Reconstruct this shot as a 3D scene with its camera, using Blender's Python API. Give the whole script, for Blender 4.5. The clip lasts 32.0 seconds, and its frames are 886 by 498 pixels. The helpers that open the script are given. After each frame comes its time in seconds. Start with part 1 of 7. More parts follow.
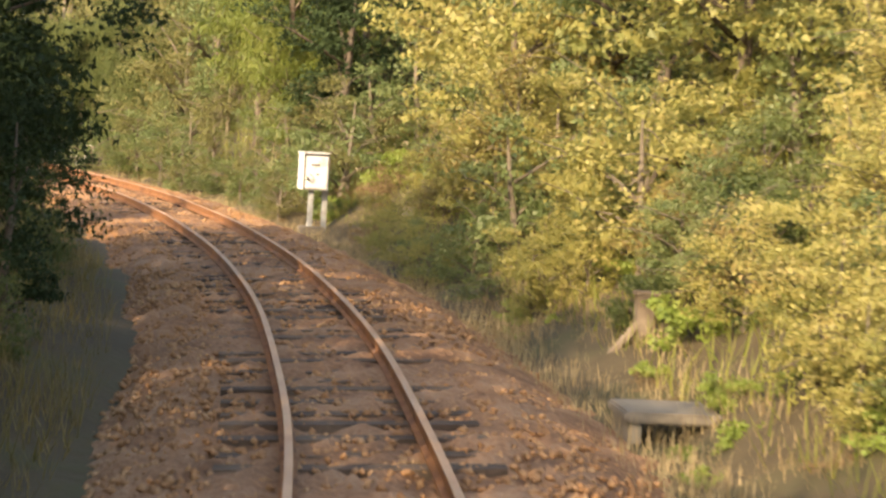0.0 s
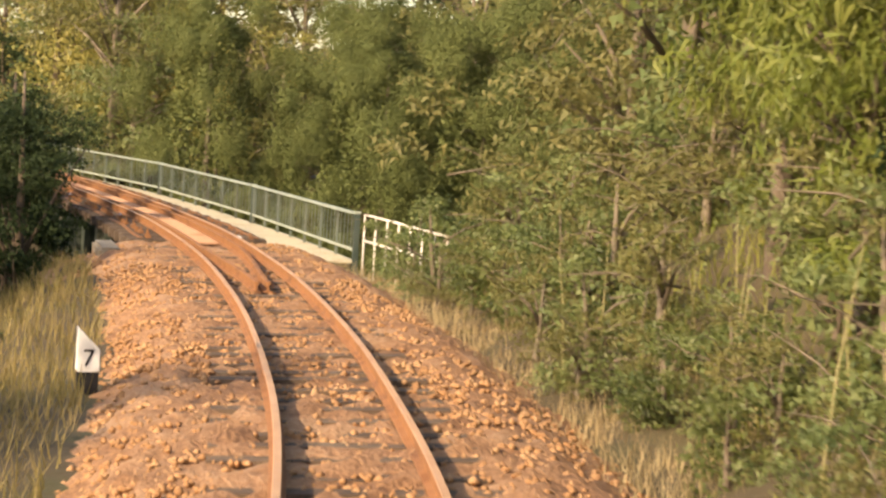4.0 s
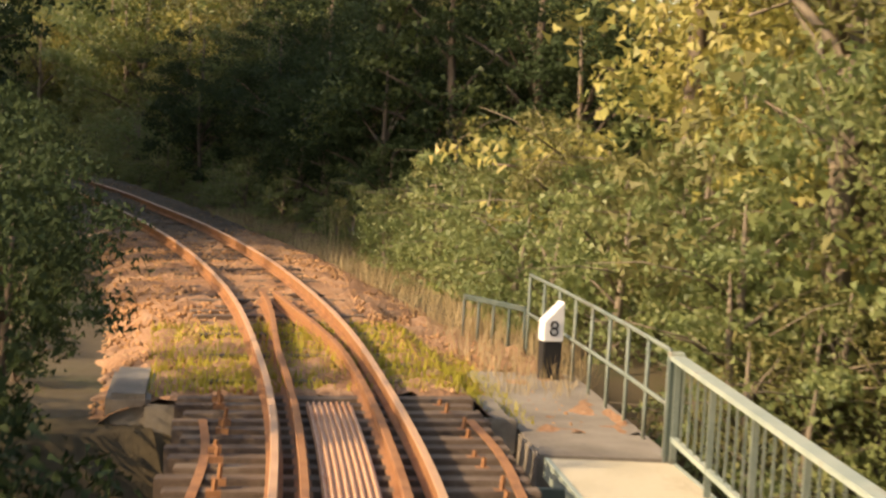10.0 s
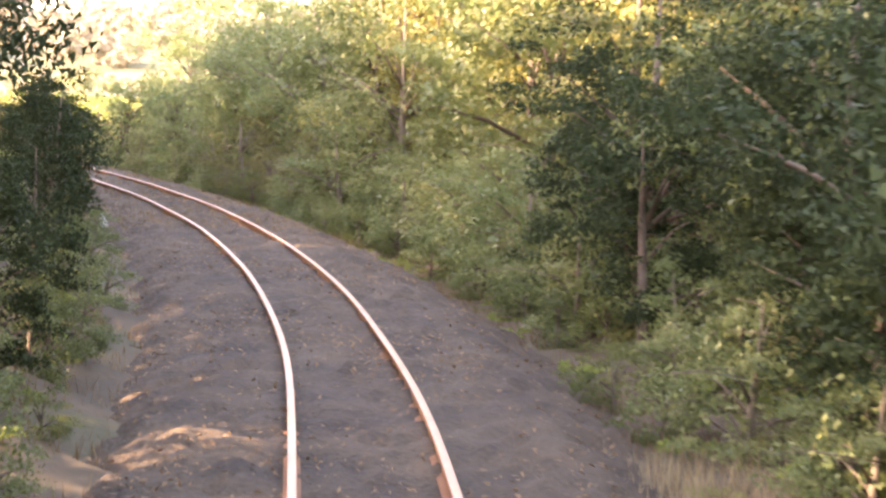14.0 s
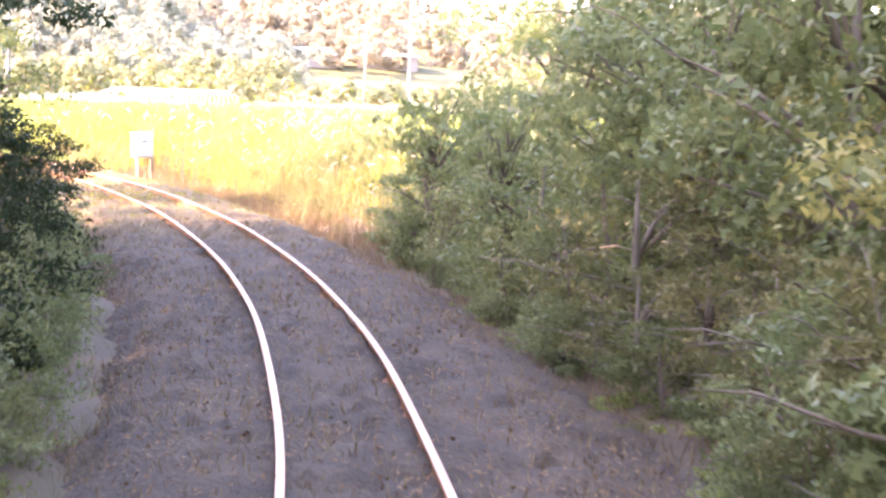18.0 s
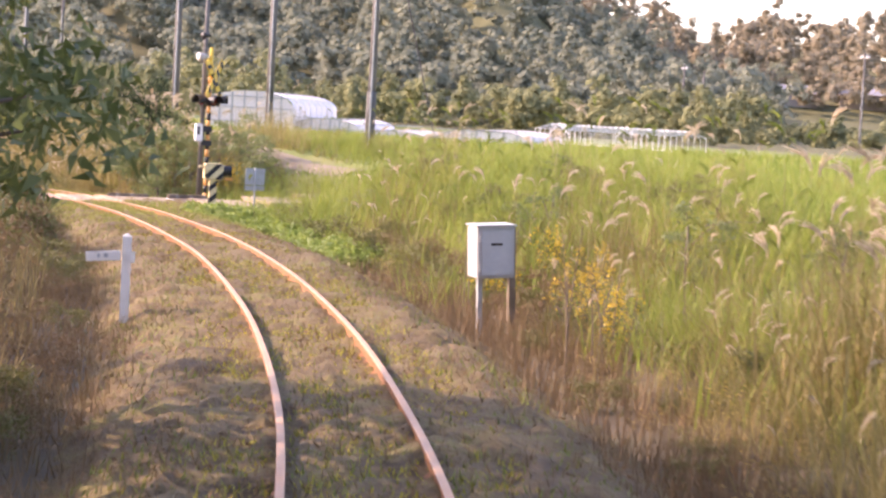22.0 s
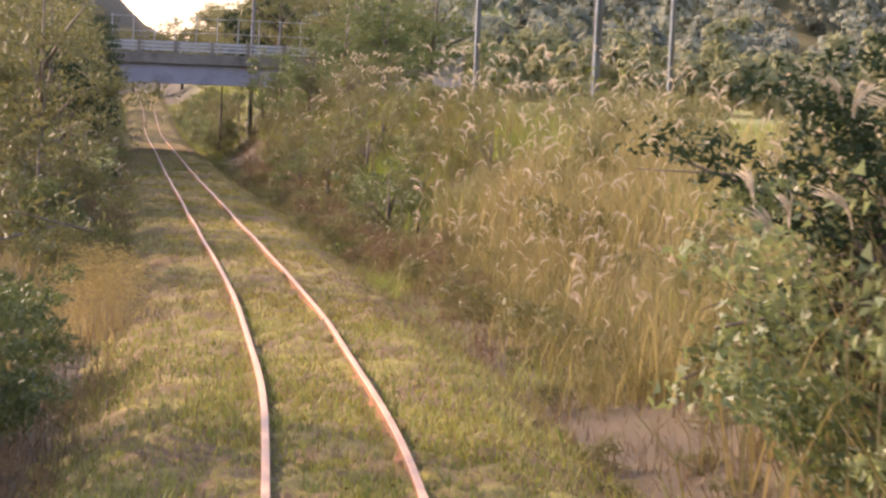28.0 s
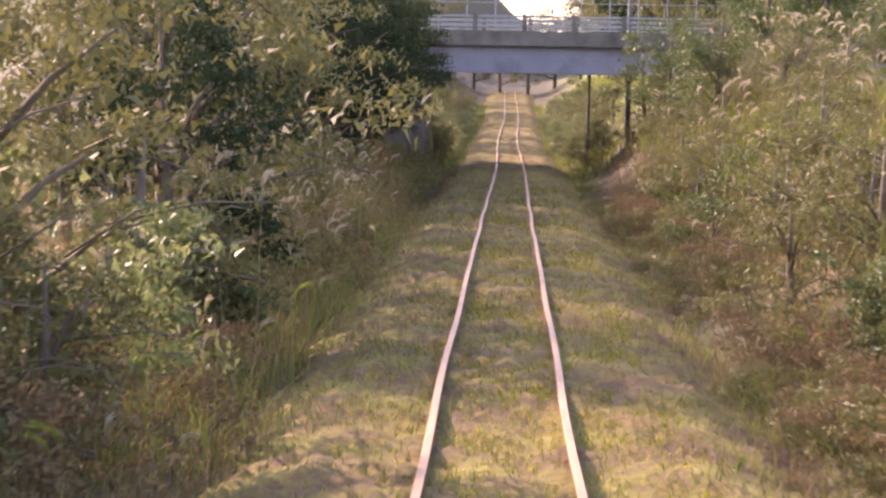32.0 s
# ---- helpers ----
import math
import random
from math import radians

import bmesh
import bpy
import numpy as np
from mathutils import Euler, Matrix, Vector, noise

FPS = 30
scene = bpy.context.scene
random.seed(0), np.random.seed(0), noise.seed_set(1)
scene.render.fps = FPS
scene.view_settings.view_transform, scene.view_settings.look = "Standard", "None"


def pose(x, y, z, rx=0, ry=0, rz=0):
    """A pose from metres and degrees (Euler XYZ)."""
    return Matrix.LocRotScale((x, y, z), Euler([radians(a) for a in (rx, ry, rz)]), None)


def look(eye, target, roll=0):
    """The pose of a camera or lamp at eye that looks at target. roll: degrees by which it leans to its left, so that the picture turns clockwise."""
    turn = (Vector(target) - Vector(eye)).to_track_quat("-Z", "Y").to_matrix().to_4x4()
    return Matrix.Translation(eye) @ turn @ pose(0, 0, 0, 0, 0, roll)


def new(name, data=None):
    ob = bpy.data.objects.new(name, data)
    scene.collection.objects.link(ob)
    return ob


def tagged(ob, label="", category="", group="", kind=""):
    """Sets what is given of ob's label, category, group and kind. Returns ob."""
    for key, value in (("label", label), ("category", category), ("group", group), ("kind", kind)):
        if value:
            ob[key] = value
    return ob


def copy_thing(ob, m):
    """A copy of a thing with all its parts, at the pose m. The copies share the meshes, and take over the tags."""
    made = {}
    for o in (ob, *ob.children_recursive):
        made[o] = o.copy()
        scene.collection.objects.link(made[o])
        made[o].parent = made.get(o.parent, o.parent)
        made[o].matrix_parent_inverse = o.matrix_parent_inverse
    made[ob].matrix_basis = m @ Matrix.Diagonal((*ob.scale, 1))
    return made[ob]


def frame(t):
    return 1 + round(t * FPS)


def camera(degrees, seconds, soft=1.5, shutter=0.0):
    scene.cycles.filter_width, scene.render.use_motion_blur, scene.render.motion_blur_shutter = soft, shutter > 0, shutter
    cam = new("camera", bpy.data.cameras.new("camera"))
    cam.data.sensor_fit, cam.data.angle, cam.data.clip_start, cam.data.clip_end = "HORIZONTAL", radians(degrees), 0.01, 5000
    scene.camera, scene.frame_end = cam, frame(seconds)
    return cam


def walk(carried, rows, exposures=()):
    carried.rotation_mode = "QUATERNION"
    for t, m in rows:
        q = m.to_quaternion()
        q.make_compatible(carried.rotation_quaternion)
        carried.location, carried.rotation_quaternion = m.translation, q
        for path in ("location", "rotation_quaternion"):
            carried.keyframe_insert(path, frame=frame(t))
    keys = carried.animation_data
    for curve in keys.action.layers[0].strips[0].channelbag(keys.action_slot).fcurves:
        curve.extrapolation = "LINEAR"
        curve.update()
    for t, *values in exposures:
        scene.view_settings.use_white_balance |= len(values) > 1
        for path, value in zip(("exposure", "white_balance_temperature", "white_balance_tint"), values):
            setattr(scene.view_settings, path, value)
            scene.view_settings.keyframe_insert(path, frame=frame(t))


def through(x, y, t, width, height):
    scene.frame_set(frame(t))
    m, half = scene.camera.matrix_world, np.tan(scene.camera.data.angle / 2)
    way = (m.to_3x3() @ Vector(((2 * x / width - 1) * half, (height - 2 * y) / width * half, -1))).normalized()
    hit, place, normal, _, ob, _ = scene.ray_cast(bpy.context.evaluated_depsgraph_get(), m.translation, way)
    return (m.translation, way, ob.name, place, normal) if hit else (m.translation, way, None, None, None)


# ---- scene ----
cam = camera(25.25, 32.0, soft=2.5, shutter=0.3)
# seconds, eye, target, roll
PATH = [
    (0, (-0.056, 0.003, 2.525), (-0.155, 9.975, 1.791), 3.45),
    (0.5, (-0.123, 4.194, 2.549), (-0.557, 14.161, 1.871), 3.27),
    (1, (-0.294, 8.320, 2.572), (-1.076, 18.270, 1.957), 4.43),
    (1.5, (-0.577, 12.379, 2.587), (-1.592, 22.309, 1.968), 3.70),
    (2, (-0.971, 16.372, 2.590), (-2.312, 26.261, 1.955), 4.69),
    (2.5, (-1.481, 20.348, 2.593), (-3.150, 30.182, 1.883), 3.94),
    (3, (-2.120, 24.359, 2.601), (-4.169, 34.121, 1.895), 4.34),
    (3.5, (-2.896, 28.399, 2.616), (-5.185, 38.108, 1.909), 3.98),
    (4, (-3.818, 32.465, 2.631), (-6.388, 42.103, 1.915), 3.53),
    (4.5, (-4.894, 36.530, 2.642), (-7.858, 46.052, 1.911), 3.81),
    (5, (-6.113, 40.568, 2.650), (-9.336, 50.006, 1.922), 3.23),
    (5.5, (-7.476, 44.574, 2.658), (-10.955, 53.921, 1.933), 2.71),
    (6, (-8.975, 48.548, 2.637), (-12.705, 57.797, 1.897), 2.21),
    (6.5, (-10.603, 52.482, 2.609), (-14.572, 61.629, 1.852), 1.71),
    (7, (-12.349, 56.371, 2.583), (-16.662, 65.358, 1.792), 3.02),
    (7.5, (-14.205, 60.206, 2.576), (-18.765, 69.070, 1.770), 2.24),
    (8, (-16.170, 63.991, 2.572), (-20.998, 72.713, 1.782), 2.36),
    (8.5, (-18.226, 67.695, 2.564), (-23.305, 76.278, 1.835), 2.66),
    (9, (-20.355, 71.289, 2.540), (-25.679, 79.721, 1.800), 2.69),
    (9.5, (-22.555, 74.764, 2.516), (-28.134, 83.028, 1.759), 3.15),
    (10, (-24.825, 78.115, 2.505), (-30.645, 86.215, 1.784), 3.33),
    (10.5, (-27.153, 81.331, 2.520), (-33.277, 89.206, 1.828), 2.83),
    (11, (-29.528, 84.415, 2.536), (-35.904, 92.084, 1.807), 2.73),
    (11.5, (-31.941, 87.370, 2.545), (-38.512, 94.872, 1.801), 2.98),
    (12, (-34.390, 90.204, 2.531), (-41.162, 97.526, 1.809), 3.36),
    (12.5, (-36.923, 92.967, 2.516), (-43.913, 100.083, 1.791), 3.11),
    (13, (-39.599, 95.713, 2.503), (-46.748, 102.666, 1.762), 3.48),
    (13.5, (-42.420, 98.427, 2.501), (-49.750, 105.187, 1.745), 2.76),
    (14, (-45.390, 101.105, 2.501), (-53.038, 107.505, 1.765), 2.92),
    (14.5, (-48.460, 103.694, 2.500), (-56.323, 109.821, 1.699), 2.72),
    (15, (-51.574, 106.157, 2.494), (-59.595, 112.079, 1.735), 2.83),
    (15.5, (-54.714, 108.504, 2.489), (-62.881, 114.230, 1.770), 2.90),
    (16, (-57.871, 110.745, 2.486), (-66.166, 116.288, 1.809), 2.95),
    (16.5, (-61.063, 112.898, 2.514), (-69.473, 118.273, 1.899), 3.00),
    (17, (-64.325, 114.975, 2.542), (-72.923, 120.039, 1.876), 3.68),
    (17.5, (-67.664, 116.961, 2.570), (-76.392, 121.788, 1.848), 2.29),
    (18, (-71.085, 118.848, 2.595), (-79.941, 123.429, 1.831), 2.06),
    (18.5, (-74.589, 120.641, 2.617), (-83.574, 124.960, 1.840), 2.18),
    (19, (-78.179, 122.344, 2.640), (-87.303, 126.374, 1.930), 2.00),
    (19.5, (-81.853, 123.959, 2.646), (-91.111, 127.679, 1.977), 2.93),
    (20, (-85.606, 125.483, 2.652), (-94.956, 128.959, 1.953), 2.64),
    (20.5, (-89.406, 126.903, 2.657), (-98.844, 130.137, 1.969), 2.28),
    (21, (-93.219, 128.208, 2.662), (-102.745, 131.170, 1.958), 3.05),
    (21.5, (-97.044, 129.397, 2.668), (-106.649, 132.094, 1.988), 2.16),
    (22, (-100.877, 130.469, 2.675), (-110.563, 132.863, 1.996), 3.20),
    (22.5, (-104.724, 131.425, 2.697), (-114.477, 133.526, 2.016), 2.63),
    (23, (-108.594, 132.266, 2.719), (-118.406, 134.076, 2.056), 2.40),
    (23.5, (-112.483, 132.990, 2.741), (-122.348, 134.489, 2.070), 2.65),
    (24, (-116.394, 133.595, 2.747), (-126.297, 134.796, 2.044), 1.82),
    (24.5, (-120.309, 134.077, 2.752), (-130.240, 134.989, 2.019), 2.54),
    (25, (-124.214, 134.434, 2.757), (-134.163, 135.058, 1.963), 2.49),
    (25.5, (-128.103, 134.670, 2.764), (-138.066, 134.965, 1.956), 2.58),
    (26, (-131.974, 134.792, 2.772), (-141.942, 134.765, 1.976), 2.80),
    (26.5, (-135.827, 134.812, 2.780), (-145.791, 134.542, 1.972), 1.96),
    (27, (-139.672, 134.734, 2.738), (-149.627, 134.246, 1.920), 2.12),
    (27.5, (-143.501, 134.560, 2.690), (-153.442, 133.865, 1.859), 2.28),
    (28, (-147.308, 134.288, 2.643), (-157.232, 133.392, 1.799), 2.44),
    (28.5, (-151.091, 133.919, 2.562), (-160.993, 132.825, 1.698), 2.60),
    (29, (-154.840, 133.454, 2.476), (-164.703, 132.064, 1.588), 2.39),
    (29.5, (-158.555, 132.894, 2.390), (-168.345, 131.114, 1.400), 2.49),
    (30, (-162.233, 132.240, 2.290), (-171.956, 130.119, 1.302), 2.61),
    (30.5, (-165.920, 131.498, 2.183), (-175.592, 129.156, 1.202), 2.08),
    (31, (-169.666, 130.669, 2.074), (-179.283, 128.114, 1.082), 1.98),
    (31.5, (-173.468, 129.766, 1.989), (-183.052, 127.072, 1.049), 1.50),
    (32, (-177.324, 128.802, 1.932), (-186.883, 126.004, 1.035), 1.08),
]
# seconds, stops, kelvin, tint
EXPOSURES = [
    (0.0, 0.9, 7900, 14), (2.0, 0.75, 8000, 16), (4.0, 0.55, 8200, 17), (6.5, 0.3, 8600, 20), (9.0, 0.5, 8800, 20), (11.0, 0.75, 8300, 16),
    (12.0, 1.6, 8000, 25), (13.0, 3.05, 8200, 32), (14.0, 3.35, 8400, 38), (17.0, 3.4, 7100, 46), (19.0, 3.0, 7100, 46), (20.0, 2.2, 6900, 42),
    (21.0, 1.45, 6800, 40), (23.0, 1.05, 6800, 38), (26.0, 0.75, 7000, 36), (29.0, 0.95, 7100, 37), (32.0, 1.15, 7000, 41),
]
walk(cam, [(t, look(eye, target, roll)) for t, eye, target, roll in PATH], EXPOSURES)

# ---- daylight: low warm sun, clear sky ----
SUN_WAY = Vector((-0.48, -0.87, 0.0)).normalized()
SUN_UP = radians(29)
world = bpy.data.worlds.new("sky")
scene.world = world
world.use_nodes = True
wn = world.node_tree.nodes
sky = wn.new("ShaderNodeTexSky")
sky.sky_type, sky.sun_disc = "NISHITA", False
sky.sun_elevation, sky.sun_rotation = SUN_UP, math.atan2(SUN_WAY.x, SUN_WAY.y)
sky.dust_density, sky.air_density = 1.4, 1.0
world.node_tree.links.new(sky.outputs[0], wn["Background"].inputs[0])
wn["Background"].inputs[1].default_value = 0.27
sun = new("sun", bpy.data.lights.new("sun", "SUN"))
sun.data.energy, sun.data.angle, sun.data.color = 5.0, radians(0.6), (1.0, 0.86, 0.66)
sun.matrix_world = look(SUN_WAY * math.cos(SUN_UP) * 50 + Vector((0, 0, 50 * math.sin(SUN_UP))), (0, 0, 0))

# ---- the railway's line: curvature (1/100 m), rail level and cant along it ----
LINE_START, LINE_STEP = -39.7501, 11.92504
BENDS = [0.9054, 0.8015, 0.6946, 0.5818, 0.6814, 0.7387, 0.8313, 0.787, 0.6897, 0.6567, 0.7567, 0.7328, 0.8126, 0.818, 0.6178, 0.8111, 0.7371, 0.6946, 0.7245, 0.7588, 0.8022, 0.6727, 0.6835, 0.7017,
         0.4254, 0.1402, -0.063, 0.0139, -0.0128, -0.0242, 0.0097, 0.0568, 0.0276, -0.0256, -0.0515, -0.0466, -0.0031, 0.044, 0.0454, 0.0184, -0.0095, -0.0144, 0.0109, 0.0287, -0.0381, -0.148, -0.1634, -0.1099]
LEVELS = [-0.018, -0.01, -0.002, 0.007, 0.064, 0.081, 0.118, 0.143, 0.082, 0.063, 0.001, 0.032, -0.002, -0.009, -0.023, 0.047, 0.116, 0.14, 0.158, 0.218, 0.24, 0.264, 0.143, -0.105,
          -0.429, -0.624, -0.789, -0.968, -1.178, -1.382, -1.563, -1.722, -1.84, -1.907, -1.919, -1.872, -1.769, -1.611, -1.407, -1.17, -0.908, -0.635, -0.359, -0.093, 0.151, 0.369, 0.569, 0.762]
CANTS = [3.0, 3.1, 2.2, 2.0, 2.4, 2.1, 1.7, 0.8, 0, 0, 0, 0, 0, 0, 0]
LS = np.arange(LINE_START, 520.5, 1.0)
KNOTS = LINE_START + LINE_STEP * np.arange(len(BENDS))
LH = np.cumsum(np.interp(LS, KNOTS, BENDS) / 100)
LH -= np.interp(0, LS, LH)
LX, LY = np.cumsum(-np.sin(LH)), np.cumsum(np.cos(LH))
LX, LY = LX - np.interp(0, LS, LX), LY - np.interp(0, LS, LY)
LZ = np.interp(LS, KNOTS, LEVELS)
LC = np.radians(np.interp(LS, LINE_START + 40 * np.arange(len(CANTS)), CANTS))


def line(s, table):
    return np.interp(s, LS, table)


def spot(s, u=0.0, w=0.0):
    """A place in the world: s along the line, u to its right, w over the rail."""
    h = line(s, LH)
    return Vector((line(s, LX) + math.cos(h) * u, line(s, LY) + math.sin(h) * u, line(s, LZ) + w))


def on_line(s, u=0.0, w=0.0, turn=0.0, scale=1.0, lean=0.0):
    """A pose beside the line: x to its right, y along it."""
    h = line(s, LH)
    return Matrix.Translation(spot(s, u, w)) @ Matrix.Rotation(h + radians(turn), 4, "Z") @ Matrix.Rotation(radians(lean), 4, "Y") @ Matrix.Scale(scale, 4)


def canted(s, u, w):
    """A place in the canted plane of the track."""
    c = line(s, LC)
    return spot(s, u * math.cos(c) - w * math.sin(c), w * math.cos(c) + u * math.sin(c))


def step(a, b, x):
    k = np.clip((np.asarray(x, float) - a) / (b - a), 0, 1)
    return k * k * (3 - 2 * k)


# ---- mesh tools ----
class Geo:
    """Vertices and faces of one mesh."""

    def __init__(self):
        self.v, self.f = [], []

    def add(self, vs, fs, m=None):
        n = len(self.v)
        self.v += [tuple(m @ Vector(p)) for p in vs] if m is not None else [tuple(p) for p in vs]
        self.f += [tuple(i + n for i in q) for q in fs]
        return self

    def box(self, x0, x1, y0, y1, z0, z1, m=None):
        vs = [(x, y, z) for z in (z0, z1) for x, y in ((x0, y0), (x1, y0), (x1, y1), (x0, y1))]
        return self.add(vs, [(3, 2, 1, 0), (4, 5, 6, 7), (0, 1, 5, 4), (1, 2, 6, 5), (2, 3, 7, 6), (3, 0, 4, 7)], m)

    def tube(self, points, radii, n=8, m=None, caps=True):
        points = [Vector(p) for p in points]
        radii = radii if isinstance(radii, (list, tuple)) else [radii] * len(points)
        vs, fs = [], []
        for i, p in enumerate(points):
            way = (points[min(i + 1, len(points) - 1)] - points[max(i - 1, 0)]).normalized()
            side = way.cross(Vector((0.0, 0.0, 1.0)) if abs(way.z) < 0.9 else Vector((1.0, 0.0, 0.0))).normalized()
            up = side.cross(way)
            vs += [p + radii[i] * (math.cos(a) * side + math.sin(a) * up) for a in (math.tau * k / n for k in range(n))]
        for i in range(len(points) - 1):
            fs += [(i * n + k, i * n + (k + 1) % n, (i + 1) * n + (k + 1) % n, (i + 1) * n + k) for k in range(n)]
        if caps:
            fs += [tuple(range(n))[::-1], tuple(range((len(points) - 1) * n, len(points) * n))]
        return self.add(vs, fs, m)

    def sweep(self, outline, places):
        """A closed outline of (u, w) carried along s; places: (s, function) pairs give canted points."""
        n = len(outline)
        vs = [f(s, u, w) for s, f in places for u, w in outline]
        fs = [(i * n + k, (i + 1) * n + k, (i + 1) * n + (k + 1) % n, i * n + (k + 1) % n) for i in range(len(places) - 1) for k in range(n)]
        fs += [tuple(range(n)), tuple(range((len(places) - 1) * n, len(places) * n))[::-1]]
        return self.add(vs, fs)

    def plate(self, corners, z0, z1, m=None):
        """A flat piece with the given outline in x and y."""
        n = len(corners)
        vs = [(x, y, z0) for x, y in corners] + [(x, y, z1) for x, y in corners]
        return self.add(vs, [tuple(range(n))[::-1], tuple(range(n, 2 * n))] + [(k, (k + 1) % n, n + (k + 1) % n, n + k) for k in range(n)], m)


def raw_mesh(name, verts, quads, mat, smooth=False):
    """A mesh from arrays of places and of four-cornered (or three-cornered) faces."""
    verts, quads = np.asarray(verts, np.float32), np.asarray(quads, np.int32)
    me = bpy.data.meshes.new(name)
    me.vertices.add(len(verts))
    me.vertices.foreach_set("co", verts.ravel())
    k = quads.shape[1]
    me.loops.add(quads.size)
    me.loops.foreach_set("vertex_index", quads.ravel())
    me.polygons.add(len(quads))
    me.polygons.foreach_set("loop_start", np.arange(0, quads.size, k, dtype=np.int32))
    if smooth:
        me.polygons.foreach_set("use_smooth", np.ones(len(quads), bool))
    me.update(calc_edges=True)
    me.materials.append(mat)
    return me


def geo_mesh(name, geo, mat, smooth=False, bevel=0.0):
    me = bpy.data.meshes.new(name)
    me.from_pydata(geo.v, [], geo.f)
    if bevel:
        bm = bmesh.new()
        bm.from_mesh(me)
        bmesh.ops.bevel(bm, geom=[e for e in bm.edges if e.is_manifold and e.calc_face_angle(0) > 0.6], offset=bevel, segments=2, affect="EDGES", clamp_overlap=True)
        bm.to_mesh(me)
        bm.free()
    if smooth:
        me.polygons.foreach_set("use_smooth", [True] * len(me.polygons))
    me.update()
    me.materials.append(mat)
    return me


def part(name, geo, mat, parent, label="", smooth=False, bevel=0.0, at=None):
    """One mesh under a thing or a part."""
    me = geo if isinstance(geo, bpy.types.Mesh) else geo_mesh(name, geo, mat, smooth, bevel)
    ob = new(name, me)
    ob.parent = parent
    if at is not None:
        ob.matrix_basis = at
    return tagged(ob, label)


def thing(name, m, label, category, group="", kind=""):
    ob = new(name)
    ob.empty_display_size = 0.2
    ob.matrix_basis = m
    return tagged(ob, label, category, group, kind)


def setting(name, me, label, category, kind="structure"):
    return tagged(new(name, me), label, category, "", kind)

# ---- materials ----
def nodes_of(name):
    mat = bpy.data.materials.new(name)
    mat.use_nodes = True
    return mat, mat.node_tree.nodes, mat.node_tree.links, mat.node_tree.nodes["Principled BSDF"]


def ramp_of(nodes, colours, spots=None):
    ramp = nodes.new("ShaderNodeValToRGB")
    e = ramp.color_ramp.elements
    spots = spots or [i / max(1, len(colours) - 1) for i in range(len(colours))]
    while len(e) < len(colours):
        e.new(0.5)
    for item, at, c in zip(e, spots, colours):
        item.position, item.color = at, (*c, 1)
    return ramp


def surface(name, colours, coarse=1.5, fine=30.0, rough=0.8, metal=0.0, bump=0.25, spread=0.3, spec=0.35, spots=None, depth=0.02):
    """A worn surface: colours mixed by coarse and fine noise, with relief."""
    mat, nodes, links, bsdf = nodes_of(name)
    geo = nodes.new("ShaderNodeNewGeometry")
    big, small, mix = nodes.new("ShaderNodeTexNoise"), nodes.new("ShaderNodeTexNoise"), nodes.new("ShaderNodeMath")
    big.inputs["Scale"].default_value, big.inputs["Detail"].default_value = coarse, 6
    small.inputs["Scale"].default_value, small.inputs["Detail"].default_value = fine, 4
    for n in (big, small):
        links.new(geo.outputs["Position"], n.inputs["Vector"])
    mix.operation = "MULTIPLY_ADD"
    mix.inputs[1].default_value = spread
    links.new(small.outputs["Fac"], mix.inputs[0])
    off = nodes.new("ShaderNodeMath")
    off.operation = "SUBTRACT"
    off.inputs[1].default_value = spread / 2
    links.new(big.outputs["Fac"], off.inputs[0])
    links.new(off.outputs[0], mix.inputs[2])
    wide = nodes.new("ShaderNodeMapRange")
    wide.inputs["From Min"].default_value, wide.inputs["From Max"].default_value = 0.28, 0.72
    links.new(mix.outputs[0], wide.inputs["Value"])
    ramp = ramp_of(nodes, colours, spots)
    links.new(wide.outputs["Result"], ramp.inputs["Fac"])
    links.new(ramp.outputs["Color"], bsdf.inputs["Base Color"])
    bsdf.inputs["Metallic"].default_value = metal
    bsdf.inputs["Specular IOR Level"].default_value = spec
    var = nodes.new("ShaderNodeMapRange")
    var.inputs["To Min"].default_value, var.inputs["To Max"].default_value = max(0.05, rough - 0.12), min(1, rough + 0.12)
    links.new(small.outputs["Fac"], var.inputs["Value"])
    links.new(var.outputs["Result"], bsdf.inputs["Roughness"])
    if bump:
        b = nodes.new("ShaderNodeBump")
        b.inputs["Strength"].default_value, b.inputs["Distance"].default_value = bump, depth
        links.new(mix.outputs[0], b.inputs["Height"])
        links.new(b.outputs["Normal"], bsdf.inputs["Normal"])
    return mat


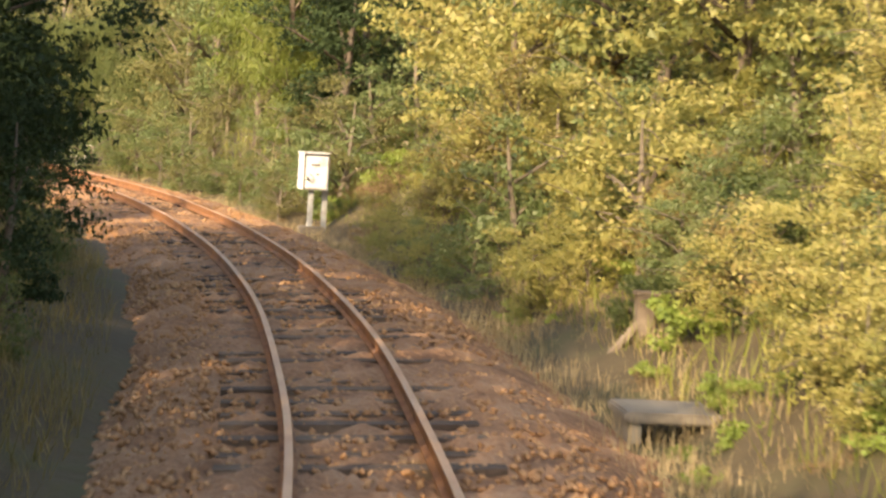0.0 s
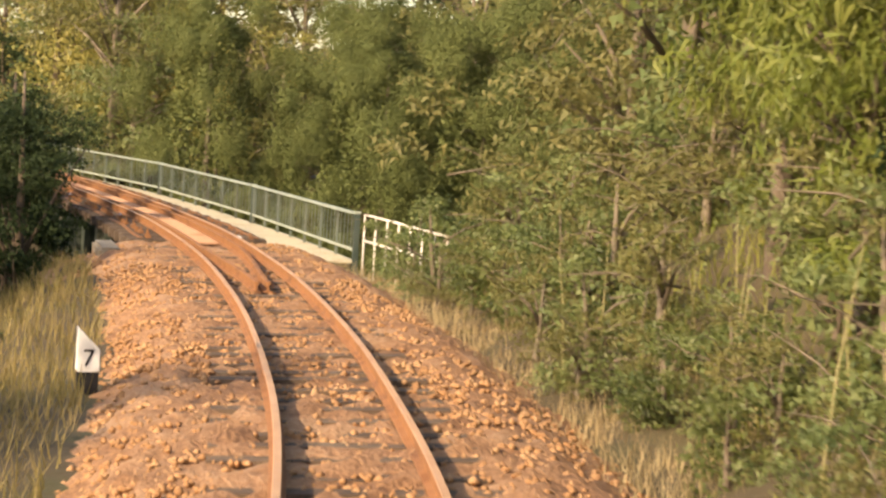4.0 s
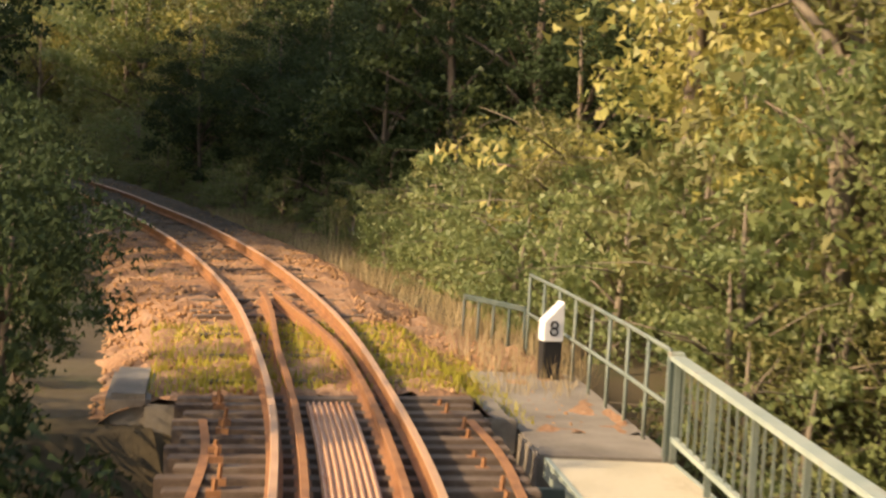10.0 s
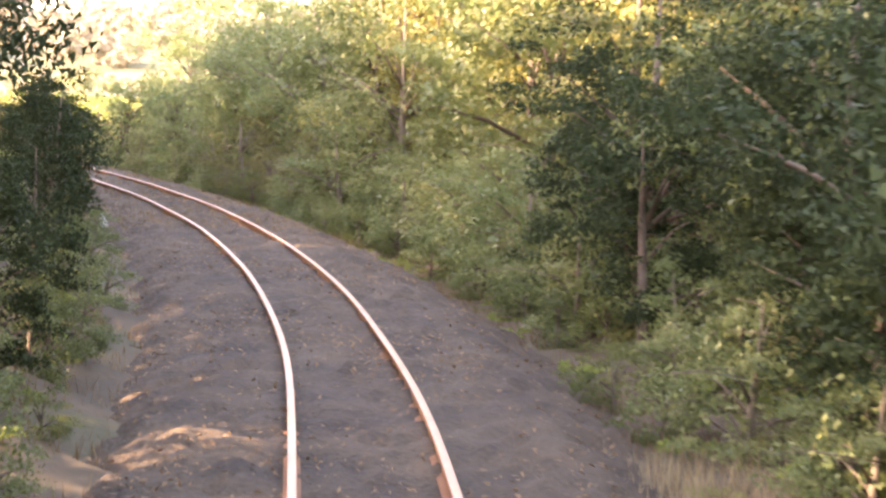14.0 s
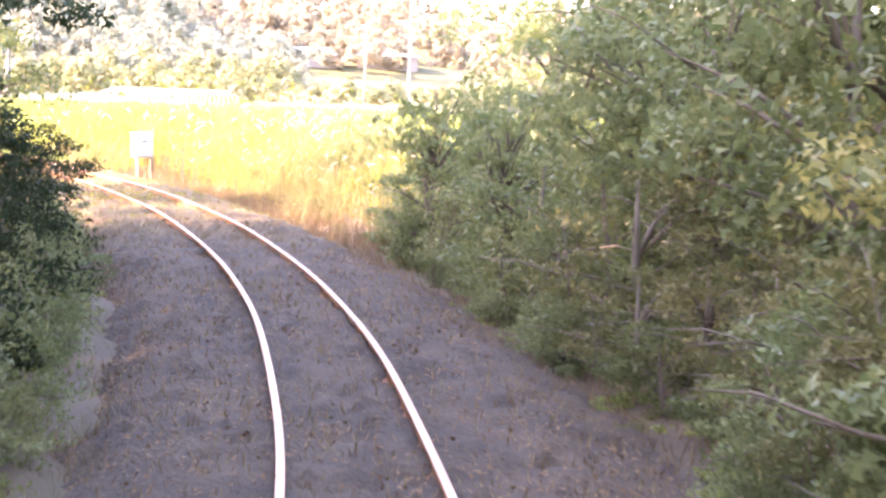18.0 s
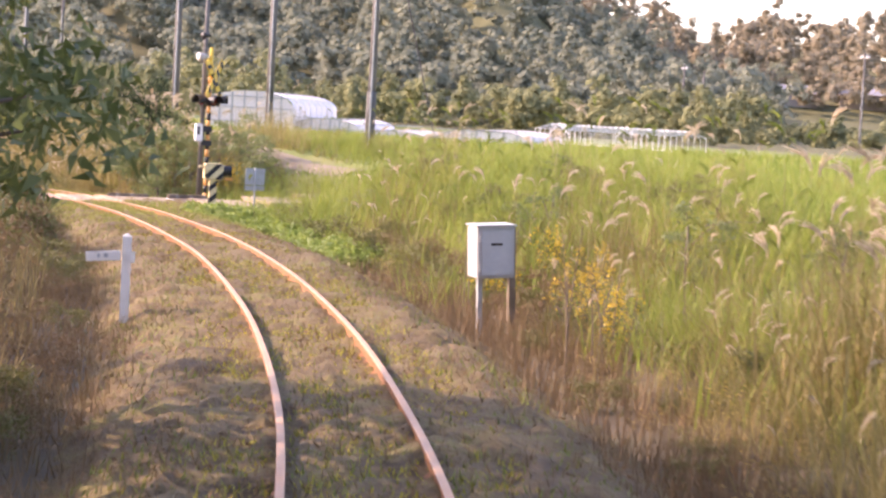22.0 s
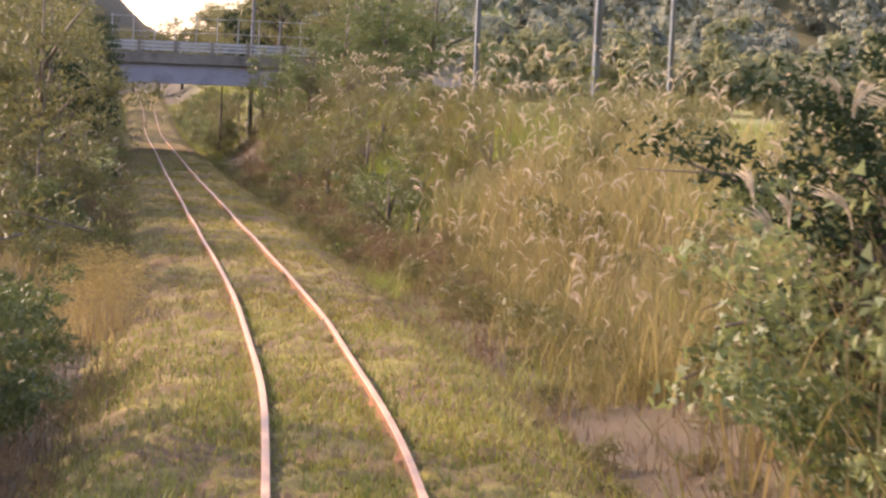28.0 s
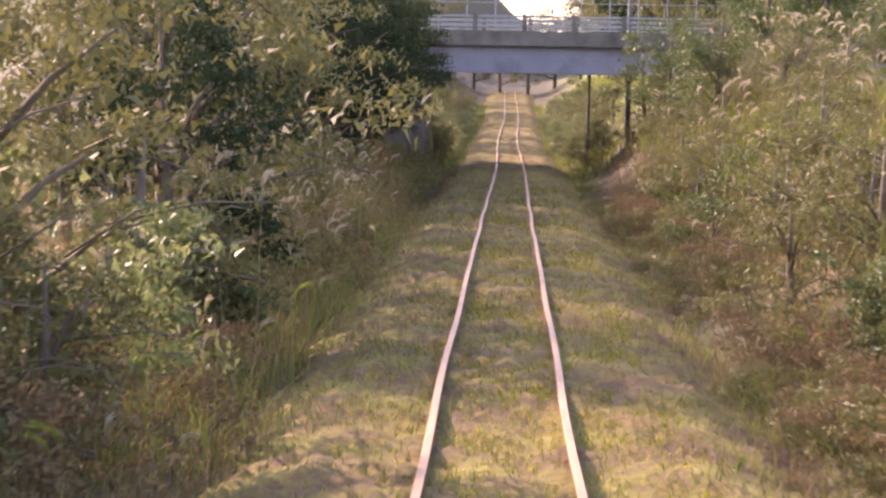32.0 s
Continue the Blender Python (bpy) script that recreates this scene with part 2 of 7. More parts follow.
def foliage(name, colours, through=0.35, rough=0.5, spec=0.35, spots=None):
    """Leaves: each takes its own shade, lets some light through and shines a little."""
    mat, nodes, links, bsdf = nodes_of(name)
    if through:
        colours = [tuple(min(0.75, 1.3 * k) for k in c) for c in colours]
    geo, obj = nodes.new("ShaderNodeNewGeometry"), nodes.new("ShaderNodeObjectInfo")
    blend = nodes.new("ShaderNodeMath")
    blend.operation = "MULTIPLY_ADD"
    blend.inputs[1].default_value = 0.25
    links.new(obj.outputs["Random"], blend.inputs[0])
    patch, wide, less = nodes.new("ShaderNodeTexNoise"), nodes.new("ShaderNodeMapRange"), nodes.new("ShaderNodeMath")
    patch.inputs["Scale"].default_value, patch.inputs["Detail"].default_value = 1.1, 3
    wide.inputs["From Min"].default_value, wide.inputs["From Max"].default_value = 0.3, 0.7
    wide.inputs["To Max"].default_value = 0.38
    links.new(geo.outputs["Position"], patch.inputs["Vector"])
    links.new(patch.outputs["Fac"], wide.inputs["Value"])
    less.operation = "MULTIPLY_ADD"
    less.inputs[1].default_value = 0.37
    links.new(geo.outputs["Random Per Island"], less.inputs[0])
    links.new(wide.outputs["Result"], less.inputs[2])
    links.new(less.outputs[0], blend.inputs[2])
    ramp = ramp_of(nodes, colours, spots)
    links.new(blend.outputs[0], ramp.inputs["Fac"])
    links.new(ramp.outputs["Color"], bsdf.inputs["Base Color"])
    bsdf.inputs["Roughness"].default_value, bsdf.inputs["Specular IOR Level"].default_value = rough, spec
    thin, mix = nodes.new("ShaderNodeBsdfTranslucent"), nodes.new("ShaderNodeMixShader")
    links.new(ramp.outputs["Color"], thin.inputs["Color"])
    mix.inputs[0].default_value = through
    links.new(bsdf.outputs[0], mix.inputs[1])
    links.new(thin.outputs[0], mix.inputs[2])
    links.new(mix.outputs[0], nodes["Material Output"].inputs["Surface"])
    return mat


M_BED = surface("track_bed", [(0.18, 0.088, 0.042), (0.30, 0.16, 0.08), (0.38, 0.23, 0.13)], 1.2, 16, 0.95, bump=1.0, spread=0.8, depth=0.05)
# along the line the stone gives way to earth, then to dead weeds, then to moss
bn, bl = M_BED.node_tree.nodes, M_BED.node_tree.links
over = bn["Principled BSDF"].inputs["Base Color"].links[0].from_socket
chance = over.node.inputs["Fac"].links[0].from_socket
for zone_, shades in (("earthy", [(0.042, 0.031, 0.018), (0.068, 0.049, 0.027), (0.10, 0.071, 0.038)]), ("weedy", [(0.08, 0.052, 0.022), (0.115, 0.078, 0.032), (0.155, 0.112, 0.043), (0.15, 0.13, 0.033)]), ("mossy", [(0.11, 0.065, 0.03), (0.15, 0.098, 0.035), (0.18, 0.145, 0.03), (0.235, 0.205, 0.038)])):
    at_, next_, mixed = bn.new("ShaderNodeAttribute"), ramp_of(bn, shades), bn.new("ShaderNodeMix")
    at_.attribute_name, mixed.data_type = zone_, "RGBA"
    bl.new(chance, next_.inputs["Fac"])
    bl.new(at_.outputs["Fac"], mixed.inputs[0])
    bl.new(over, mixed.inputs[6])
    bl.new(next_.outputs["Color"], mixed.inputs[7])
    over = mixed.outputs[2]
bl.new(over, bn["Principled BSDF"].inputs["Base Color"])
M_STONE = foliage("ballast_stone", [(0.22, 0.11, 0.05), (0.35, 0.19, 0.09), (0.48, 0.31, 0.17)], 0.0, 0.9, 0.2)
M_RAILTOP = surface("rail_steel", [(0.46, 0.26, 0.14), (0.56, 0.34, 0.19)], 2, 60, 0.54, 0.2, bump=0.05, spec=0.22)
M_RUST = surface("rusty_steel", [(0.20, 0.085, 0.035), (0.30, 0.14, 0.06), (0.16, 0.075, 0.04)], 2.0, 40, 0.85, 0.1, bump=0.3)
M_SLEEPER = surface("sleeper_wood", [(0.05, 0.035, 0.025), (0.11, 0.075, 0.05), (0.16, 0.12, 0.085)], 2.5, 26, 0.9, bump=0.5)
M_GREENSTEEL = surface("green_painted_steel", [(0.035, 0.055, 0.045), (0.06, 0.08, 0.065), (0.10, 0.10, 0.08)], 1.5, 30, 0.6, 0.0, bump=0.1)
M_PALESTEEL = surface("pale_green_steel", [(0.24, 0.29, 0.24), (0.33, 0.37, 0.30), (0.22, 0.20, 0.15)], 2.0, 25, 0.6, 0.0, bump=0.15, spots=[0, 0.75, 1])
# sunlit paleness of the thin bars is put into this green
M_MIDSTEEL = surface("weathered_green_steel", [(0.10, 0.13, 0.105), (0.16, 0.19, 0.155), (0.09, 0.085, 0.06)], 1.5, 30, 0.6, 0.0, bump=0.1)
M_WHITESTEEL = surface("white_painted_steel", [(0.62, 0.58, 0.50), (0.72, 0.68, 0.60), (0.42, 0.30, 0.20)], 2.0, 25, 0.6, bump=0.15, spots=[0, 0.8, 1])
M_DECK = surface("galvanised_deck", [(0.40, 0.355, 0.25), (0.48, 0.43, 0.31), (0.33, 0.28, 0.19)], 0.9, 18, 0.6, 0.1, bump=0.1)
M_BOARD = surface("rusty_walk_plate", [(0.42, 0.23, 0.13), (0.55, 0.33, 0.20), (0.36, 0.17, 0.08)], 1.2, 22, 0.6, 0.15, bump=0.15)
# concrete darkened in place of the valley's shade on piers and abutments
M_CONCRETE = surface("old_concrete", [(0.13, 0.11, 0.085), (0.22, 0.19, 0.145), (0.28, 0.25, 0.2)], 1.2, 20, 0.9, bump=0.35)
M_WHITE = surface("white_enamel", [(0.66, 0.64, 0.60), (0.76, 0.74, 0.70), (0.58, 0.54, 0.46)], 2.5, 30, 0.45, bump=0.05, spots=[0, 0.75, 1])
M_GREY = surface("grey_paint", [(0.30, 0.31, 0.30), (0.38, 0.39, 0.37), (0.25, 0.23, 0.2)], 2.5, 30, 0.55, bump=0.08)
M_BLACK = surface("black_paint", [(0.012, 0.012, 0.013), (0.025, 0.024, 0.023)], 4, 40, 0.5, bump=0.05)
M_YELLOW = surface("yellow_paint", [(0.55, 0.36, 0.03), (0.66, 0.45, 0.06), (0.5, 0.3, 0.06)], 4, 40, 0.5, bump=0.05)
M_CREAM = surface("faded_cream_paint", [(0.55, 0.44, 0.22), (0.66, 0.55, 0.30), (0.45, 0.35, 0.2)], 4, 40, 0.55, bump=0.05)
M_ORANGE = surface("orange_paint", [(0.62, 0.26, 0.05), (0.72, 0.34, 0.09), (0.5, 0.22, 0.06)], 4, 40, 0.5, bump=0.05)
M_REDGLASS = surface("red_lens", [(0.07, 0.008, 0.007), (0.10, 0.012, 0.01)], 6, 40, 0.2, bump=0.0)
M_POLE = surface("concrete_pole", [(0.10, 0.092, 0.08), (0.145, 0.135, 0.12), (0.08, 0.075, 0.065)], 0.8, 25, 0.85, bump=0.15)
M_DARKPOLE = surface("dark_pole_sleeve", [(0.07, 0.068, 0.06), (0.11, 0.105, 0.09)], 1.5, 25, 0.8, bump=0.15)
M_OLDWOOD = surface("weathered_wood", [(0.10, 0.075, 0.05), (0.17, 0.13, 0.09), (0.24, 0.19, 0.14)], 3, 35, 0.9, bump=0.5)
M_BARK = surface("bark", [(0.06, 0.045, 0.03), (0.12, 0.09, 0.065), (0.17, 0.14, 0.10)], 3, 30, 0.95, bump=0.8)
M_TWIG = surface("pale_twig", [(0.12, 0.095, 0.065), (0.19, 0.155, 0.11)], 3, 30, 0.9, bump=0.3)
M_CANE = surface("bamboo_cane", [(0.28, 0.26, 0.12), (0.42, 0.36, 0.18)], 3, 20, 0.6, bump=0.1)
M_ROAD = surface("crossing_concrete", [(0.22, 0.168, 0.108), (0.30, 0.238, 0.16), (0.18, 0.135, 0.085)], 0.8, 25, 0.9, bump=0.25)
M_TRACKROAD = surface("farm_track", [(0.18, 0.14, 0.09), (0.26, 0.21, 0.14)], 0.7, 15, 0.95, bump=0.5)
M_FILM = surface("greenhouse_film", [(0.70, 0.63, 0.58), (0.82, 0.75, 0.70)], 0.5, 8, 0.75, bump=0.1)
M_GIRDER = surface("grey_girder_paint", [(0.30, 0.28, 0.31), (0.38, 0.36, 0.39), (0.24, 0.22, 0.23)], 0.5, 12, 0.65, bump=0.1)
M_ROOF = surface("grey_roof", [(0.22, 0.22, 0.24), (0.32, 0.31, 0.33)], 0.8, 14, 0.7, bump=0.3)
M_WALL = surface("house_wall", [(0.32, 0.27, 0.22), (0.4, 0.34, 0.28)], 0.6, 14, 0.8, bump=0.15)
M_GLASS = surface("dark_window_glass", [(0.02, 0.022, 0.025), (0.035, 0.037, 0.04)], 1, 10, 0.15, bump=0.0, spec=0.6)
M_WIRE = surface("cable_black", [(0.03, 0.03, 0.03), (0.05, 0.05, 0.05)], 3, 20, 0.6, bump=0.0)

M_GROUND = surface("ground_cover", [(0.055, 0.042, 0.022), (0.088, 0.066, 0.034), (0.075, 0.072, 0.028)], 0.6, 9, 0.95, bump=0.6, depth=0.08)
gn, gl = M_GROUND.node_tree.nodes, M_GROUND.node_tree.links
earth = gn["Principled BSDF"].inputs["Base Color"].links[0].from_socket
zone, meadow, blend_ = gn.new("ShaderNodeAttribute"), ramp_of(gn, [(0.10, 0.14, 0.03), (0.17, 0.20, 0.05), (0.24, 0.22, 0.08)]), gn.new("ShaderNodeMix")
zone.attribute_name, blend_.data_type = "grassy", "RGBA"
gl.new(earth.node.inputs["Fac"].links[0].from_socket, meadow.inputs["Fac"])
gl.new(zone.outputs["Fac"], blend_.inputs[0])
gl.new(earth, blend_.inputs[6])
gl.new(meadow.outputs["Color"], blend_.inputs[7])
gl.new(blend_.outputs[2], gn["Principled BSDF"].inputs["Base Color"])

M_LEAF_GREEN = foliage("leaves_green", [(0.042, 0.06, 0.018), (0.068, 0.09, 0.026), (0.105, 0.125, 0.038), (0.16, 0.155, 0.055)])
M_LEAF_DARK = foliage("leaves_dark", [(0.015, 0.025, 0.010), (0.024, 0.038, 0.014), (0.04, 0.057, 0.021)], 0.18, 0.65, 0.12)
M_LEAF_YELLOW = foliage("leaves_yellow", [(0.10, 0.12, 0.035), (0.18, 0.185, 0.055), (0.27, 0.25, 0.075), (0.33, 0.285, 0.10), (0.35, 0.24, 0.10)], 0.4)
M_LEAF_GOLD = foliage("leaves_gold", [(0.08, 0.085, 0.028), (0.14, 0.13, 0.042), (0.24, 0.17, 0.06), (0.13, 0.125, 0.04)], 0.35)
M_LEAF_OLIVE = foliage("leaves_olive", [(0.07, 0.071, 0.023), (0.118, 0.114, 0.037), (0.185, 0.166, 0.06)], 0.3, 0.6)
M_CEDAR = foliage("cedar_sprays", [(0.045, 0.058, 0.018), (0.075, 0.09, 0.027), (0.115, 0.125, 0.04)], 0.1, 0.7, 0.2)
M_BAMBOO = foliage("bamboo_leaves", [(0.07, 0.10, 0.02), (0.12, 0.15, 0.03), (0.20, 0.20, 0.05)], 0.4)
M_DRY = foliage("dry_stems", [(0.16, 0.115, 0.06), (0.26, 0.19, 0.10), (0.34, 0.27, 0.15), (0.13, 0.12, 0.045)], 0.25, 0.8, 0.2)
M_BROWNWEED = foliage("brown_weeds", [(0.10, 0.065, 0.035), (0.17, 0.115, 0.06), (0.14, 0.12, 0.05)], 0.2, 0.85, 0.2)
M_GRASS = foliage("grass_blades", [(0.07, 0.10, 0.018), (0.13, 0.16, 0.03), (0.22, 0.22, 0.05), (0.30, 0.26, 0.10)], 0.35, 0.7, 0.25)
M_FIELDGRASS = foliage("field_grass", [(0.10, 0.145, 0.025), (0.16, 0.205, 0.036), (0.22, 0.245, 0.05), (0.28, 0.25, 0.08)], 0.4, 0.7, 0.25)
M_TALLGRASS = foliage("tall_grass", [(0.09, 0.085, 0.025), (0.15, 0.13, 0.04), (0.22, 0.17, 0.07), (0.28, 0.21, 0.10)], 0.35, 0.7, 0.2)
M_PLUME = foliage("pampas_plume", [(0.38, 0.315, 0.21), (0.47, 0.395, 0.275), (0.58, 0.50, 0.375)], 0.45, 0.8, 0.2)
M_KUDZU = foliage("broad_weed_leaves", [(0.12, 0.17, 0.03), (0.185, 0.24, 0.05), (0.27, 0.29, 0.075)], 0.4)
M_FLOWER = foliage("goldenrod_flower", [(0.55, 0.34, 0.02), (0.62, 0.42, 0.03)], 0.3)
M_MOSS = foliage("yellow_moss", [(0.19, 0.18, 0.025), (0.27, 0.24, 0.035), (0.34, 0.285, 0.055)], 0.2, 0.9, 0.1)
M_LITTER = foliage("fallen_leaves", [(0.09, 0.055, 0.028), (0.14, 0.085, 0.042), (0.20, 0.13, 0.065), (0.12, 0.09, 0.04)], 0.1, 0.8, 0.2)
M_STRAWGRASS = foliage("golden_grass", [(0.25, 0.20, 0.06), (0.35, 0.275, 0.095), (0.46, 0.36, 0.14), (0.54, 0.43, 0.19)], 0.4, 0.7, 0.2)
M_TANGRASS = foliage("tan_grass", [(0.11, 0.105, 0.034), (0.175, 0.155, 0.052), (0.26, 0.215, 0.085), (0.40, 0.325, 0.155)], 0.4, 0.7, 0.2)
# light leaves, paled further in place of the haze over the wood
M_LEAF_HAZE = foliage("leaves_light", [(0.07, 0.10, 0.035), (0.11, 0.145, 0.05), (0.17, 0.19, 0.07), (0.24, 0.22, 0.09)], 0.4, 0.5, 0.4)
# far leaf colours are paled and greyed to stand in for haze
M_FARWOOD_HAZED = foliage("far_wood", [(0.16, 0.175, 0.13), (0.19, 0.20, 0.145), (0.22, 0.225, 0.155), (0.27, 0.25, 0.17)], 0.35, 0.9, 0.05)
M_FARTAN_HAZED = foliage("far_autumn_wood", [(0.20, 0.185, 0.12), (0.26, 0.225, 0.15), (0.30, 0.25, 0.17), (0.25, 0.225, 0.135)], 0.35, 0.9, 0.05)
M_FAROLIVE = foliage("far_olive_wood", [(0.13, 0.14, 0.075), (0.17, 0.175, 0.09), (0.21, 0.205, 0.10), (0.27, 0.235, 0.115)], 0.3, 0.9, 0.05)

# ---- the ground: one sheet to the horizon ----
def lay(s, u):
    """The ground's height over the rail."""
    s, u = np.asarray(s, float), np.asarray(u, float)
    right, left = np.maximum(u - 2.3, 0), np.maximum(-u - 2.3, 0)
    rail = np.interp(s, LS, LZ)
    g = np.full(np.broadcast(s, u).shape, -0.5)
    # cutting side, then the wooded slope past the bridge, then the level fields
    g = g + step(66, 56, s) * 17 * (1 - np.exp(-np.maximum(right - 0.8, 0) * 0.045))
    g = g + step(106, 122, s) * step(176, 160, s) * 7 * (1 - np.exp(-np.maximum(right - 1.2, 0) * 0.05))
    field = step(166, 186, s) * (1.3 - rail + 0.5) * step(0.5, 5.5, right) * (1 - 0.75 * np.exp(-((s - 231) / 5.0) ** 2) * step(12, 5, u))
    g = g + field
    g = g + step(46, 36, s) * 2.5 * (1 - np.exp(-left * 0.2))
    g = g + step(106, 120, s) * step(184, 168, s) * 3 * (1 - np.exp(-left * 0.2))
    g = g + step(178, 190, s) * (0.3 + 1.7 * step(275, 300, s)) * step(0.3, 5, left)
    # the earth is made up to the road at the crossing
    made = np.exp(-((s - 230.1) / 4.5) ** 4) * step(1.5, 2.0, np.abs(u))
    g = g * (1 - made) + np.maximum(g, -0.07) * made
    # stream valley under the bridge
    far = step(2.0, 3.6, np.abs(u))
    a, b = 70.2 - 7 * far, 100.6 + 6 * far * np.where(u > 0, 1.0, -0.8)
    dip = step(a, a + 1.0 + 6 * far, s) * step(b, b - 1.0 - 6 * far, s)
    dip = np.maximum(dip, step(48, 62, s) * step(103, 91, s) * step(2.6, 9.0, -u))
    floor = -6.5 + 9 * step(7, 30, u) + 4 * step(25, 60, -u)
    return g * (1 - dip) + floor * dip


def near_line(x, y):
    """s and u of places in the world."""
    s, u = np.empty(len(x)), np.empty(len(x))
    fx, fy = -np.sin(LH), np.cos(LH)
    for i in range(0, len(x), 20000):
        p, q = x[i : i + 20000, None], y[i : i + 20000, None]
        k = np.argmin((LX[None, ::2] - p) ** 2 + (LY[None, ::2] - q) ** 2, axis=1) * 2
        dx, dy = p[:, 0] - LX[k], q[:, 0] - LY[k]
        s[i : i + 20000] = LS[k] + dx * fx[k] + dy * fy[k]
        u[i : i + 20000] = dx * np.cos(LH[k]) + dy * np.sin(LH[k])
    return s, u


def bumps(x, y):
    return 0.5 * np.sin(x * 0.9 + 1.3 * np.sin(y * 0.47)) * np.cos(y * 0.83 + np.sin(x * 0.31)) + 0.5 * np.sin(x * 0.23 + y * 0.19)


def hills(x, y):
    dx, dy = x + 120.0, y - 134.0
    r, a = np.hypot(dx, dy), np.degrees(np.arctan2(-dx, dy))
    near = 19 * step(225, 330, r) * step(67, 74, a) * step(116, 104, a)
    back = 24 * step(300, 640, r) * step(35, 55, a) * step(140, 112, a)
    return (near + back) * (1 + 0.18 * np.sin(a * 0.6) + 0.1 * np.sin(a * 1.7 + 1))


def height(x, y):
    s, u = near_line(x, y)
    u2 = np.clip(u, -60, 60)
    w = lay(np.clip(s, -60, 520), u2) + 0.12 * bumps(x, y) * step(2.6, 5, np.abs(u))
    # far inside the curve the land is plain and level
    close = step(-50, -24, u)
    return (np.interp(s, LS, LZ) + w) * close - 0.6 * (1 - close) + hills(x, y) * step(9, 45, np.abs(u))


def ground_at(s, u):
    p = spot(s, u)
    return float(height(np.array([p.x]), np.array([p.y]))[0])


grow = np.cumsum(1.6 * 1.25 ** np.arange(1, 27))
gx = np.concatenate([-440 - grow[::-1], np.arange(-440, 50, 1.3), 50 + grow])
gy = np.concatenate([-60 - grow[::-1], np.arange(-60, 215, 1.3), 215 + grow])
px_, py_ = (a.ravel() for a in np.meshgrid(gx, gy))
pz_ = height(px_, py_)
nx = len(gx)
cell = np.array([(j * nx + i, j * nx + i + 1, (j + 1) * nx + i + 1, (j + 1) * nx + i) for j in range(len(gy) - 1) for i in range(nx - 1)])
ground_me = raw_mesh("ground", np.c_[px_, py_, pz_], cell, M_GROUND, True)
# how grassy the earth is: the fields and the far country are, the verges and the wood's floor are not
sg_, ug_ = near_line(px_, py_)
green = np.maximum(step(176, 190, sg_) * step(4.5, 8.5, ug_) * step(85, 55, ug_), 0.3 * step(60, 90, np.abs(ug_)))
grassy = ground_me.attributes.new("grassy", "FLOAT", "POINT")
grassy.data.foreach_set("value", green.astype(np.float32))
setting("ground", ground_me, "brown weedy earth with banks, a stream valley and level fields", "ground")


# ---- the track bed ----
def bed_top(s, u):
    """The bed's height over the rail: it is made up to the road at the crossing."""
    base = np.interp(np.abs(u), [0, 1.35, 1.7, 2.9], [-0.19, -0.19, -0.25, -0.78]) + 0.09 * step(124, 134, s)
    # the earth rises to the landing past the bridge
    land = step(112, 106, s) * step(99, 101, s) * step(1.2, 1.8, u)
    base = base * (1 - land) - 0.52 * land
    made = np.exp(-((np.asarray(s) - 230.1) / 4.2) ** 4)
    return base * (1 - made) - 0.06 * made


def bed_strip(name, s0, s1, seed, label="rust-stained crushed stone track bed under the rails"):
    rng = np.random.default_rng(seed)
    ss_, us = np.arange(s0, s1 + 0.01, 0.22), np.linspace(-2.9, 2.9, 42)
    sg, ug = (a.ravel() for a in np.meshgrid(ss_, us, indexing="ij"))
    top = bed_top(sg, ug)
    top = top + 0.03 * rng.standard_normal(len(top)) + 0.03 * bumps(sg * 3, ug * 4)
    c, h = np.interp(sg, LS, LC), np.interp(sg, LS, LH)
    uu, ww = ug * np.cos(c) - top * np.sin(c), top * np.cos(c) + ug * np.sin(c)
    v = np.c_[np.interp(sg, LS, LX) + np.cos(h) * uu, np.interp(sg, LS, LY) + np.sin(h) * uu, np.interp(sg, LS, LZ) + ww]
    n = len(us)
    q = np.array([(i * n + j, i * n + j + 1, (i + 1) * n + j + 1, (i + 1) * n + j) for i in range(len(ss_) - 1) for j in range(n - 1)])
    me = raw_mesh(name, v, q, M_BED, True)
    blot = 2.5 * bumps(sg * 1.1, ug * 1.7)
    for zone_, share in (("earthy", step(112, 126, sg + blot)), ("weedy", step(176, 188, sg + blot)), ("mossy", step(215, 238, sg + 3 * blot))):
        me.attributes.new(zone_, "FLOAT", "POINT").data.foreach_set("value", share.astype(np.float32))
    return setting(name, me, label, "track bed")


bed_strip("track_bed_1", -12, 69.6, 1)
bed_strip("track_bed_2", 100.95, 470, 2, "track bed of rusty stone, then dark earth, weeds and moss")


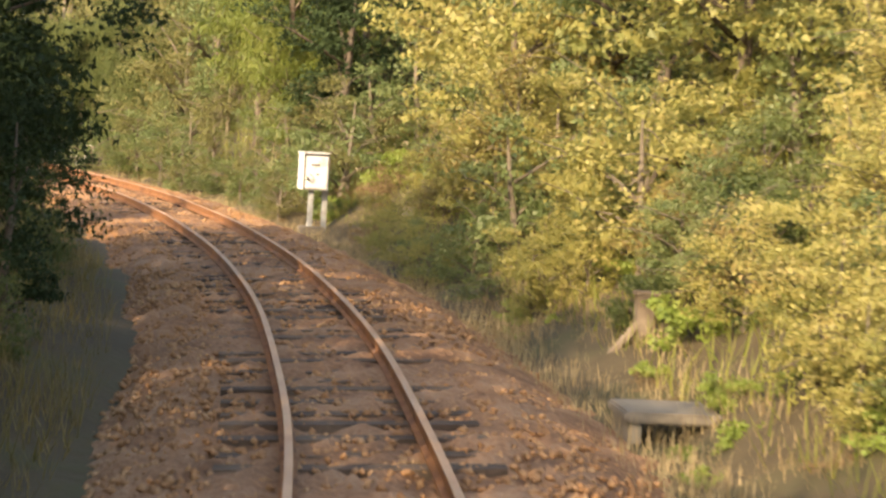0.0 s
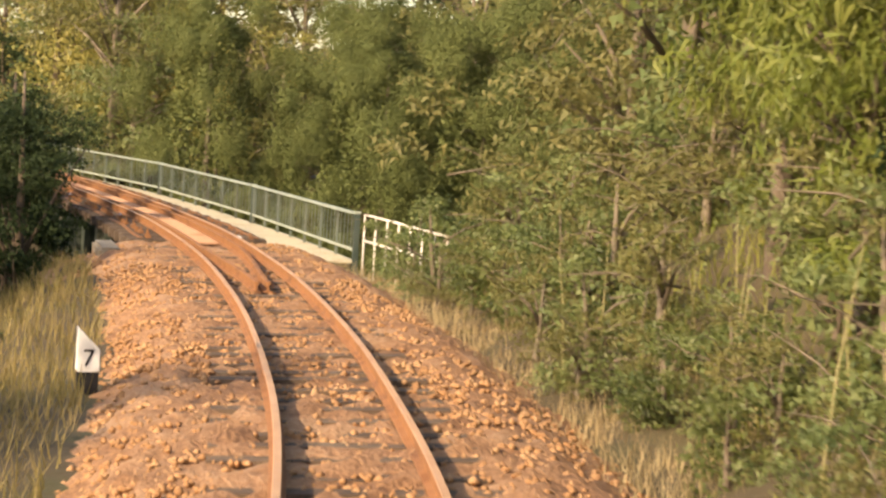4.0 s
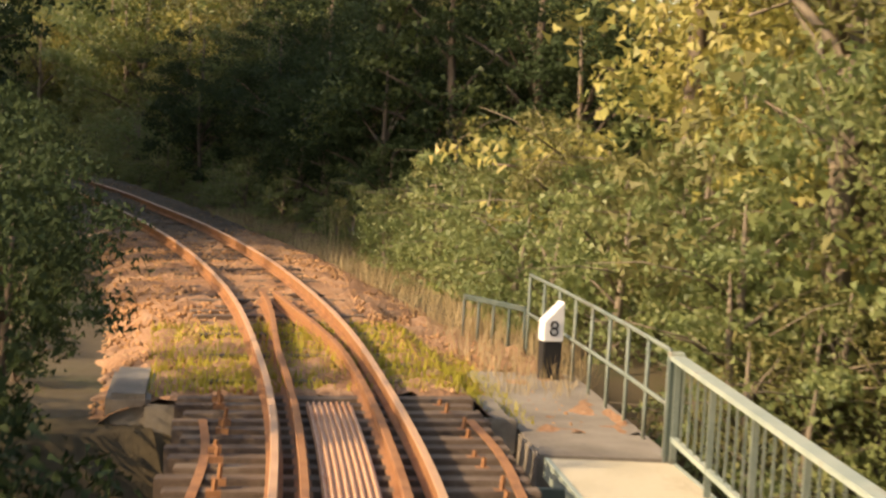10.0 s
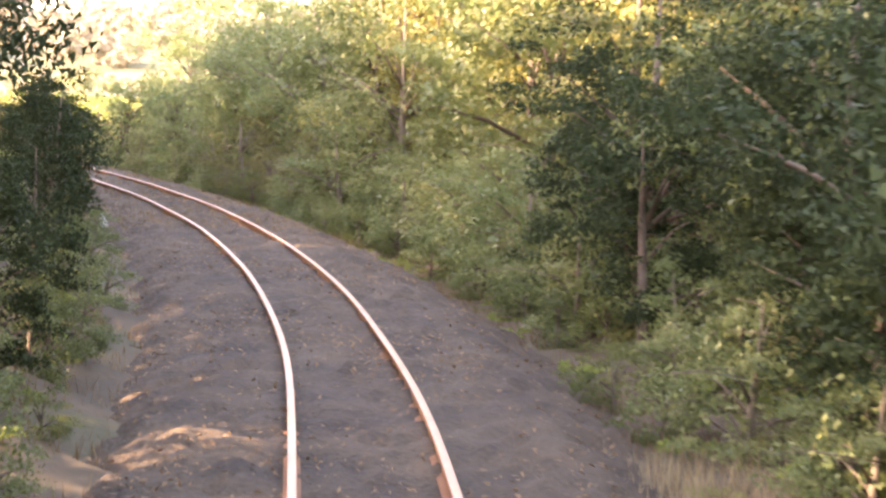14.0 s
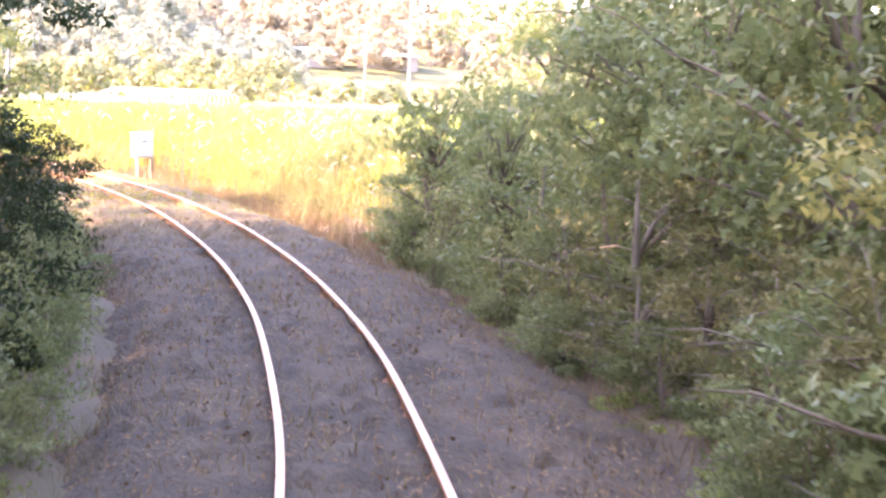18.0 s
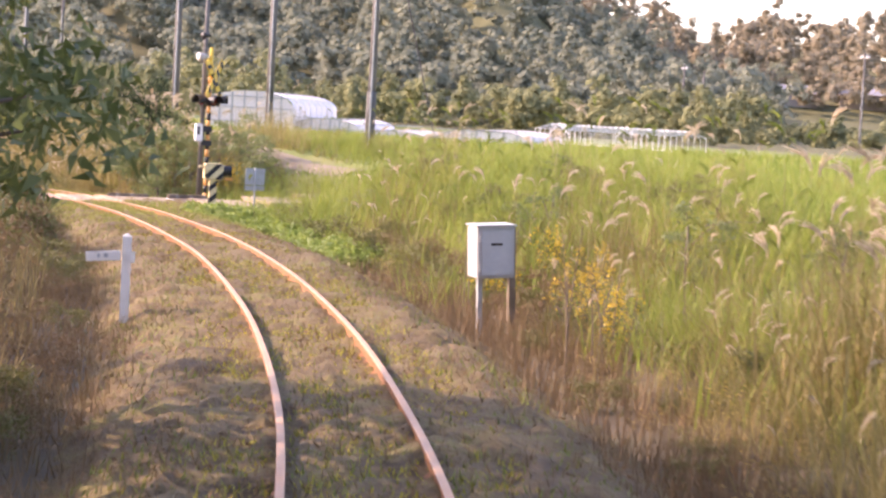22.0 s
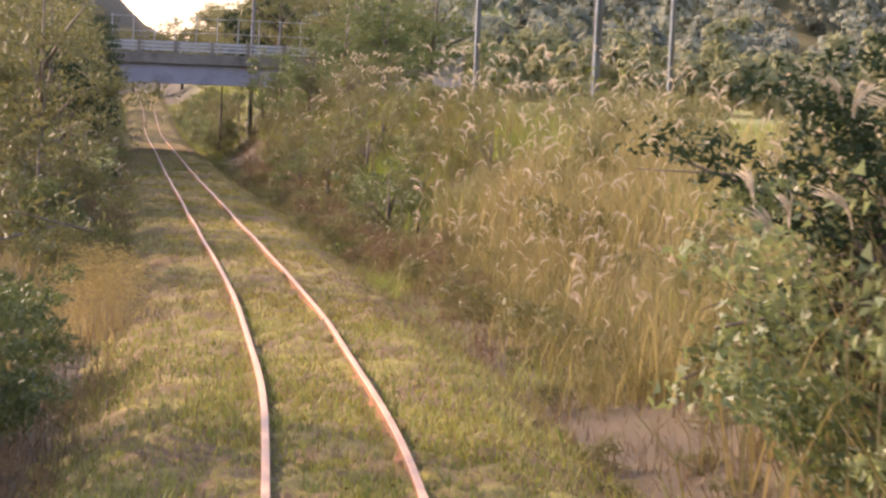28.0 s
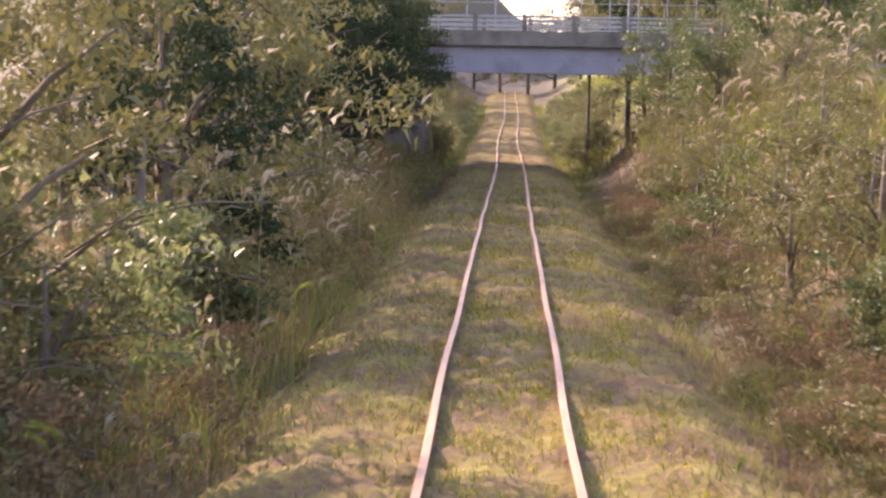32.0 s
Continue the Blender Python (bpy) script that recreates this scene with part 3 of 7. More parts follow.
def stones(name, s0, s1, count, seed, spread=2.5):
    """Loose ballast: uneven eight-sided stones."""
    rng = np.random.default_rng(seed)
    s, u = rng.uniform(s0, s1, count), rng.uniform(-spread, spread, count)
    keep = (np.abs(np.abs(u) - 0.5335) > 0.09) & ~((np.abs(u) < 1.1) & (np.mod(s, 0.62) < 0.2) & (rng.random(count) < 0.8))
    s, u = s[keep], u[keep]
    n = len(s)
    w = bed_top(s, u) + 0.005
    h = np.interp(s, LS, LH)
    c = np.interp(s, LS, LC)
    p = np.c_[np.interp(s, LS, LX) + np.cos(h) * u, np.interp(s, LS, LY) + np.sin(h) * u, np.interp(s, LS, LZ) + w + u * np.sin(c)]
    base = np.array([(1, 0, 0), (0, 1, 0), (-1, 0, 0), (0, -1, 0), (0, 0, 1), (0, 0, -1)], float)
    size = rng.uniform(0.022, 0.05, (n, 1, 1)) * rng.uniform(0.6, 1.3, (n, 6, 1))
    t = rng.uniform(0, math.tau, n)
    rot = np.stack([np.stack([np.cos(t), -np.sin(t), 0 * t], -1), np.stack([np.sin(t), np.cos(t), 0 * t], -1), np.stack([0 * t, 0 * t, 0 * t + 0.75], -1)], 1)
    v = (base[None] * size + rng.normal(0, 0.006, (n, 6, 3))) @ np.swapaxes(rot, 1, 2) + p[:, None]
    tri = np.array([(0, 1, 4), (1, 2, 4), (2, 3, 4), (3, 0, 4), (1, 0, 5), (2, 1, 5), (3, 2, 5), (0, 3, 5)])
    f = (tri[None] + 6 * np.arange(n)[:, None, None]).reshape(-1, 3)
    return setting(name, raw_mesh(name, v.reshape(-1, 3), f, M_STONE), "loose rust-brown crushed stone ballast round the sleepers", "ballast", "stuff")


stones("ballast", 12, 69.3, 22000, 11)
stones("ballast", 101.3, 122, 7000, 12)

# ---- rails and sleepers ----
track = thing("railway_track", Matrix.Identity(4), "single narrow-gauge railway track curving through the woods", "railway track", kind="structure")
RAIL = [(-0.062, -0.15), (0.062, -0.15), (0.062, -0.137), (0.012, -0.122), (0.012, -0.045), (0.032, -0.036), (0.032, -0.004), (0.026, 0.0), (-0.026, 0.0), (-0.032, -0.004), (-0.032, -0.036), (-0.012, -0.045), (-0.012, -0.122), (-0.062, -0.137)]


def rail_geo(s0, s1, u, every=0.5, drop=0.0, wobble=0.0, bend=None):
    g = Geo()
    places = []
    for s in np.arange(s0, s1 + 0.01, every):
        off = u + wobble * math.sin(s * 0.63 + 2 * u) * math.sin(s * 0.11) + (bend(s) if bend else 0)
        places.append((s, lambda a, p, q, off=off: canted(a, off + p, q - drop)))
    return g.sweep(RAIL, places)


def head_steel(ob, mat):
    """The worn running surface of a rail."""
    ob.data.materials.append(mat)
    n = len(RAIL)
    for p in ob.data.polygons:
        p.material_index = 1 if len(p.vertices) == 4 and p.index % n in (6, 7, 8) else 0


for side in (-1, 1):
    r = part("rail", rail_geo(-12, 470, side * 0.5335, 0.5, wobble=0.012), M_RUST, track, "rust-brown rail with a worn bright head")
    head_steel(r, M_RAILTOP)
sleeper_mesh = geo_mesh("sleeper", Geo().box(-1.05, 1.05, -0.1, 0.1, -0.16, 0.0), M_SLEEPER)
for s in list(np.arange(14, 69, 0.62)) + list(np.arange(102, 131, 0.62)):
    c = line(s, LC)
    ob = part("sleeper", sleeper_mesh, M_SLEEPER, track, at=on_line(s, 0, -0.178 - 0.014 * math.sin(s * 7) - (0.02 if s > 125 else 0), turn=0.8 * math.sin(s * 3.1)) @ Matrix.Rotation(-c, 4, "Y"))

# ---- the girder bridge over the stream ----
B0, B1 = 69.6, 101.0
bridge = thing("railway_bridge", Matrix.Identity(4), "short steel girder railway bridge with open timber sleepers", "bridge", kind="structure")
for u in (-0.75, 0.75):
    for k in range(3):
        a, b = B0 + 10.4 * k + 0.1, B0 + 10.4 * (k + 1) - 0.1
        g = Geo()
        for prof in ([(u - 0.02, -1.55), (u + 0.02, -1.55), (u + 0.02, -0.5), (u - 0.02, -0.5)], [(u - 0.16, -0.5), (u + 0.16, -0.5), (u + 0.16, -0.46), (u - 0.16, -0.46)], [(u - 0.16, -1.59), (u + 0.16, -1.59), (u + 0.16, -1.55), (u - 0.16, -1.55)]):
            g.sweep(prof, [(s, spot) for s in np.arange(a, b + 0.01, 1.02)])
        for s in np.arange(a + 0.5, b, 1.2):
            g.box(u - 0.14, u + 0.14, -0.01, 0.01, -1.55, -0.5, on_line(s))
        part("girder", g, M_GREENSTEEL, bridge, "dark green riveted plate girder")
for s in (B0 + 10.4, B0 + 20.8):
    part("pier", Geo().box(-1.5, 1.5, -0.6, 0.6, -8, -1.6, on_line(s)), M_CONCRETE, bridge, "plain concrete pier", bevel=0.06)
for s, d in ((B0, -1), (B1, 1)):
    g = Geo().box(-1.9, 3.0, min(0, d * 1.6), max(0, d * 1.6), -8, -0.62, on_line(s))
    g.box(-1.95, -1.55, min(0, d * 1.8), max(0, d * 1.8), -1.2, -0.22, on_line(s))
    g.box(1.35, 1.75, min(0, d * 1.4), max(0, d * 1.4), -1.2, -0.30, on_line(s))
    part("abutment", g, M_CONCRETE, bridge, "rough stained concrete abutment", bevel=0.05)
part("ballast_wall", Geo().box(-1.6, 1.76, 0.0, 0.16, -0.62, -0.3, on_line(100.9)), M_CONCRETE, bridge, "low stained concrete ballast wall", bevel=0.02)
part("landing", Geo().box(1.76, 2.98, 0.0, 5.2, -0.75, -0.41, on_line(99.75)), M_CONCRETE, bridge, "bare concrete landing at the end of the walkway", bevel=0.02)

timber = [geo_mesh("bridge_sleeper", Geo().box(-1.27 - 0.03 * k, 1.27 + 0.02 * k, -0.1, 0.1, -0.2, 0.0), M_SLEEPER, bevel=0.012) for k in (0, 1, 2)]
for i, s in enumerate(np.arange(B0 + 0.15, B1 - 0.05, 0.42)):
    part("bridge_sleeper", timber[i * 7 % 3], M_SLEEPER, bridge, at=on_line(s, 0.03 * math.sin(i * 2.3), -0.152, turn=1.2 * math.sin(i * 1.7)) @ Matrix.Rotation(-line(s, LC), 4, "Y"))
    if i % 3 < 2:
        for u in (-0.93, 1.0):
            b = Geo().box(-0.05, 0.05, -0.04, 0.04, -0.01, 0.04)
            b.tube([(0, 0, 0.0), (0.01, 0, 0.11 + 0.03 * math.sin(i))], 0.02, 6)
            part("hook_bolt", b, M_RUST, bridge, at=on_line(s, u + 0.03 * math.sin(i * 1.1), -0.152))


def flare(s):
    """Guard rails draw together past the bridge's ends."""
    return step(B0 - 2.5, B0 - 9.5, s) + step(B1 + 1.5, B1 + 8.5, s)


for side in (-1, 1):
    part("guard_rail", rail_geo(60.3, 109.4, side * 0.33, 0.4, 0.02, bend=lambda s, d=side: -d * 0.25 * float(flare(s))), M_RUST, bridge, "rusty inner guard rail ending in a point")
# timber spacer straps with bolts along the sleeper ends
for u, spans in ((-1.06, ((70, 76), (76.3, 83), (84, 90.5), (91.5, 100))), (1.12, ((70, 79), (80, 88.5), (89.5, 100)))):
    for a, b in spans:
        lift = 0.02 * math.sin(a)
        g = Geo().sweep([(u - 0.035, -0.148), (u + 0.035, -0.148), (u + 0.035, -0.136), (u - 0.035, -0.136)], [(s, lambda p, q, r, k=lift: canted(p, q + 0.03 * math.sin(p * 1.3) + k, r)) for s in np.arange(a, b, 0.5)])
        part("spacer_strap", g, M_RUST, bridge, "long rusty flat bar bolted along the sleeper ends")
# corrugated walk plates between the rails
ridges = [(-0.2 + 0.4 * k / 32, (-0.098 if k % 4 in (1, 2) else -0.132)) for k in range(33)]
for k, a in enumerate(np.arange(68.4, 100, 5.4)):
    prof = ridges + [(0.2, -0.14), (-0.2, -0.14)]
    sway = 0.015 * math.sin(k * 2.1)
    g = Geo().sweep(prof, [(s, lambda p, q, r, k=sway: canted(p, q + k, r)) for s in np.arange(a, min(a + 5.37, 100.6), 0.44)])
    part("walk_plate", g, M_BOARD, bridge, "rust-tinted corrugated walk plate between the rails")

# side walkway of ribbed planks
walkway = thing("side_walkway", Matrix.Identity(4), "pale ribbed metal walkway along the bridge's outer side", "walkway", kind="structure")
for k in range(6):
    a, b = 69.2 + k * 5.06, 69.2 + (k + 1) * 5.06 - 0.02
    g = Geo().sweep([(1.8, -0.44), (2.88, -0.44), (2.88, -0.41), (1.8, -0.41)], [(s, spot) for s in np.linspace(a, b, 6)])
    part("deck_panel", g, M_DECK, walkway, "pale galvanised deck panel")
    g = Geo()
    rows = [(s, -0.408 if i % 4 < 2 else -0.392) for i, s in enumerate(np.arange(a + 0.03, b - 0.02, 0.019))]
    g.add([spot(s, u, w) for s, w in rows for u in (1.82, 2.86)], [(2 * i, 2 * i + 1, 2 * i + 3, 2 * i + 2) for i in range(len(rows) - 1)])
    part("ribbed_sheet", g, M_DECK, walkway, "closely ribbed metal sheet")
    g = Geo()
    for u in (1.8, 2.88):
        g.sweep([(u - 0.02, -0.56), (u + 0.02, -0.56), (u + 0.02, -0.39), (u - 0.02, -0.39)], [(s, spot) for s in np.linspace(a, b, 6)])
    part("edge_beam", g, M_PALESTEEL, walkway)
for s in np.arange(70, 99.5, 1.9):
    part("bracket", Geo().box(0.7, 2.9, -0.04, 0.04, -0.62, -0.45, on_line(s)), M_GREENSTEEL, walkway)
for s in (79.2, 89.4):
    g = Geo().box(2.0, 2.5, -0.03, 0.03, -0.395, -0.388, on_line(s))
    g.tube([on_line(s) @ Vector((2.15, 0, -0.39)), on_line(s) @ Vector((2.25, 0.02, -0.36)), on_line(s) @ Vector((2.4, 0, -0.39))], 0.012, 5)
    part("joint_cover", g, M_DECK, walkway)

# main handrail: three straight ten-metre panels, kinked at the posts
POSTS = [69.2, 79.4, 89.5, 99.6]
for k in range(3):
    a, b = spot(POSTS[k] + 0.08, 2.86), spot(POSTS[k + 1] - 0.08, 2.86)
    run = b - a
    m = Matrix.Translation(a) @ Matrix.Rotation(math.atan2(-run.x, run.y), 4, "Z") @ Matrix.Rotation(math.asin(run.z / run.length), 4, "X")
    rail_ = thing("bridge_railing", m, "green steel handrail with thin upright bars and a pale flat top", "railing", "railings of the bridge")
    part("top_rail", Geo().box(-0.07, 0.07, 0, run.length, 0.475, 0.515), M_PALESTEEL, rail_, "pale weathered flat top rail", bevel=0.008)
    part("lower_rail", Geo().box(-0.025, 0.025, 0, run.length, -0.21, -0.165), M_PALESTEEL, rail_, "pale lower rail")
    stan = np.linspace(0.03, run.length - 0.03, 8)
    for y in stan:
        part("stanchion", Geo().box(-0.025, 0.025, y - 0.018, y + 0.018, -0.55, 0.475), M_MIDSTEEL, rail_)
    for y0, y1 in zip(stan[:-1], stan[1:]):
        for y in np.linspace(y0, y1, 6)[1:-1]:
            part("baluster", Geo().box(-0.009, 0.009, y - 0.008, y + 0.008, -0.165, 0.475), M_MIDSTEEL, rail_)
for s in POSTS:
    p = thing("handrail_post", Matrix.Identity(4), "dark green square post between handrail panels", "railing post", "posts of the bridge handrail")
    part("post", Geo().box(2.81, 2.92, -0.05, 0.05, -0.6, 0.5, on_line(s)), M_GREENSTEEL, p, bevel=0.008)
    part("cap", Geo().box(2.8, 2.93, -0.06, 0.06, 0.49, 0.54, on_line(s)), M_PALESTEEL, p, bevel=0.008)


def pipe_fence(name, label, ends, n, top, low, foot, mat, r=0.022, high_end=0.0):
    """A plain fence of tubes between two places (s, u)."""
    ob = thing(name, Matrix.Identity(4), label, "railing")
    (s0, u0), (s1, u1) = ends
    at = lambda k: (s0 + (s1 - s0) * k, u0 + (u1 - u0) * k)
    for name_, w in (("top_rail", top), ("middle_rail", low)):
        part(name_, Geo().tube([spot(*at(k), w + high_end * k) for k in np.linspace(0, 1, 5)], r, 8), mat, ob, smooth=True)
    for k in np.linspace(0, 1, n):
        part("upright", Geo().tube([spot(*at(k), foot), spot(*at(k), top + high_end * k)], r * 0.9, 7), mat, ob, smooth=True)
    return ob


pipe_fence("approach_fence", "white-painted tube fence flaking to rust, beside the bridge", ((68.9, 2.95), (65.6, 3.72)), 8, 0.5, 0.02, -0.95, M_WHITESTEEL, high_end=-0.12)
pipe_fence("end_fence", "green tube railing at the end of the walkway", ((99.9, 2.88), (106.9, 2.98)), 9, 0.52, 0.05, -0.75, M_MIDSTEEL)
pipe_fence("side_fence", "short dark green railing turned across the path", ((107.0, 2.96), (108.3, 2.45)), 5, 0.1, 0.07, -0.75, M_GREENSTEEL)

# refuge platform hung on the inner side
refuge = thing("refuge_platform", Matrix.Identity(4), "small green steel refuge hung on the bridge's shaded side", "platform", kind="structure")
part("floor", Geo().box(-2.15, -1.5, -2.2, 2.2, -1.0, -0.95, on_line(88.5)), M_GREENSTEEL, refuge)
part("edge", Geo().box(-1.62, -1.48, -2.2, 2.2, -1.05, -0.9, on_line(88.5)), M_DECK, refuge, "pale edge beam in the sun")
for k in range(9):
    part("bar", Geo().tube([on_line(86.5 + 0.5 * k, -1.55, -0.95).translation, on_line(86.5 + 0.5 * k, -1.55, -0.2).translation], 0.014, 6), M_GREENSTEEL, refuge)
part("stay", Geo().box(-0.05, 0.05, -0.05, 0.05, -0.75, 0.3, on_line(82.8, -1.95, -0.9)), M_DECK, refuge, "short pale upright")


# ---- lineside things ----
def digit(ch, size, mat, parent, m, label):
    cu = bpy.data.curves.new("digit", "FONT")
    cu.body, cu.size, cu.extrude, cu.align_x, cu.align_y = ch, size, 0.002, "CENTER", "CENTER"
    tmp = new("tmp", cu)
    dg = bpy.context.evaluated_depsgraph_get()
    me = bpy.data.meshes.new_from_object(tmp.evaluated_get(dg))
    bpy.data.objects.remove(tmp)
    me.materials.clear()
    me.materials.append(mat)
    ob = part("digit", me, mat, parent, label)
    ob.matrix_basis = m
    return ob


def distance_post(s, u, w, ch, label):
    """A low post with two white faces, cut to a slant on top."""
    p = thing("distance_post", on_line(s, u, w, turn=8), label, "distance post", "distance posts")
    part("base", Geo().box(-0.105, 0.105, -0.09, 0.09, -0.35, 0.44), M_BLACK, p, "black-painted foot", bevel=0.01)
    g = Geo().add([(-0.11, -0.1, 0.44), (0.11, -0.1, 0.44), (0.11, 0.1, 0.44), (-0.11, 0.1, 0.44), (-0.11, -0.1, 0.66), (0.11, -0.1, 0.88), (0.11, 0.1, 0.88), (-0.11, 0.1, 0.66)],
                  [(3, 2, 1, 0), (4, 5, 6, 7), (0, 1, 5, 4), (1, 2, 6, 5), (2, 3, 7, 6), (3, 0, 4, 7)])
    if u < 0:
        g.v = [(-x, y, z) for x, y, z in g.v]
        g.f = [f[::-1] for f in g.f]
    part("head", g, M_WHITE, p, "white slanted head", bevel=0.006)
    digit(ch, 0.24, M_BLACK, p, pose(0, -0.104, 0.575, 90), "black figure " + ch)
    return p


distance_post(104.45, 2.72, -0.42, "8", "black and white distance post numbered 8 on the walkway landing")
distance_post(52.5, -2.24, -0.72, "7", "black and white distance post numbered 7 in weeds")


def bars(parent, m, rows, mat=M_BLACK):
    """Writing that cannot be read, as plain bars."""
    for x, z, wd, ht in rows:
        part("marking", Geo().box(x - wd / 2, x + wd / 2, -0.003, 0, z - ht / 2, z + ht / 2, m), mat, parent)


# relay cabinet in the cutting
cab = thing("relay_cabinet", on_line(39.6, 2.62, -0.32, turn=6), "white steel lineside cabinet on two posts with a grey shadowed rim", "cabinet", "lineside cabinets")
part("body", Geo().box(-0.27, 0.27, -0.17, 0.17, 0.82, 1.55), M_WHITE, cab, bevel=0.012)
part("door", Geo().box(-0.225, 0.235, -0.19, -0.172, 0.85, 1.5), M_WHITE, cab, "white door with dark stains", bevel=0.008)
# black strip left of and above the door draws the rim's shadow
part("rim", Geo().box(-0.255, -0.228, -0.186, -0.171, 0.84, 1.53).box(-0.228, 0.26, -0.186, -0.171, 1.503, 1.53), M_BLACK, cab, "dark strip for the rim's shadow")
part("roof", Geo().box(-0.29, 0.29, -0.2, 0.19, 1.55, 1.575), M_WHITE, cab, bevel=0.008)
part("handle", Geo().tube([(-0.18, -0.205, 1.02), (-0.18, -0.215, 1.08)], 0.02, 8), M_BLACK, cab, "dark turn handle")
bars(cab, pose(0, -0.191, 0), [(-0.085, 1.32, 0.035, 0.04), (-0.04, 1.32, 0.035, 0.04), (0.005, 1.32, 0.035, 0.04), (0.05, 1.32, 0.05, 0.03), (0.03, 1.14, 0.05, 0.035)])
part("stain", Geo().add([(-0.16, -0.1915, 1.15), (-0.1, -0.1915, 1.14), (0.0, -0.1915, 1.02), (-0.06, -0.1915, 0.93), (-0.15, -0.1915, 0.99), (-0.06, -0.1915, 1.06)], [(5, 4, 3, 2), (0, 5, 2, 1)]), M_GREY, cab, "grey weathered patch")
for x, y, z1 in ((-0.03, -0.02, 0.82), (0.31, 0.12, 1.5)):
    part("post", Geo().box(x - 0.05, x + 0.05, y - 0.04, y + 0.04, -0.15, z1), M_GREY, cab, "grey support post", bevel=0.006)
part("footing", Geo().box(-0.22, 0.25, -0.22, 0.2, -0.3, 0.08), M_CONCRETE, cab, "chipped concrete footing", bevel=0.02)

# relay cabinet by the field
# white enamel greyed all over so that the front reads as shaded
M_PALEGREY = surface("weathered_pale_enamel", [(0.36, 0.355, 0.33), (0.44, 0.43, 0.40), (0.30, 0.28, 0.24)], 2.5, 30, 0.5, bump=0.05, spots=[0, 0.75, 1])
cab = thing("relay_cabinet", on_line(203.2, 2.85, -0.1, turn=9, lean=-3), "white steel lineside cabinet, greyed for its shaded front, leaning among dry weeds", "cabinet", "lineside cabinets")
part("body", Geo().box(-0.26, 0.26, -0.2, 0.2, 0.42, 1.1), M_PALEGREY, cab, bevel=0.015)
part("door", Geo().box(-0.22, 0.23, -0.222, -0.202, 0.45, 1.06), M_PALEGREY, cab, "white door", bevel=0.01)
part("roof", Geo().box(-0.285, 0.285, -0.235, 0.225, 1.1, 1.125), M_PALEGREY, cab, bevel=0.008)
part("back_post", Geo().box(0.27, 0.36, 0.02, 0.12, -0.5, 1.08), M_OLDWOOD, cab, "dark weathered wooden post", bevel=0.01)
part("leg", Geo().box(-0.2, -0.14, -0.05, 0.01, -0.4, 0.42), M_GREY, cab)
for z in (0.52, 0.9):
    part("hinge", Geo().box(-0.235, -0.215, -0.23, -0.21, z, z + 0.08), M_GREY, cab)
bars(cab, pose(0, -0.224, 0), [(0.0, 0.87, 0.16, 0.03)])

# broken fence post and box culvert at the start
post = thing("broken_post", on_line(21.6, 3.7, -0.4), "old dark wooden post with a leaning brace", "post")
part("post", Geo().box(-0.1, 0.1, -0.1, 0.1, -0.4, 0.85), M_OLDWOOD, post, bevel=0.015)
part("cap", Geo().box(-0.13, 0.16, -0.11, 0.11, 0.83, 0.88), M_OLDWOOD, post, bevel=0.01)
part("brace", Geo().tube([(-0.65, -0.3, -0.1), (-0.08, -0.05, 0.5)], 0.055, 7), M_OLDWOOD, post)
cul = thing("box_culvert", on_line(17.6, 3.0, -0.42), "low concrete culvert mouth in the bank", "culvert", kind="structure")
part("lid", Geo().box(-0.45, 0.45, -0.35, 0.5, 0.12, 0.22), M_CONCRETE, cul, bevel=0.02)
part("cheek", Geo().box(-0.4, -0.28, -0.3, 0.5, -0.45, 0.12), M_CONCRETE, cul, bevel=0.02)
part("cheek", Geo().box(0.28, 0.4, -0.3, 0.5, -0.45, 0.12), M_CONCRETE, cul, bevel=0.02)

# white gradient post with two arms, in the weeds by the field
gp = thing("gradient_post", on_line(202.2, -1.95, -0.3), "white wooden gradient post with a short arm, among weeds", "gradient post")
part("post", Geo().box(-0.055, 0.055, -0.05, 0.05, -0.4, 1.02).add([(-0.055, -0.05, 1.02), (0.055, -0.05, 1.02), (0.055, 0.05, 1.02), (-0.055, 0.05, 1.02), (0, 0, 1.06)], [(0, 1, 4), (1, 2, 4), (2, 3, 4), (3, 0, 4)]), M_WHITESTEEL, gp, bevel=0.0)
part("arm", Geo().box(-0.44, -0.02, -0.075, -0.052, 0.73, 0.85, Matrix.Rotation(radians(-4), 4, "Y")), M_WHITESTEEL, gp, "white arm", bevel=0.006)
part("arm", Geo().box(0.02, 0.1, -0.075, -0.052, 0.7, 0.84), M_WHITESTEEL, gp, "white arm seen on edge", bevel=0.006)
bars(gp, pose(0, -0.077, 0), [(-0.25, 0.78, 0.05, 0.05), (-0.34, 0.775, 0.03, 0.05)], M_GREY)

marker = thing("small_marker", on_line(152.8, -1.95, -0.35, lean=6), "small white pointed marker in the weeds", "marker post")
part("board", Geo().add([(-0.09, -0.02, 0.0), (0.09, -0.02, 0.0), (0.09, 0.02, 0.0), (-0.09, 0.02, 0.0), (-0.09, -0.02, 0.3), (0.05, -0.02, 0.16), (0.05, 0.02, 0.16), (-0.09, 0.02, 0.3)], [(3, 2, 1, 0), (4, 5, 6, 7), (0, 1, 5, 4), (1, 2, 6, 5), (2, 3, 7, 6), (3, 0, 4, 7)]), M_WHITE, marker)
part("stake", Geo().box(-0.03, 0.03, -0.015, 0.015, -0.4, 0.1), M_GREY, marker)

# ---- the level crossing ----
CR = 230.1
road = thing("crossing_road", Matrix.Identity(4), "narrow concrete farm crossing over the track", "level crossing", kind="structure")


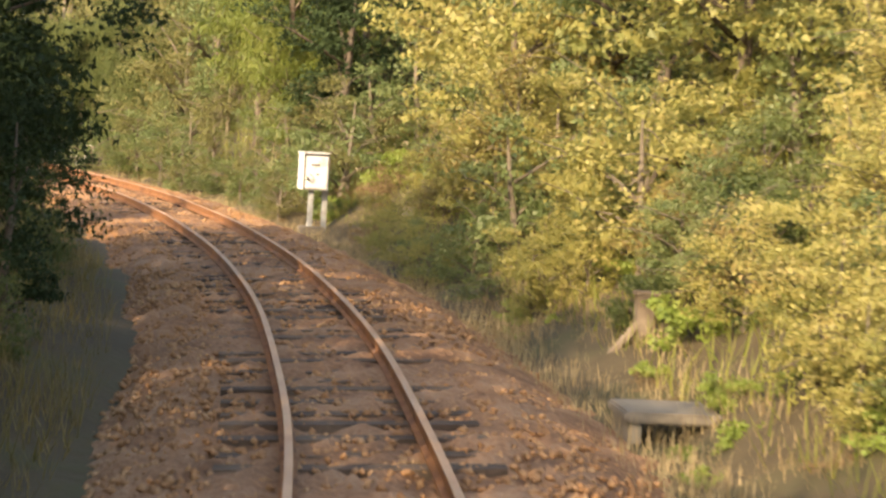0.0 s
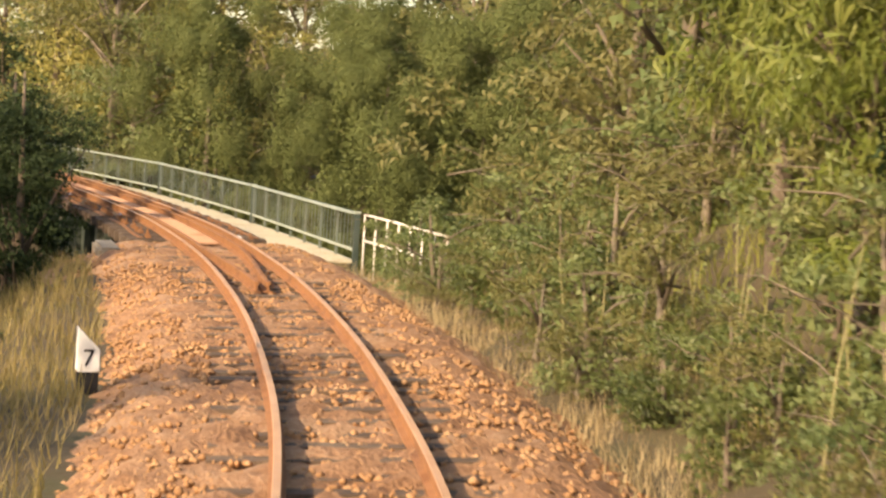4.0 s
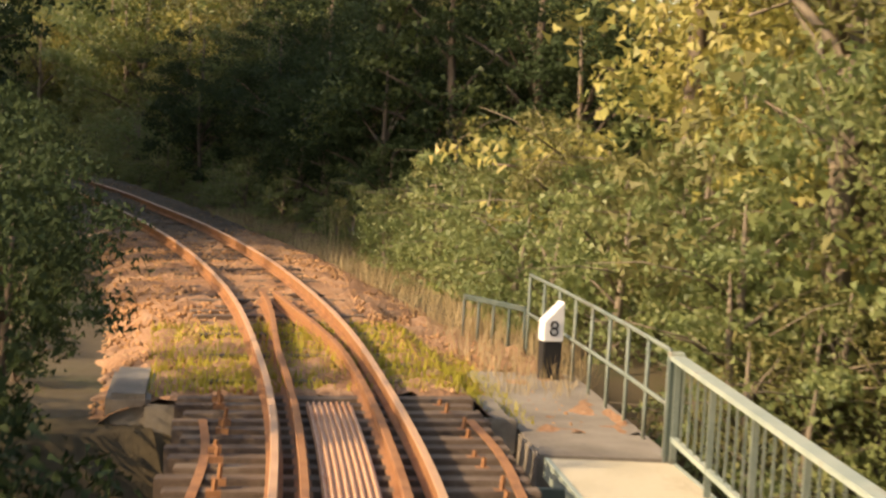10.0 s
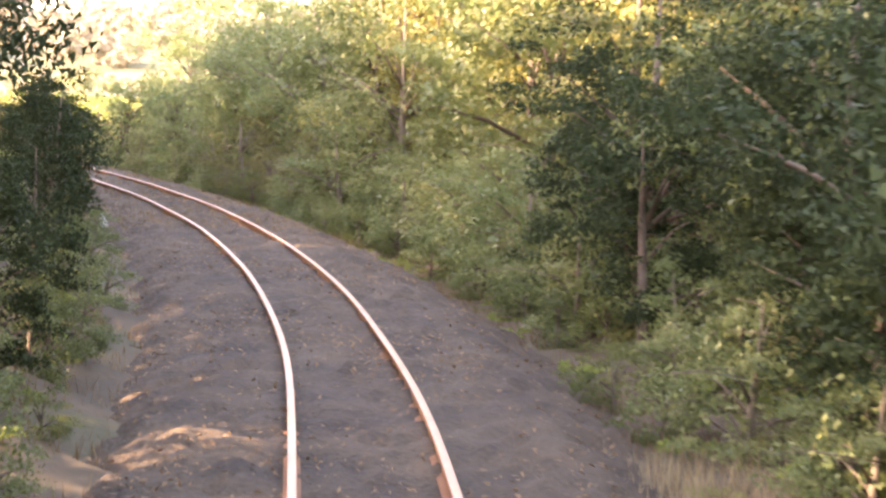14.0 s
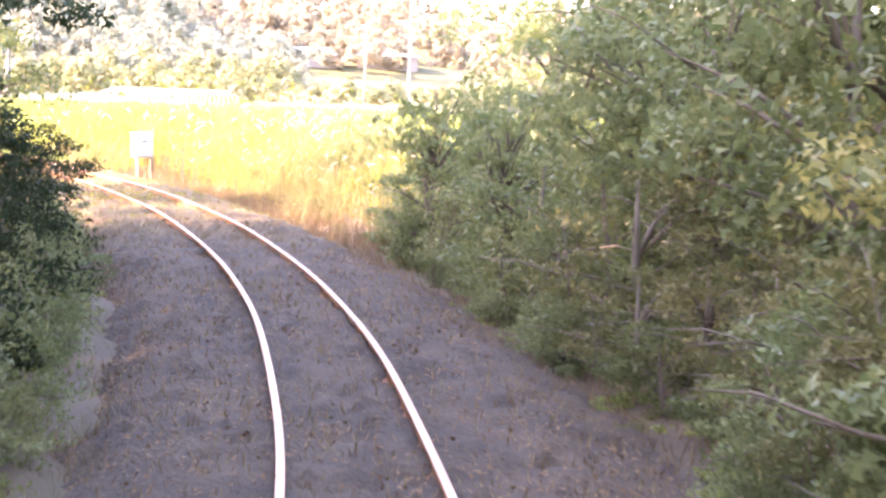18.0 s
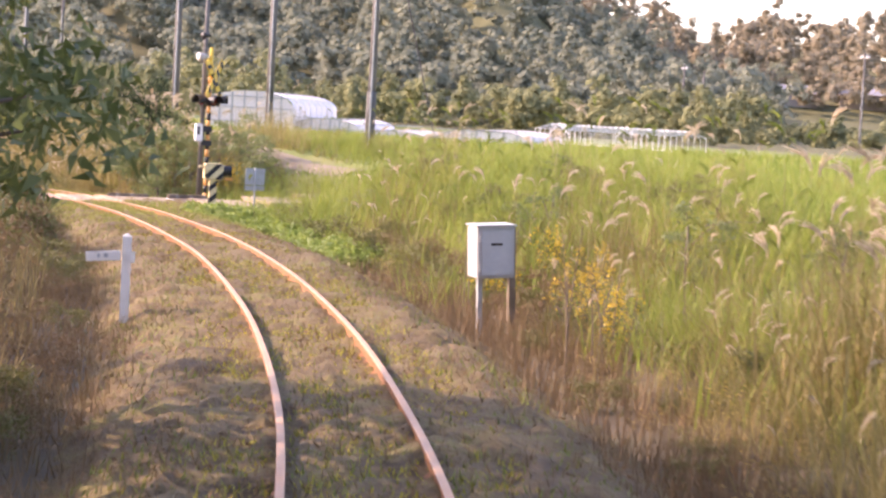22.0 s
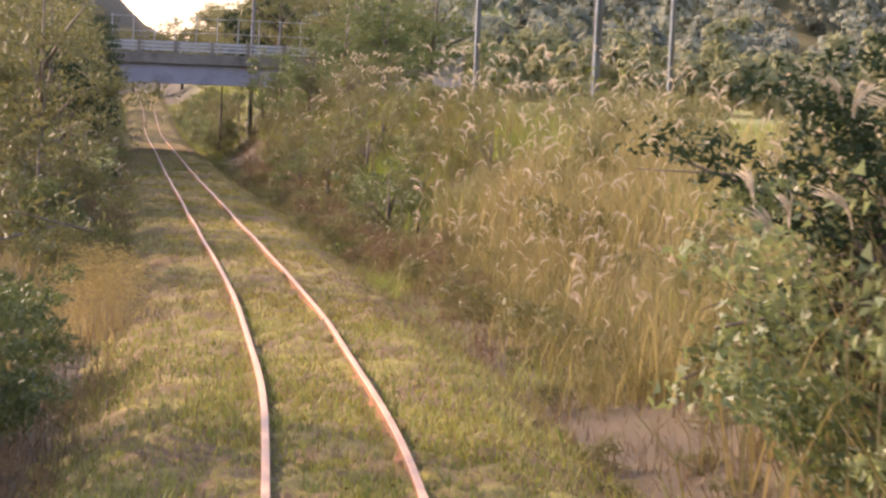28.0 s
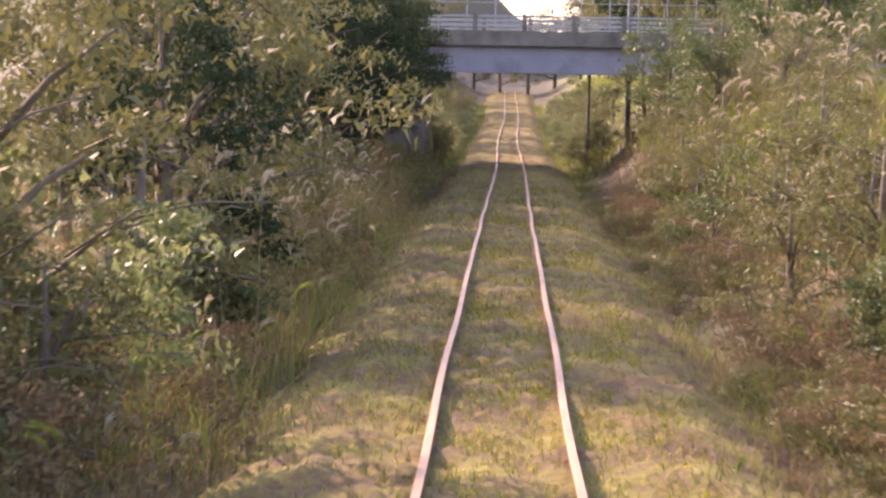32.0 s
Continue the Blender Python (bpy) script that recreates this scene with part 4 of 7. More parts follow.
def slab(u0, u1, a, b, w, name="slab", mat=M_ROAD, label=""):
    part(name, Geo().box(u0, u1, a, b, w - 0.22, w, on_line(CR)), mat, road, label, bevel=0.012)


for u0, u1 in ((-3.6, -1.28), (-1.25, -0.9), (-0.18, 0.2), (0.93, 1.4), (1.43, 2.5)):
    slab(u0, u1, -1.62, 0.0, 0.0)
    slab(u0, u1, 0.02, 1.62, 0.0)
for u0, u1 in ((-0.88, -0.6), (-0.45, -0.2), (0.22, 0.45), (0.6, 0.9)):
    for a, b in ((-1.6, -0.02), (0.0, 1.6)):
        slab(u0, u1, a, b, 0.012, "edge_plank", M_BOARD, "pale rough plank beside the rail")
slab(2.53, 3.1, -1.7, 1.6, 0.0, "joint_slab", M_SLEEPER, "dark strip across the road between slabs")
for k in range(4):
    slab(3.13 + k * 1.5, 4.6 + k * 1.5, -1.6, 1.5, 0.02 + 0.12 * k)
part("white_line", Geo().box(-1.36, -1.3, -1.2, 1.5, 0.002, 0.006, on_line(CR)), M_WHITE, road, "worn white line")
part("joint_line", Geo().box(2.48, 2.53, -1.6, 1.4, 0.003, 0.007, on_line(CR)), M_WHITE, road, "pale joint line")
for k in range(5):
    part("stud", Geo().tube([(3.35, -1.1 + 0.3 * k, 0.02), (3.35, -1.1 + 0.3 * k, 0.045)], [0.04, 0.03], 8, on_line(CR)), M_CREAM, road)
stop = thing("wheel_stop", on_line(CR, 1.55, 0.0), "low dark timber wheel stop with worn yellow bands", "wheel stop", "wheel stops")
part("beam", Geo().box(-0.55, 0.55, 1.66, 1.82, -0.1, 0.07), M_OLDWOOD, stop, bevel=0.02)
for x in (-0.35, 0.05, 0.42):
    part("band", Geo().box(x, x + 0.1, 1.654, 1.826, -0.05, 0.074), M_CONCRETE, stop, "worn pale band")
stop2 = copy_thing(stop, on_line(CR, 3.3, 0.02, turn=4))
low = thing("wheel_stop", on_line(CR, 2.1, 0.0), "low dark timber edge beam at the near side of the road", "wheel stop", "wheel stops")
part("beam", Geo().box(-0.75, 0.6, -1.86, -1.7, -0.2, 0.02), M_SLEEPER, low, bevel=0.02)

# crossing signal with crossed boards, lamps and bell
sig = thing("crossing_signal", on_line(232.0, 3.75, -0.1, turn=-2), "black and orange striped crossing signal with crossed boards and red lamps", "crossing signal")
for k in range(17):
    part("stripe", Geo().tube([(0, 0, 0.1 + 0.2 * k), (0, 0, 0.3 + 0.2 * k)], 0.055, 12), M_ORANGE if k % 2 == 0 else M_BLACK, sig, "orange band" if k % 2 == 0 else "black band", smooth=True)
part("top", Geo().tube([(0, 0, 3.5), (0, 0, 4.3)], 0.05, 12), M_YELLOW, sig, smooth=True)
part("foot", Geo().box(-0.25, 0.25, -0.25, 0.25, -0.5, 0.1), M_CONCRETE, sig, bevel=0.02)


def crossed_board(parent):
    m = Matrix.Translation((0.08, -0.07, 3.45)) @ Matrix.Rotation(radians(45), 4, "Z")
    for k, a in enumerate((52, -52)):
        r = m @ Matrix.Rotation(radians(a), 4, "Y")
        b = part("crossed_board", Geo().box(-0.62, 0.62, -0.012 - 0.03 * k, 0.012 - 0.03 * k, -0.085, 0.085, r), M_YELLOW, parent, "yellow crossed board")
        for x in (-0.5, -0.2, 0.1, 0.4):
            part("black_band", Geo().plate([(x, -0.086), (x + 0.13, -0.086), (x + 0.2, 0.086), (x + 0.07, 0.086)], 0.0, 0.004, r @ Matrix.Translation((0, -0.013 - 0.03 * k, 0)) @ Matrix.Rotation(radians(90), 4, "X")), M_BLACK, b)


crossed_board(sig)
for x, y, tw in ((-0.2, -0.06, -62), (0.06, -0.1, 28), (0.24, 0.05, 66)):
    m = Matrix.Translation((x, y, 2.83)) @ Matrix.Rotation(radians(tw), 4, "Z")
    l = part("lamp", Geo().tube([(0, 0.08, 0), (0, -0.04, 0)], [0.12, 0.15], 16, m), M_BLACK, sig, "black lamp housing", smooth=False)
    part("lens", Geo().tube([(0, -0.04, 0), (0, -0.06, 0), (0, -0.07, 0)], [0.12, 0.11, 0.05], 16, m), M_REDGLASS, l, "dark red lens")
    hood = Geo()
    ring = [(0.15 * math.cos(a), 0.15 * math.sin(a)) for a in np.linspace(radians(-20), radians(200), 15)]
    vs = [(p, -0.04, q) for p, q in ring] + [(p * 1.05, -0.26, q * 1.05) for p, q in ring] + [(p * 1.05, -0.04, q * 1.05) for p, q in ring] + [(p * 1.1, -0.26, q * 1.1) for p, q in ring]
    n = len(ring)
    fs = [(i, i + 1, n + i + 1, n + i) for i in range(n - 1)] + [(2 * n + i + 1, 2 * n + i, 3 * n + i, 3 * n + i + 1) for i in range(n - 1)] + [(n + i, n + i + 1, 3 * n + i + 1, 3 * n + i) for i in range(n - 1)]
    part("hood", hood.add(vs, fs, m), M_BLACK, l)
part("crossbar", Geo().box(-0.3, 0.3, -0.03, 0.03, 2.8, 2.86), M_BLACK, sig)
horn = Geo().tube([(-0.08, 0, 4.05), (-0.2, -0.05, 4.06), (-0.34, -0.12, 4.0)], [0.04, 0.07, 0.16], 14)
part("horn", horn, M_GREY, sig, "grey loudspeaker horn", smooth=True)
part("horn_bell", Geo().tube([(-0.05, 0.0, 4.62), (-0.16, -0.03, 4.62), (-0.28, -0.08, 4.6)], [0.03, 0.05, 0.11], 12), M_BLACK, sig, "dark upper horn", smooth=True)
part("meter_box", Geo().box(-0.36, -0.17, -0.12, 0.1, 1.72, 2.2), M_WHITE, sig, "white meter box", bevel=0.015)
part("meter_window", Geo().box(-0.32, -0.25, -0.125, -0.119, 1.9, 2.12), M_BLACK, sig)
part("meter_clamp", Geo().box(-0.2, 0.09, -0.1, 0.1, 1.98, 2.14), M_BLACK, sig).matrix_basis = Matrix.Identity(4)
part("meter_clamp", Geo().box(-0.2, 0.09, -0.1, 0.1, 1.6, 1.75), M_BLACK, sig)
cable = thing("signal_cable_pole", on_line(232.35, 3.66, 0.0), "slim grey pole standing behind the crossing signal", "pole")
part("pole", Geo().tube([(0, 0, -0.5), (0.02, 0, 7.5)], [0.075, 0.06], 12), M_POLE, cable, smooth=True)

# barrier machine at the roadside
bar = thing("crossing_machine", on_line(227.2, 2.72, -0.05, turn=-4), "yellow and black striped crossing machine on a short post", "crossing machine")
part("post", Geo().box(-0.09, 0.09, -0.09, 0.09, -0.05, 0.72), M_CREAM, bar, "faded yellow post", bevel=0.02)
for z in (0.12, 0.42):
    part("post_band", Geo().add([(-0.093, -0.093, z), (0.093, -0.093, z + 0.16), (0.093, -0.093, z + 0.3), (-0.093, -0.093, z + 0.14)], [(0, 1, 2, 3)]).add([(-0.093, 0.093, z), (-0.093, -0.093, z), (-0.093, -0.093, z + 0.14), (-0.093, 0.093, z + 0.14)], [(0, 1, 2, 3)]), M_BLACK, bar)
box = part("box", Geo().box(-0.24, 0.24, -0.15, 0.15, 0.72, 1.13), M_CREAM, bar, "faded yellow machine box", bevel=0.03)
for a in (-0.32, 0.02):
    part("diagonal_band", Geo().add([(max(-0.235, a), -0.153, 0.735 if a > -0.235 else 0.735 + (-0.235 - a)), (a + 0.16, -0.153, 0.735), (min(0.235, a + 0.54), -0.153, 1.115 if a + 0.54 < 0.235 else 0.735 + 0.235 - a - 0.16), (min(0.235, a + 0.38), -0.153, 1.115 if a + 0.38 < 0.235 else 0.735 + 0.235 - a)], [(0, 1, 2, 3)]), M_BLACK, box)
part("motor", Geo().tube([(0.24, 0.05, 0.95), (0.46, 0.05, 0.95)], 0.13, 14), M_BLACK, bar, "black drum", smooth=False)
part("arm_stub", Geo().box(-0.36, -0.2, -0.05, 0.03, 1.0, 1.08), M_CREAM, bar, bevel=0.01)
part("lower_stub", Geo().box(0.3, 0.5, -0.03, 0.03, 0.72, 0.78), M_ORANGE, bar, bevel=0.01)
part("foot", Geo().box(-0.2, 0.2, -0.2, 0.2, -0.08, 0.02), M_BLACK, bar, bevel=0.01)
base = thing("concrete_block", on_line(226.6, 2.6, -0.2), "low grey concrete block under the crossing machine", "concrete block")
part("block", Geo().box(-0.35, 0.7, -0.3, 0.7, -0.3, 0.05), M_CONCRETE, base, bevel=0.03)

copy_thing(bar, on_line(232.3, -2.62, -0.05, turn=8))
sign = thing("road_sign", on_line(227.0, 3.75, -0.1, turn=6), "two grey sign plates seen from behind on one post", "road sign")
part("post", Geo().tube([(0, 0, -0.4), (0, 0, 1.12)], 0.025, 10), M_GREY, sign, smooth=True)
part("upper_plate", Geo().box(-0.25, 0.27, 0.025, 0.045, 0.68, 1.1), M_GREY, sign, bevel=0.006)
part("lower_plate", Geo().box(-0.25, 0.27, 0.027, 0.047, 0.54, 0.66), M_GREY, sign, bevel=0.006)

# farm track that leads away into the field
LANE_S, LANE_U = (233.5, 235, 237, 240, 244, 250), (8.6, 8.0, 7.4, 7.0, 7.4, 9.0)
tg, lane = Geo(), np.linspace(LANE_S[0], LANE_S[-1], 40)
for a in lane:
    mid = float(np.interp(a, LANE_S, LANE_U))
    for k in range(5):
        q = spot(a, mid + 0.26 * (k - 2))
        tg.v.append((q.x, q.y, float(height(np.array([q.x]), np.array([q.y]))[0]) + 0.06 - 0.03 * abs(k - 2)))
tg.f = [(i * 5 + k, i * 5 + k + 1, i * 5 + k + 6, i * 5 + k + 5) for i in range(len(lane) - 1) for k in range(4)]
setting("farm_road", geo_mesh("farm_road", tg, M_TRACKROAD, True), "pale earth farm road climbing into the field", "road")


# ---- poles and wires ----
def pole(x, y, top, label, r=0.15, sleeve=0.0, arm=False, lean=0.0, stay=False):
    z = float(height(np.array([x]), np.array([y]))[0])
    ob = thing("utility_pole", Matrix.Translation((x, y, z)) @ Matrix.Rotation(radians(lean), 4, "Y"), label, "utility pole", "utility poles by the fields")
    part("pole", Geo().tube([(0, 0, -0.5), (0, 0, top)], [r, r * 0.7], 12), M_POLE, ob, smooth=True)
    if sleeve:
        part("sleeve", Geo().tube([(0, 0, 0.0), (0, 0, sleeve)], [r + 0.03, r + 0.02], 12), M_DARKPOLE, ob, "dark protective sleeve", smooth=True)
    part("cable_guard", Geo().tube([(r + 0.03, -0.05, 0.0), (r + 0.02, -0.05, top * 0.7)], 0.03, 6), M_GREY, ob, "pale cable guard")
    if arm:
        part("crossarm", Geo().box(-0.9, 0.9, -0.05, 0.05, top - 0.5, top - 0.4), M_GREY, ob)
        for k in (-0.8, -0.4, 0.4, 0.8):
            part("insulator", Geo().tube([(k, 0, top - 0.4), (k, 0, top - 0.2)], [0.05, 0.03], 8), M_WHITE, ob)
    if stay:
        part("stay_wire", Geo().tube([(0.1, 0.2, top * 0.85), (1.6, 1.9, 0.1)], 0.02, 5), M_WIRE, ob)
    return Vector((x, y, z + top))


poleA = pole(-174.0, 141.6, 8.5, "grey concrete utility pole with a pale cable guard in the grass", 0.15)
poleB = pole(-164.0, 143.4, 9.5, "tall utility pole with a dark lower sleeve and a stay wire", 0.14, 1.9, stay=True)
pole_c = pole(-199.2, 133.4, 9.0, "slim utility pole behind the pampas bank", 0.13)
pole(-208.1, 135.5, 8.0, "wooden pole leaning over beside the line", 0.1, lean=9)
pole(-173.0, 138.0, 9.5, "dark utility pole beyond the crossing", 0.14, 0.01)
pole_e = pole(-223.3, 128.4, 9.0, "far utility pole against the hill", 0.13, arm=True)
pole(-265.0, 120.4, 8.0, "far utility pole against the hill", 0.12)
pole(-258.6, 112.9, 9.0, "dark pole beside the road bridge", 0.13, 0.01)
pole(-260.2, 110.9, 4.2, "short pole with a lamp beside the road bridge", 0.06)
pole(-263.0, 208.0, 9.0, "far utility pole with crossarm by the houses", 0.14, arm=True)
pole(-198.0, 181.3, 9.0, "utility pole with crossarm at the field's edge", 0.13, arm=True)
pole(-267.8, 194.6, 6.5, "far leaning pole by the houses", 0.13, lean=6)
pole(-300.0, 205.0, 8.0, "far utility pole by the houses", 0.14, arm=True)


def wire(a, b, sag):
    ob = thing("overhead_wire", Matrix.Identity(4), "thin black overhead wire between poles", "wire", "overhead wires")
    part("cable", Geo().tube([a.lerp(b, k) - Vector((0, 0, sag * 4 * k * (1 - k))) for k in np.linspace(0, 1, 13)], 0.014, 4), M_WIRE, ob)


up = Vector((0, 0, -0.4))
wire(poleA + up, pole_c + up, 0.9)
wire(poleB + up, poleA + up, 0.25)
wire(pole_c + up, pole_e + up, 1.3)
wire(poleA + up * 2, pole_c + up * 4, 1.3)


# ---- greenhouses ----
def greenhouse(m, wide, tall, long, side, label):
    """A film tunnel: hoops, film skin and a framed end wall."""
    ob = thing("greenhouse", m, label, "greenhouse", "greenhouses in the field")
    n = 18

    def hoop(k):
        a = math.pi * k / n
        x = -wide / 2 * math.cos(a)
        z = side + (tall - side) * math.sin(a) ** 0.8 if 0 < k < n else side
        return x, z

    arch = [(-wide / 2, 0.0)] + [hoop(k) for k in range(n + 1)] + [(wide / 2, 0.0)]
    vs, fs, c = [], [], len(arch)
    for y in np.linspace(0, long, 9):
        vs += [(x, y, z) for x, z in arch]
    fs = [(i * c + k, i * c + k + 1, (i + 1) * c + k + 1, (i + 1) * c + k) for i in range(8) for k in range(c - 1)]
    part("film", Geo().add(vs, fs), M_FILM, ob, "milky white plastic film", smooth=True)
    part("end_film", Geo().add([(x, 0.02, z) for x, z in arch], [tuple(range(c))]), M_FILM, ob, "milky film end wall")
    for y in np.linspace(0, long, 9):
        part("hoop", Geo().tube([(x * 1.004, y - 0.02, z * 1.004) for x, z in arch], 0.014, 5), M_GREY, ob)
    for x in np.linspace(-wide / 2, wide / 2, 8)[1:-1]:
        top = np.interp(x, [p[0] for p in arch[1:-1]], [p[1] for p in arch[1:-1]])
        part("end_post", Geo().box(x - 0.03, x + 0.03, -0.05, 0.0, 0, float(top)), M_GREY, ob)
    for z in (side * 0.5, side, side + 0.55):
        part("end_bar", Geo().box(-wide / 2 * 0.97, wide / 2 * 0.97, -0.045, -0.005, z - 0.02, z + 0.02), M_GREY, ob)
    part("foot_board", Geo().box(-wide / 2 - 0.05, wide / 2 + 0.05, -0.08, long, -0.4, 0.08), M_CONCRETE, ob)
    return ob


for gx_, gy_, turn_, wide_, tall_, long_, side_, label_ in (
    (-200.7, 144.7, 71, 4.4, 2.3, 15, 1.45, "milky plastic film greenhouse with an arched roof in the field"),
    (-200.2, 148.5, 71, 3.4, 1.1, 16, 0.55, "lower plastic film tunnel beside the greenhouse"),
    (-200.6, 152.1, 71, 3.2, 0.65, 14, 0.4, "low plastic film tunnel beside the greenhouse"),
    (-199.4, 156.6, 66, 5.0, 0.95, 14, 0.35, "low plastic film tunnel half hidden by grass"),
):
    greenhouse(Matrix.Translation((gx_, gy_, 1.02)) @ Matrix.Rotation(radians(turn_), 4, "Z"), wide_, tall_, long_, side_, label_)

hoops = thing("hoop_frame", Matrix.Translation((-205.7, 165.0, 1.25)) @ Matrix.Rotation(radians(17), 4, "Z"), "row of bare white hoops of an uncovered greenhouse", "hoop frame")
for k in range(26):
    x = -6.6 + k * 0.52
    part("hoop", Geo().tube([(x, 0, 0), (x, 0, 0.9), (x + 0.05, 1.2, 1.25), (x, 2.4, 0.9), (x, 2.4, 0)], 0.025, 5), M_WHITE, hoops)
for y, z in ((0, 0.15), (0, 0.02), (1.2, 1.2)):
    part("long_bar", Geo().tube([(-6.7, y, z), (6.6, y, z)], 0.035, 5), M_WHITE, hoops)
for x in (-4, 2.5):
    part("door_hoop", Geo().tube([(x - 1, -0.05, 0), (x - 0.95, -0.05, 0.7), (x, -0.05, 1.3), (x + 0.95, -0.05, 0.7), (x + 1, -0.05, 0)], 0.03, 5), M_WHITE, hoops)


def house(x, y, turn, wide, deep, label):
    z = float(height(np.array([x]), np.array([y]))[0])
    ob = thing("house", Matrix.Translation((x, y, z)) @ Matrix.Rotation(radians(turn), 4, "Z"), label, "house", "houses below the hill")
    part("wall", Geo().box(-wide / 2, wide / 2, -deep / 2, deep / 2, -1.5, 2.6), M_WALL, ob, bevel=0.03)
    a, b, h = wide / 2 + 0.6, deep / 2 + 0.6, 4.2
    part("roof", Geo().add([(-a, -b, 2.5), (a, -b, 2.5), (a, b, 2.5), (-a, b, 2.5), (-a + 2.2, 0, h), (a - 2.2, 0, h)], [(0, 1, 5, 4), (1, 2, 5), (2, 3, 4, 5), (3, 0, 4), (3, 2, 1, 0)]), M_ROOF, ob, "grey tiled hip roof")
    for k in (-0.3, 0.05, 0.32):
        w = part("window", Geo().box(k * wide - 0.6, k * wide + 0.6, -deep / 2 - 0.04, -deep / 2, 0.8, 1.9), M_WHITE, ob, "pale window frame")
        part("pane", Geo().box(k * wide - 0.54, k * wide + 0.54, -deep / 2 - 0.05, -deep / 2 - 0.04, 0.86, 1.84), M_GLASS, w)


house(-500.0, 303.0, 60, 15, 9, "low house with a grey hipped roof far across the fields")
house(-496.0, 322.0, 66, 14, 9, "low house with a grey hipped roof far across the fields")

# ---- road bridge over the line ----
ob_ = thing("road_bridge", on_line(335.5, 2.5, 0.0, turn=-3), "grey concrete and steel road bridge over the line", "road bridge", kind="structure")
part("girder", Geo().box(-14, 14, -0.25, 0.25, 3.66, 4.75), M_GIRDER, ob_, "lilac-grey girder face", bevel=0.03)
part("deck_edge", Geo().box(-14, 14, -0.6, 5.5, 4.75, 5.35), M_CONCRETE, ob_, "darker concrete deck edge", bevel=0.03)
part("girder", Geo().box(-14, 14, 4.6, 5.0, 3.66, 4.75), M_GIRDER, ob_)
for z in (5.55, 5.75, 5.95):
    part("rail_bar", Geo().box(-14, 14, -0.5, -0.42, z - 0.04, z + 0.04), M_GREY, ob_)
    part("rail_bar", Geo().box(-14, 14, 5.3, 5.38, z - 0.04, z + 0.04), M_GREY, ob_)
for k in range(15):
    part("rail_post", Geo().box(-14 + 2 * k - 0.09, -14 + 2 * k + 0.09, -0.58, -0.4, 5.35, 6.02), M_CONCRETE, ob_, bevel=0.01)
    part("rail_post", Geo().box(-14 + 2 * k - 0.09, -14 + 2 * k + 0.09, 5.28, 5.42, 5.35, 6.02), M_CONCRETE, ob_)
for k in range(11):
    part("fence_post", Geo().tube([(-5.5 + 1.15 * k, -0.35, 5.3), (-5.5 + 1.15 * k, -0.35, 7.4)], 0.03, 6), M_GREY, ob_)
for z in (6.5, 7.3):
    part("fence_wire", Geo().tube([(-5.6, -0.35, z), (6.1, -0.35, z)], 0.015, 4), M_GREY, ob_)
for x0, x1 in ((-14.5, -6.2), (5.6, 14.5)):
    part("abutment", Geo().box(x0, x1, 0.3, 4.9, -4, 3.66), M_CONCRETE, ob_, "shaded concrete abutment", bevel=0.04)

# ---- plants ----
def leaf_quads(rng, at, out, size, slim=0.5, droop=0.3, toss=0.7, three=False):
    """Pointed leaves at the given places, facing roughly out, with four corners or three."""
    n = len(at)
    nor = out + toss * rng.normal(size=(n, 3))
    nor /= np.linalg.norm(nor, axis=1, keepdims=True) + 1e-9
    tan = np.cross(nor, rng.normal(size=(n, 3)))
    tan[:, 2] -= droop
    tan /= np.linalg.norm(tan, axis=1, keepdims=True) + 1e-9
    side = np.cross(nor, tan)
    side /= np.linalg.norm(side, axis=1, keepdims=True) + 1e-9
    ln = size * rng.uniform(0.65, 1.3, (n, 1))
    wd = ln * slim * rng.uniform(0.8, 1.2, (n, 1)) / 2
    if three:
        v = np.stack([at + wd * side, at + ln * tan - 0.12 * ln * nor, at - wd * side + 0.2 * ln * tan], 1)
        return v.reshape(-1, 3), np.arange(3 * n).reshape(-1, 3)
    v = np.stack([at, at + 0.45 * ln * tan + wd * side, at + ln * tan - 0.12 * ln * nor, at + 0.45 * ln * tan - wd * side], 1)
    return v.reshape(-1, 3), np.arange(4 * n).reshape(-1, 4)


def ball(rng, n):
    d = rng.normal(size=(n, 3))
    return d / (np.linalg.norm(d, axis=1, keepdims=True) + 1e-9)


def joined(chunks):
    vs, fs, n = [], [], 0
    for v, f in chunks:
        vs.append(v)
        fs.append(f + n)
        n += len(v)
    return np.concatenate(vs), np.concatenate(fs)


def crown_points(rng, clumps, each, wide, low, high, lump, squash=1.0, hollow=0.45, taper=0.0):
    """Leaf places and outward ways for a lumpy crown: clumps of leaves gather on boughs, with gaps between."""
    boughs = max(6, clumps // 4)
    d = ball(rng, boughs)
    r = rng.uniform(hollow, 1.0, (boughs, 1)) ** 0.6
    mid, half = (low + high) / 2, (high - low) / 2
    b = d * r * np.array([wide, wide, half]) * (0.94 + 0.22 * rng.normal(size=(boughs, 1)))
    own = np.arange(clumps) % boughs
    c = b[own] + ball(rng, clumps) * lump * rng.uniform(0.3, 1.35, (clumps, 1)) * np.array([1.0, 1.0, 0.75])
    k = np.clip((c[:, 2:3] + half) / (2 * half), 0, 1)
    c[:, :2] *= 1 - taper * k
    c[:, 2] = np.maximum(c[:, 2], -half) + mid
    e = ball(rng, clumps * each)
    e[:, 2] = np.abs(e[:, 2]) * 0.85 + e[:, 2] * 0.15
    size = lump * rng.uniform(0.55, 1.3, (clumps, 1)).repeat(each, 0)
    p = c.repeat(each, 0) + e * size * np.array([1, 1, squash]) * rng.uniform(0.55, 1.05, (clumps * each, 1))
    return p, e, c


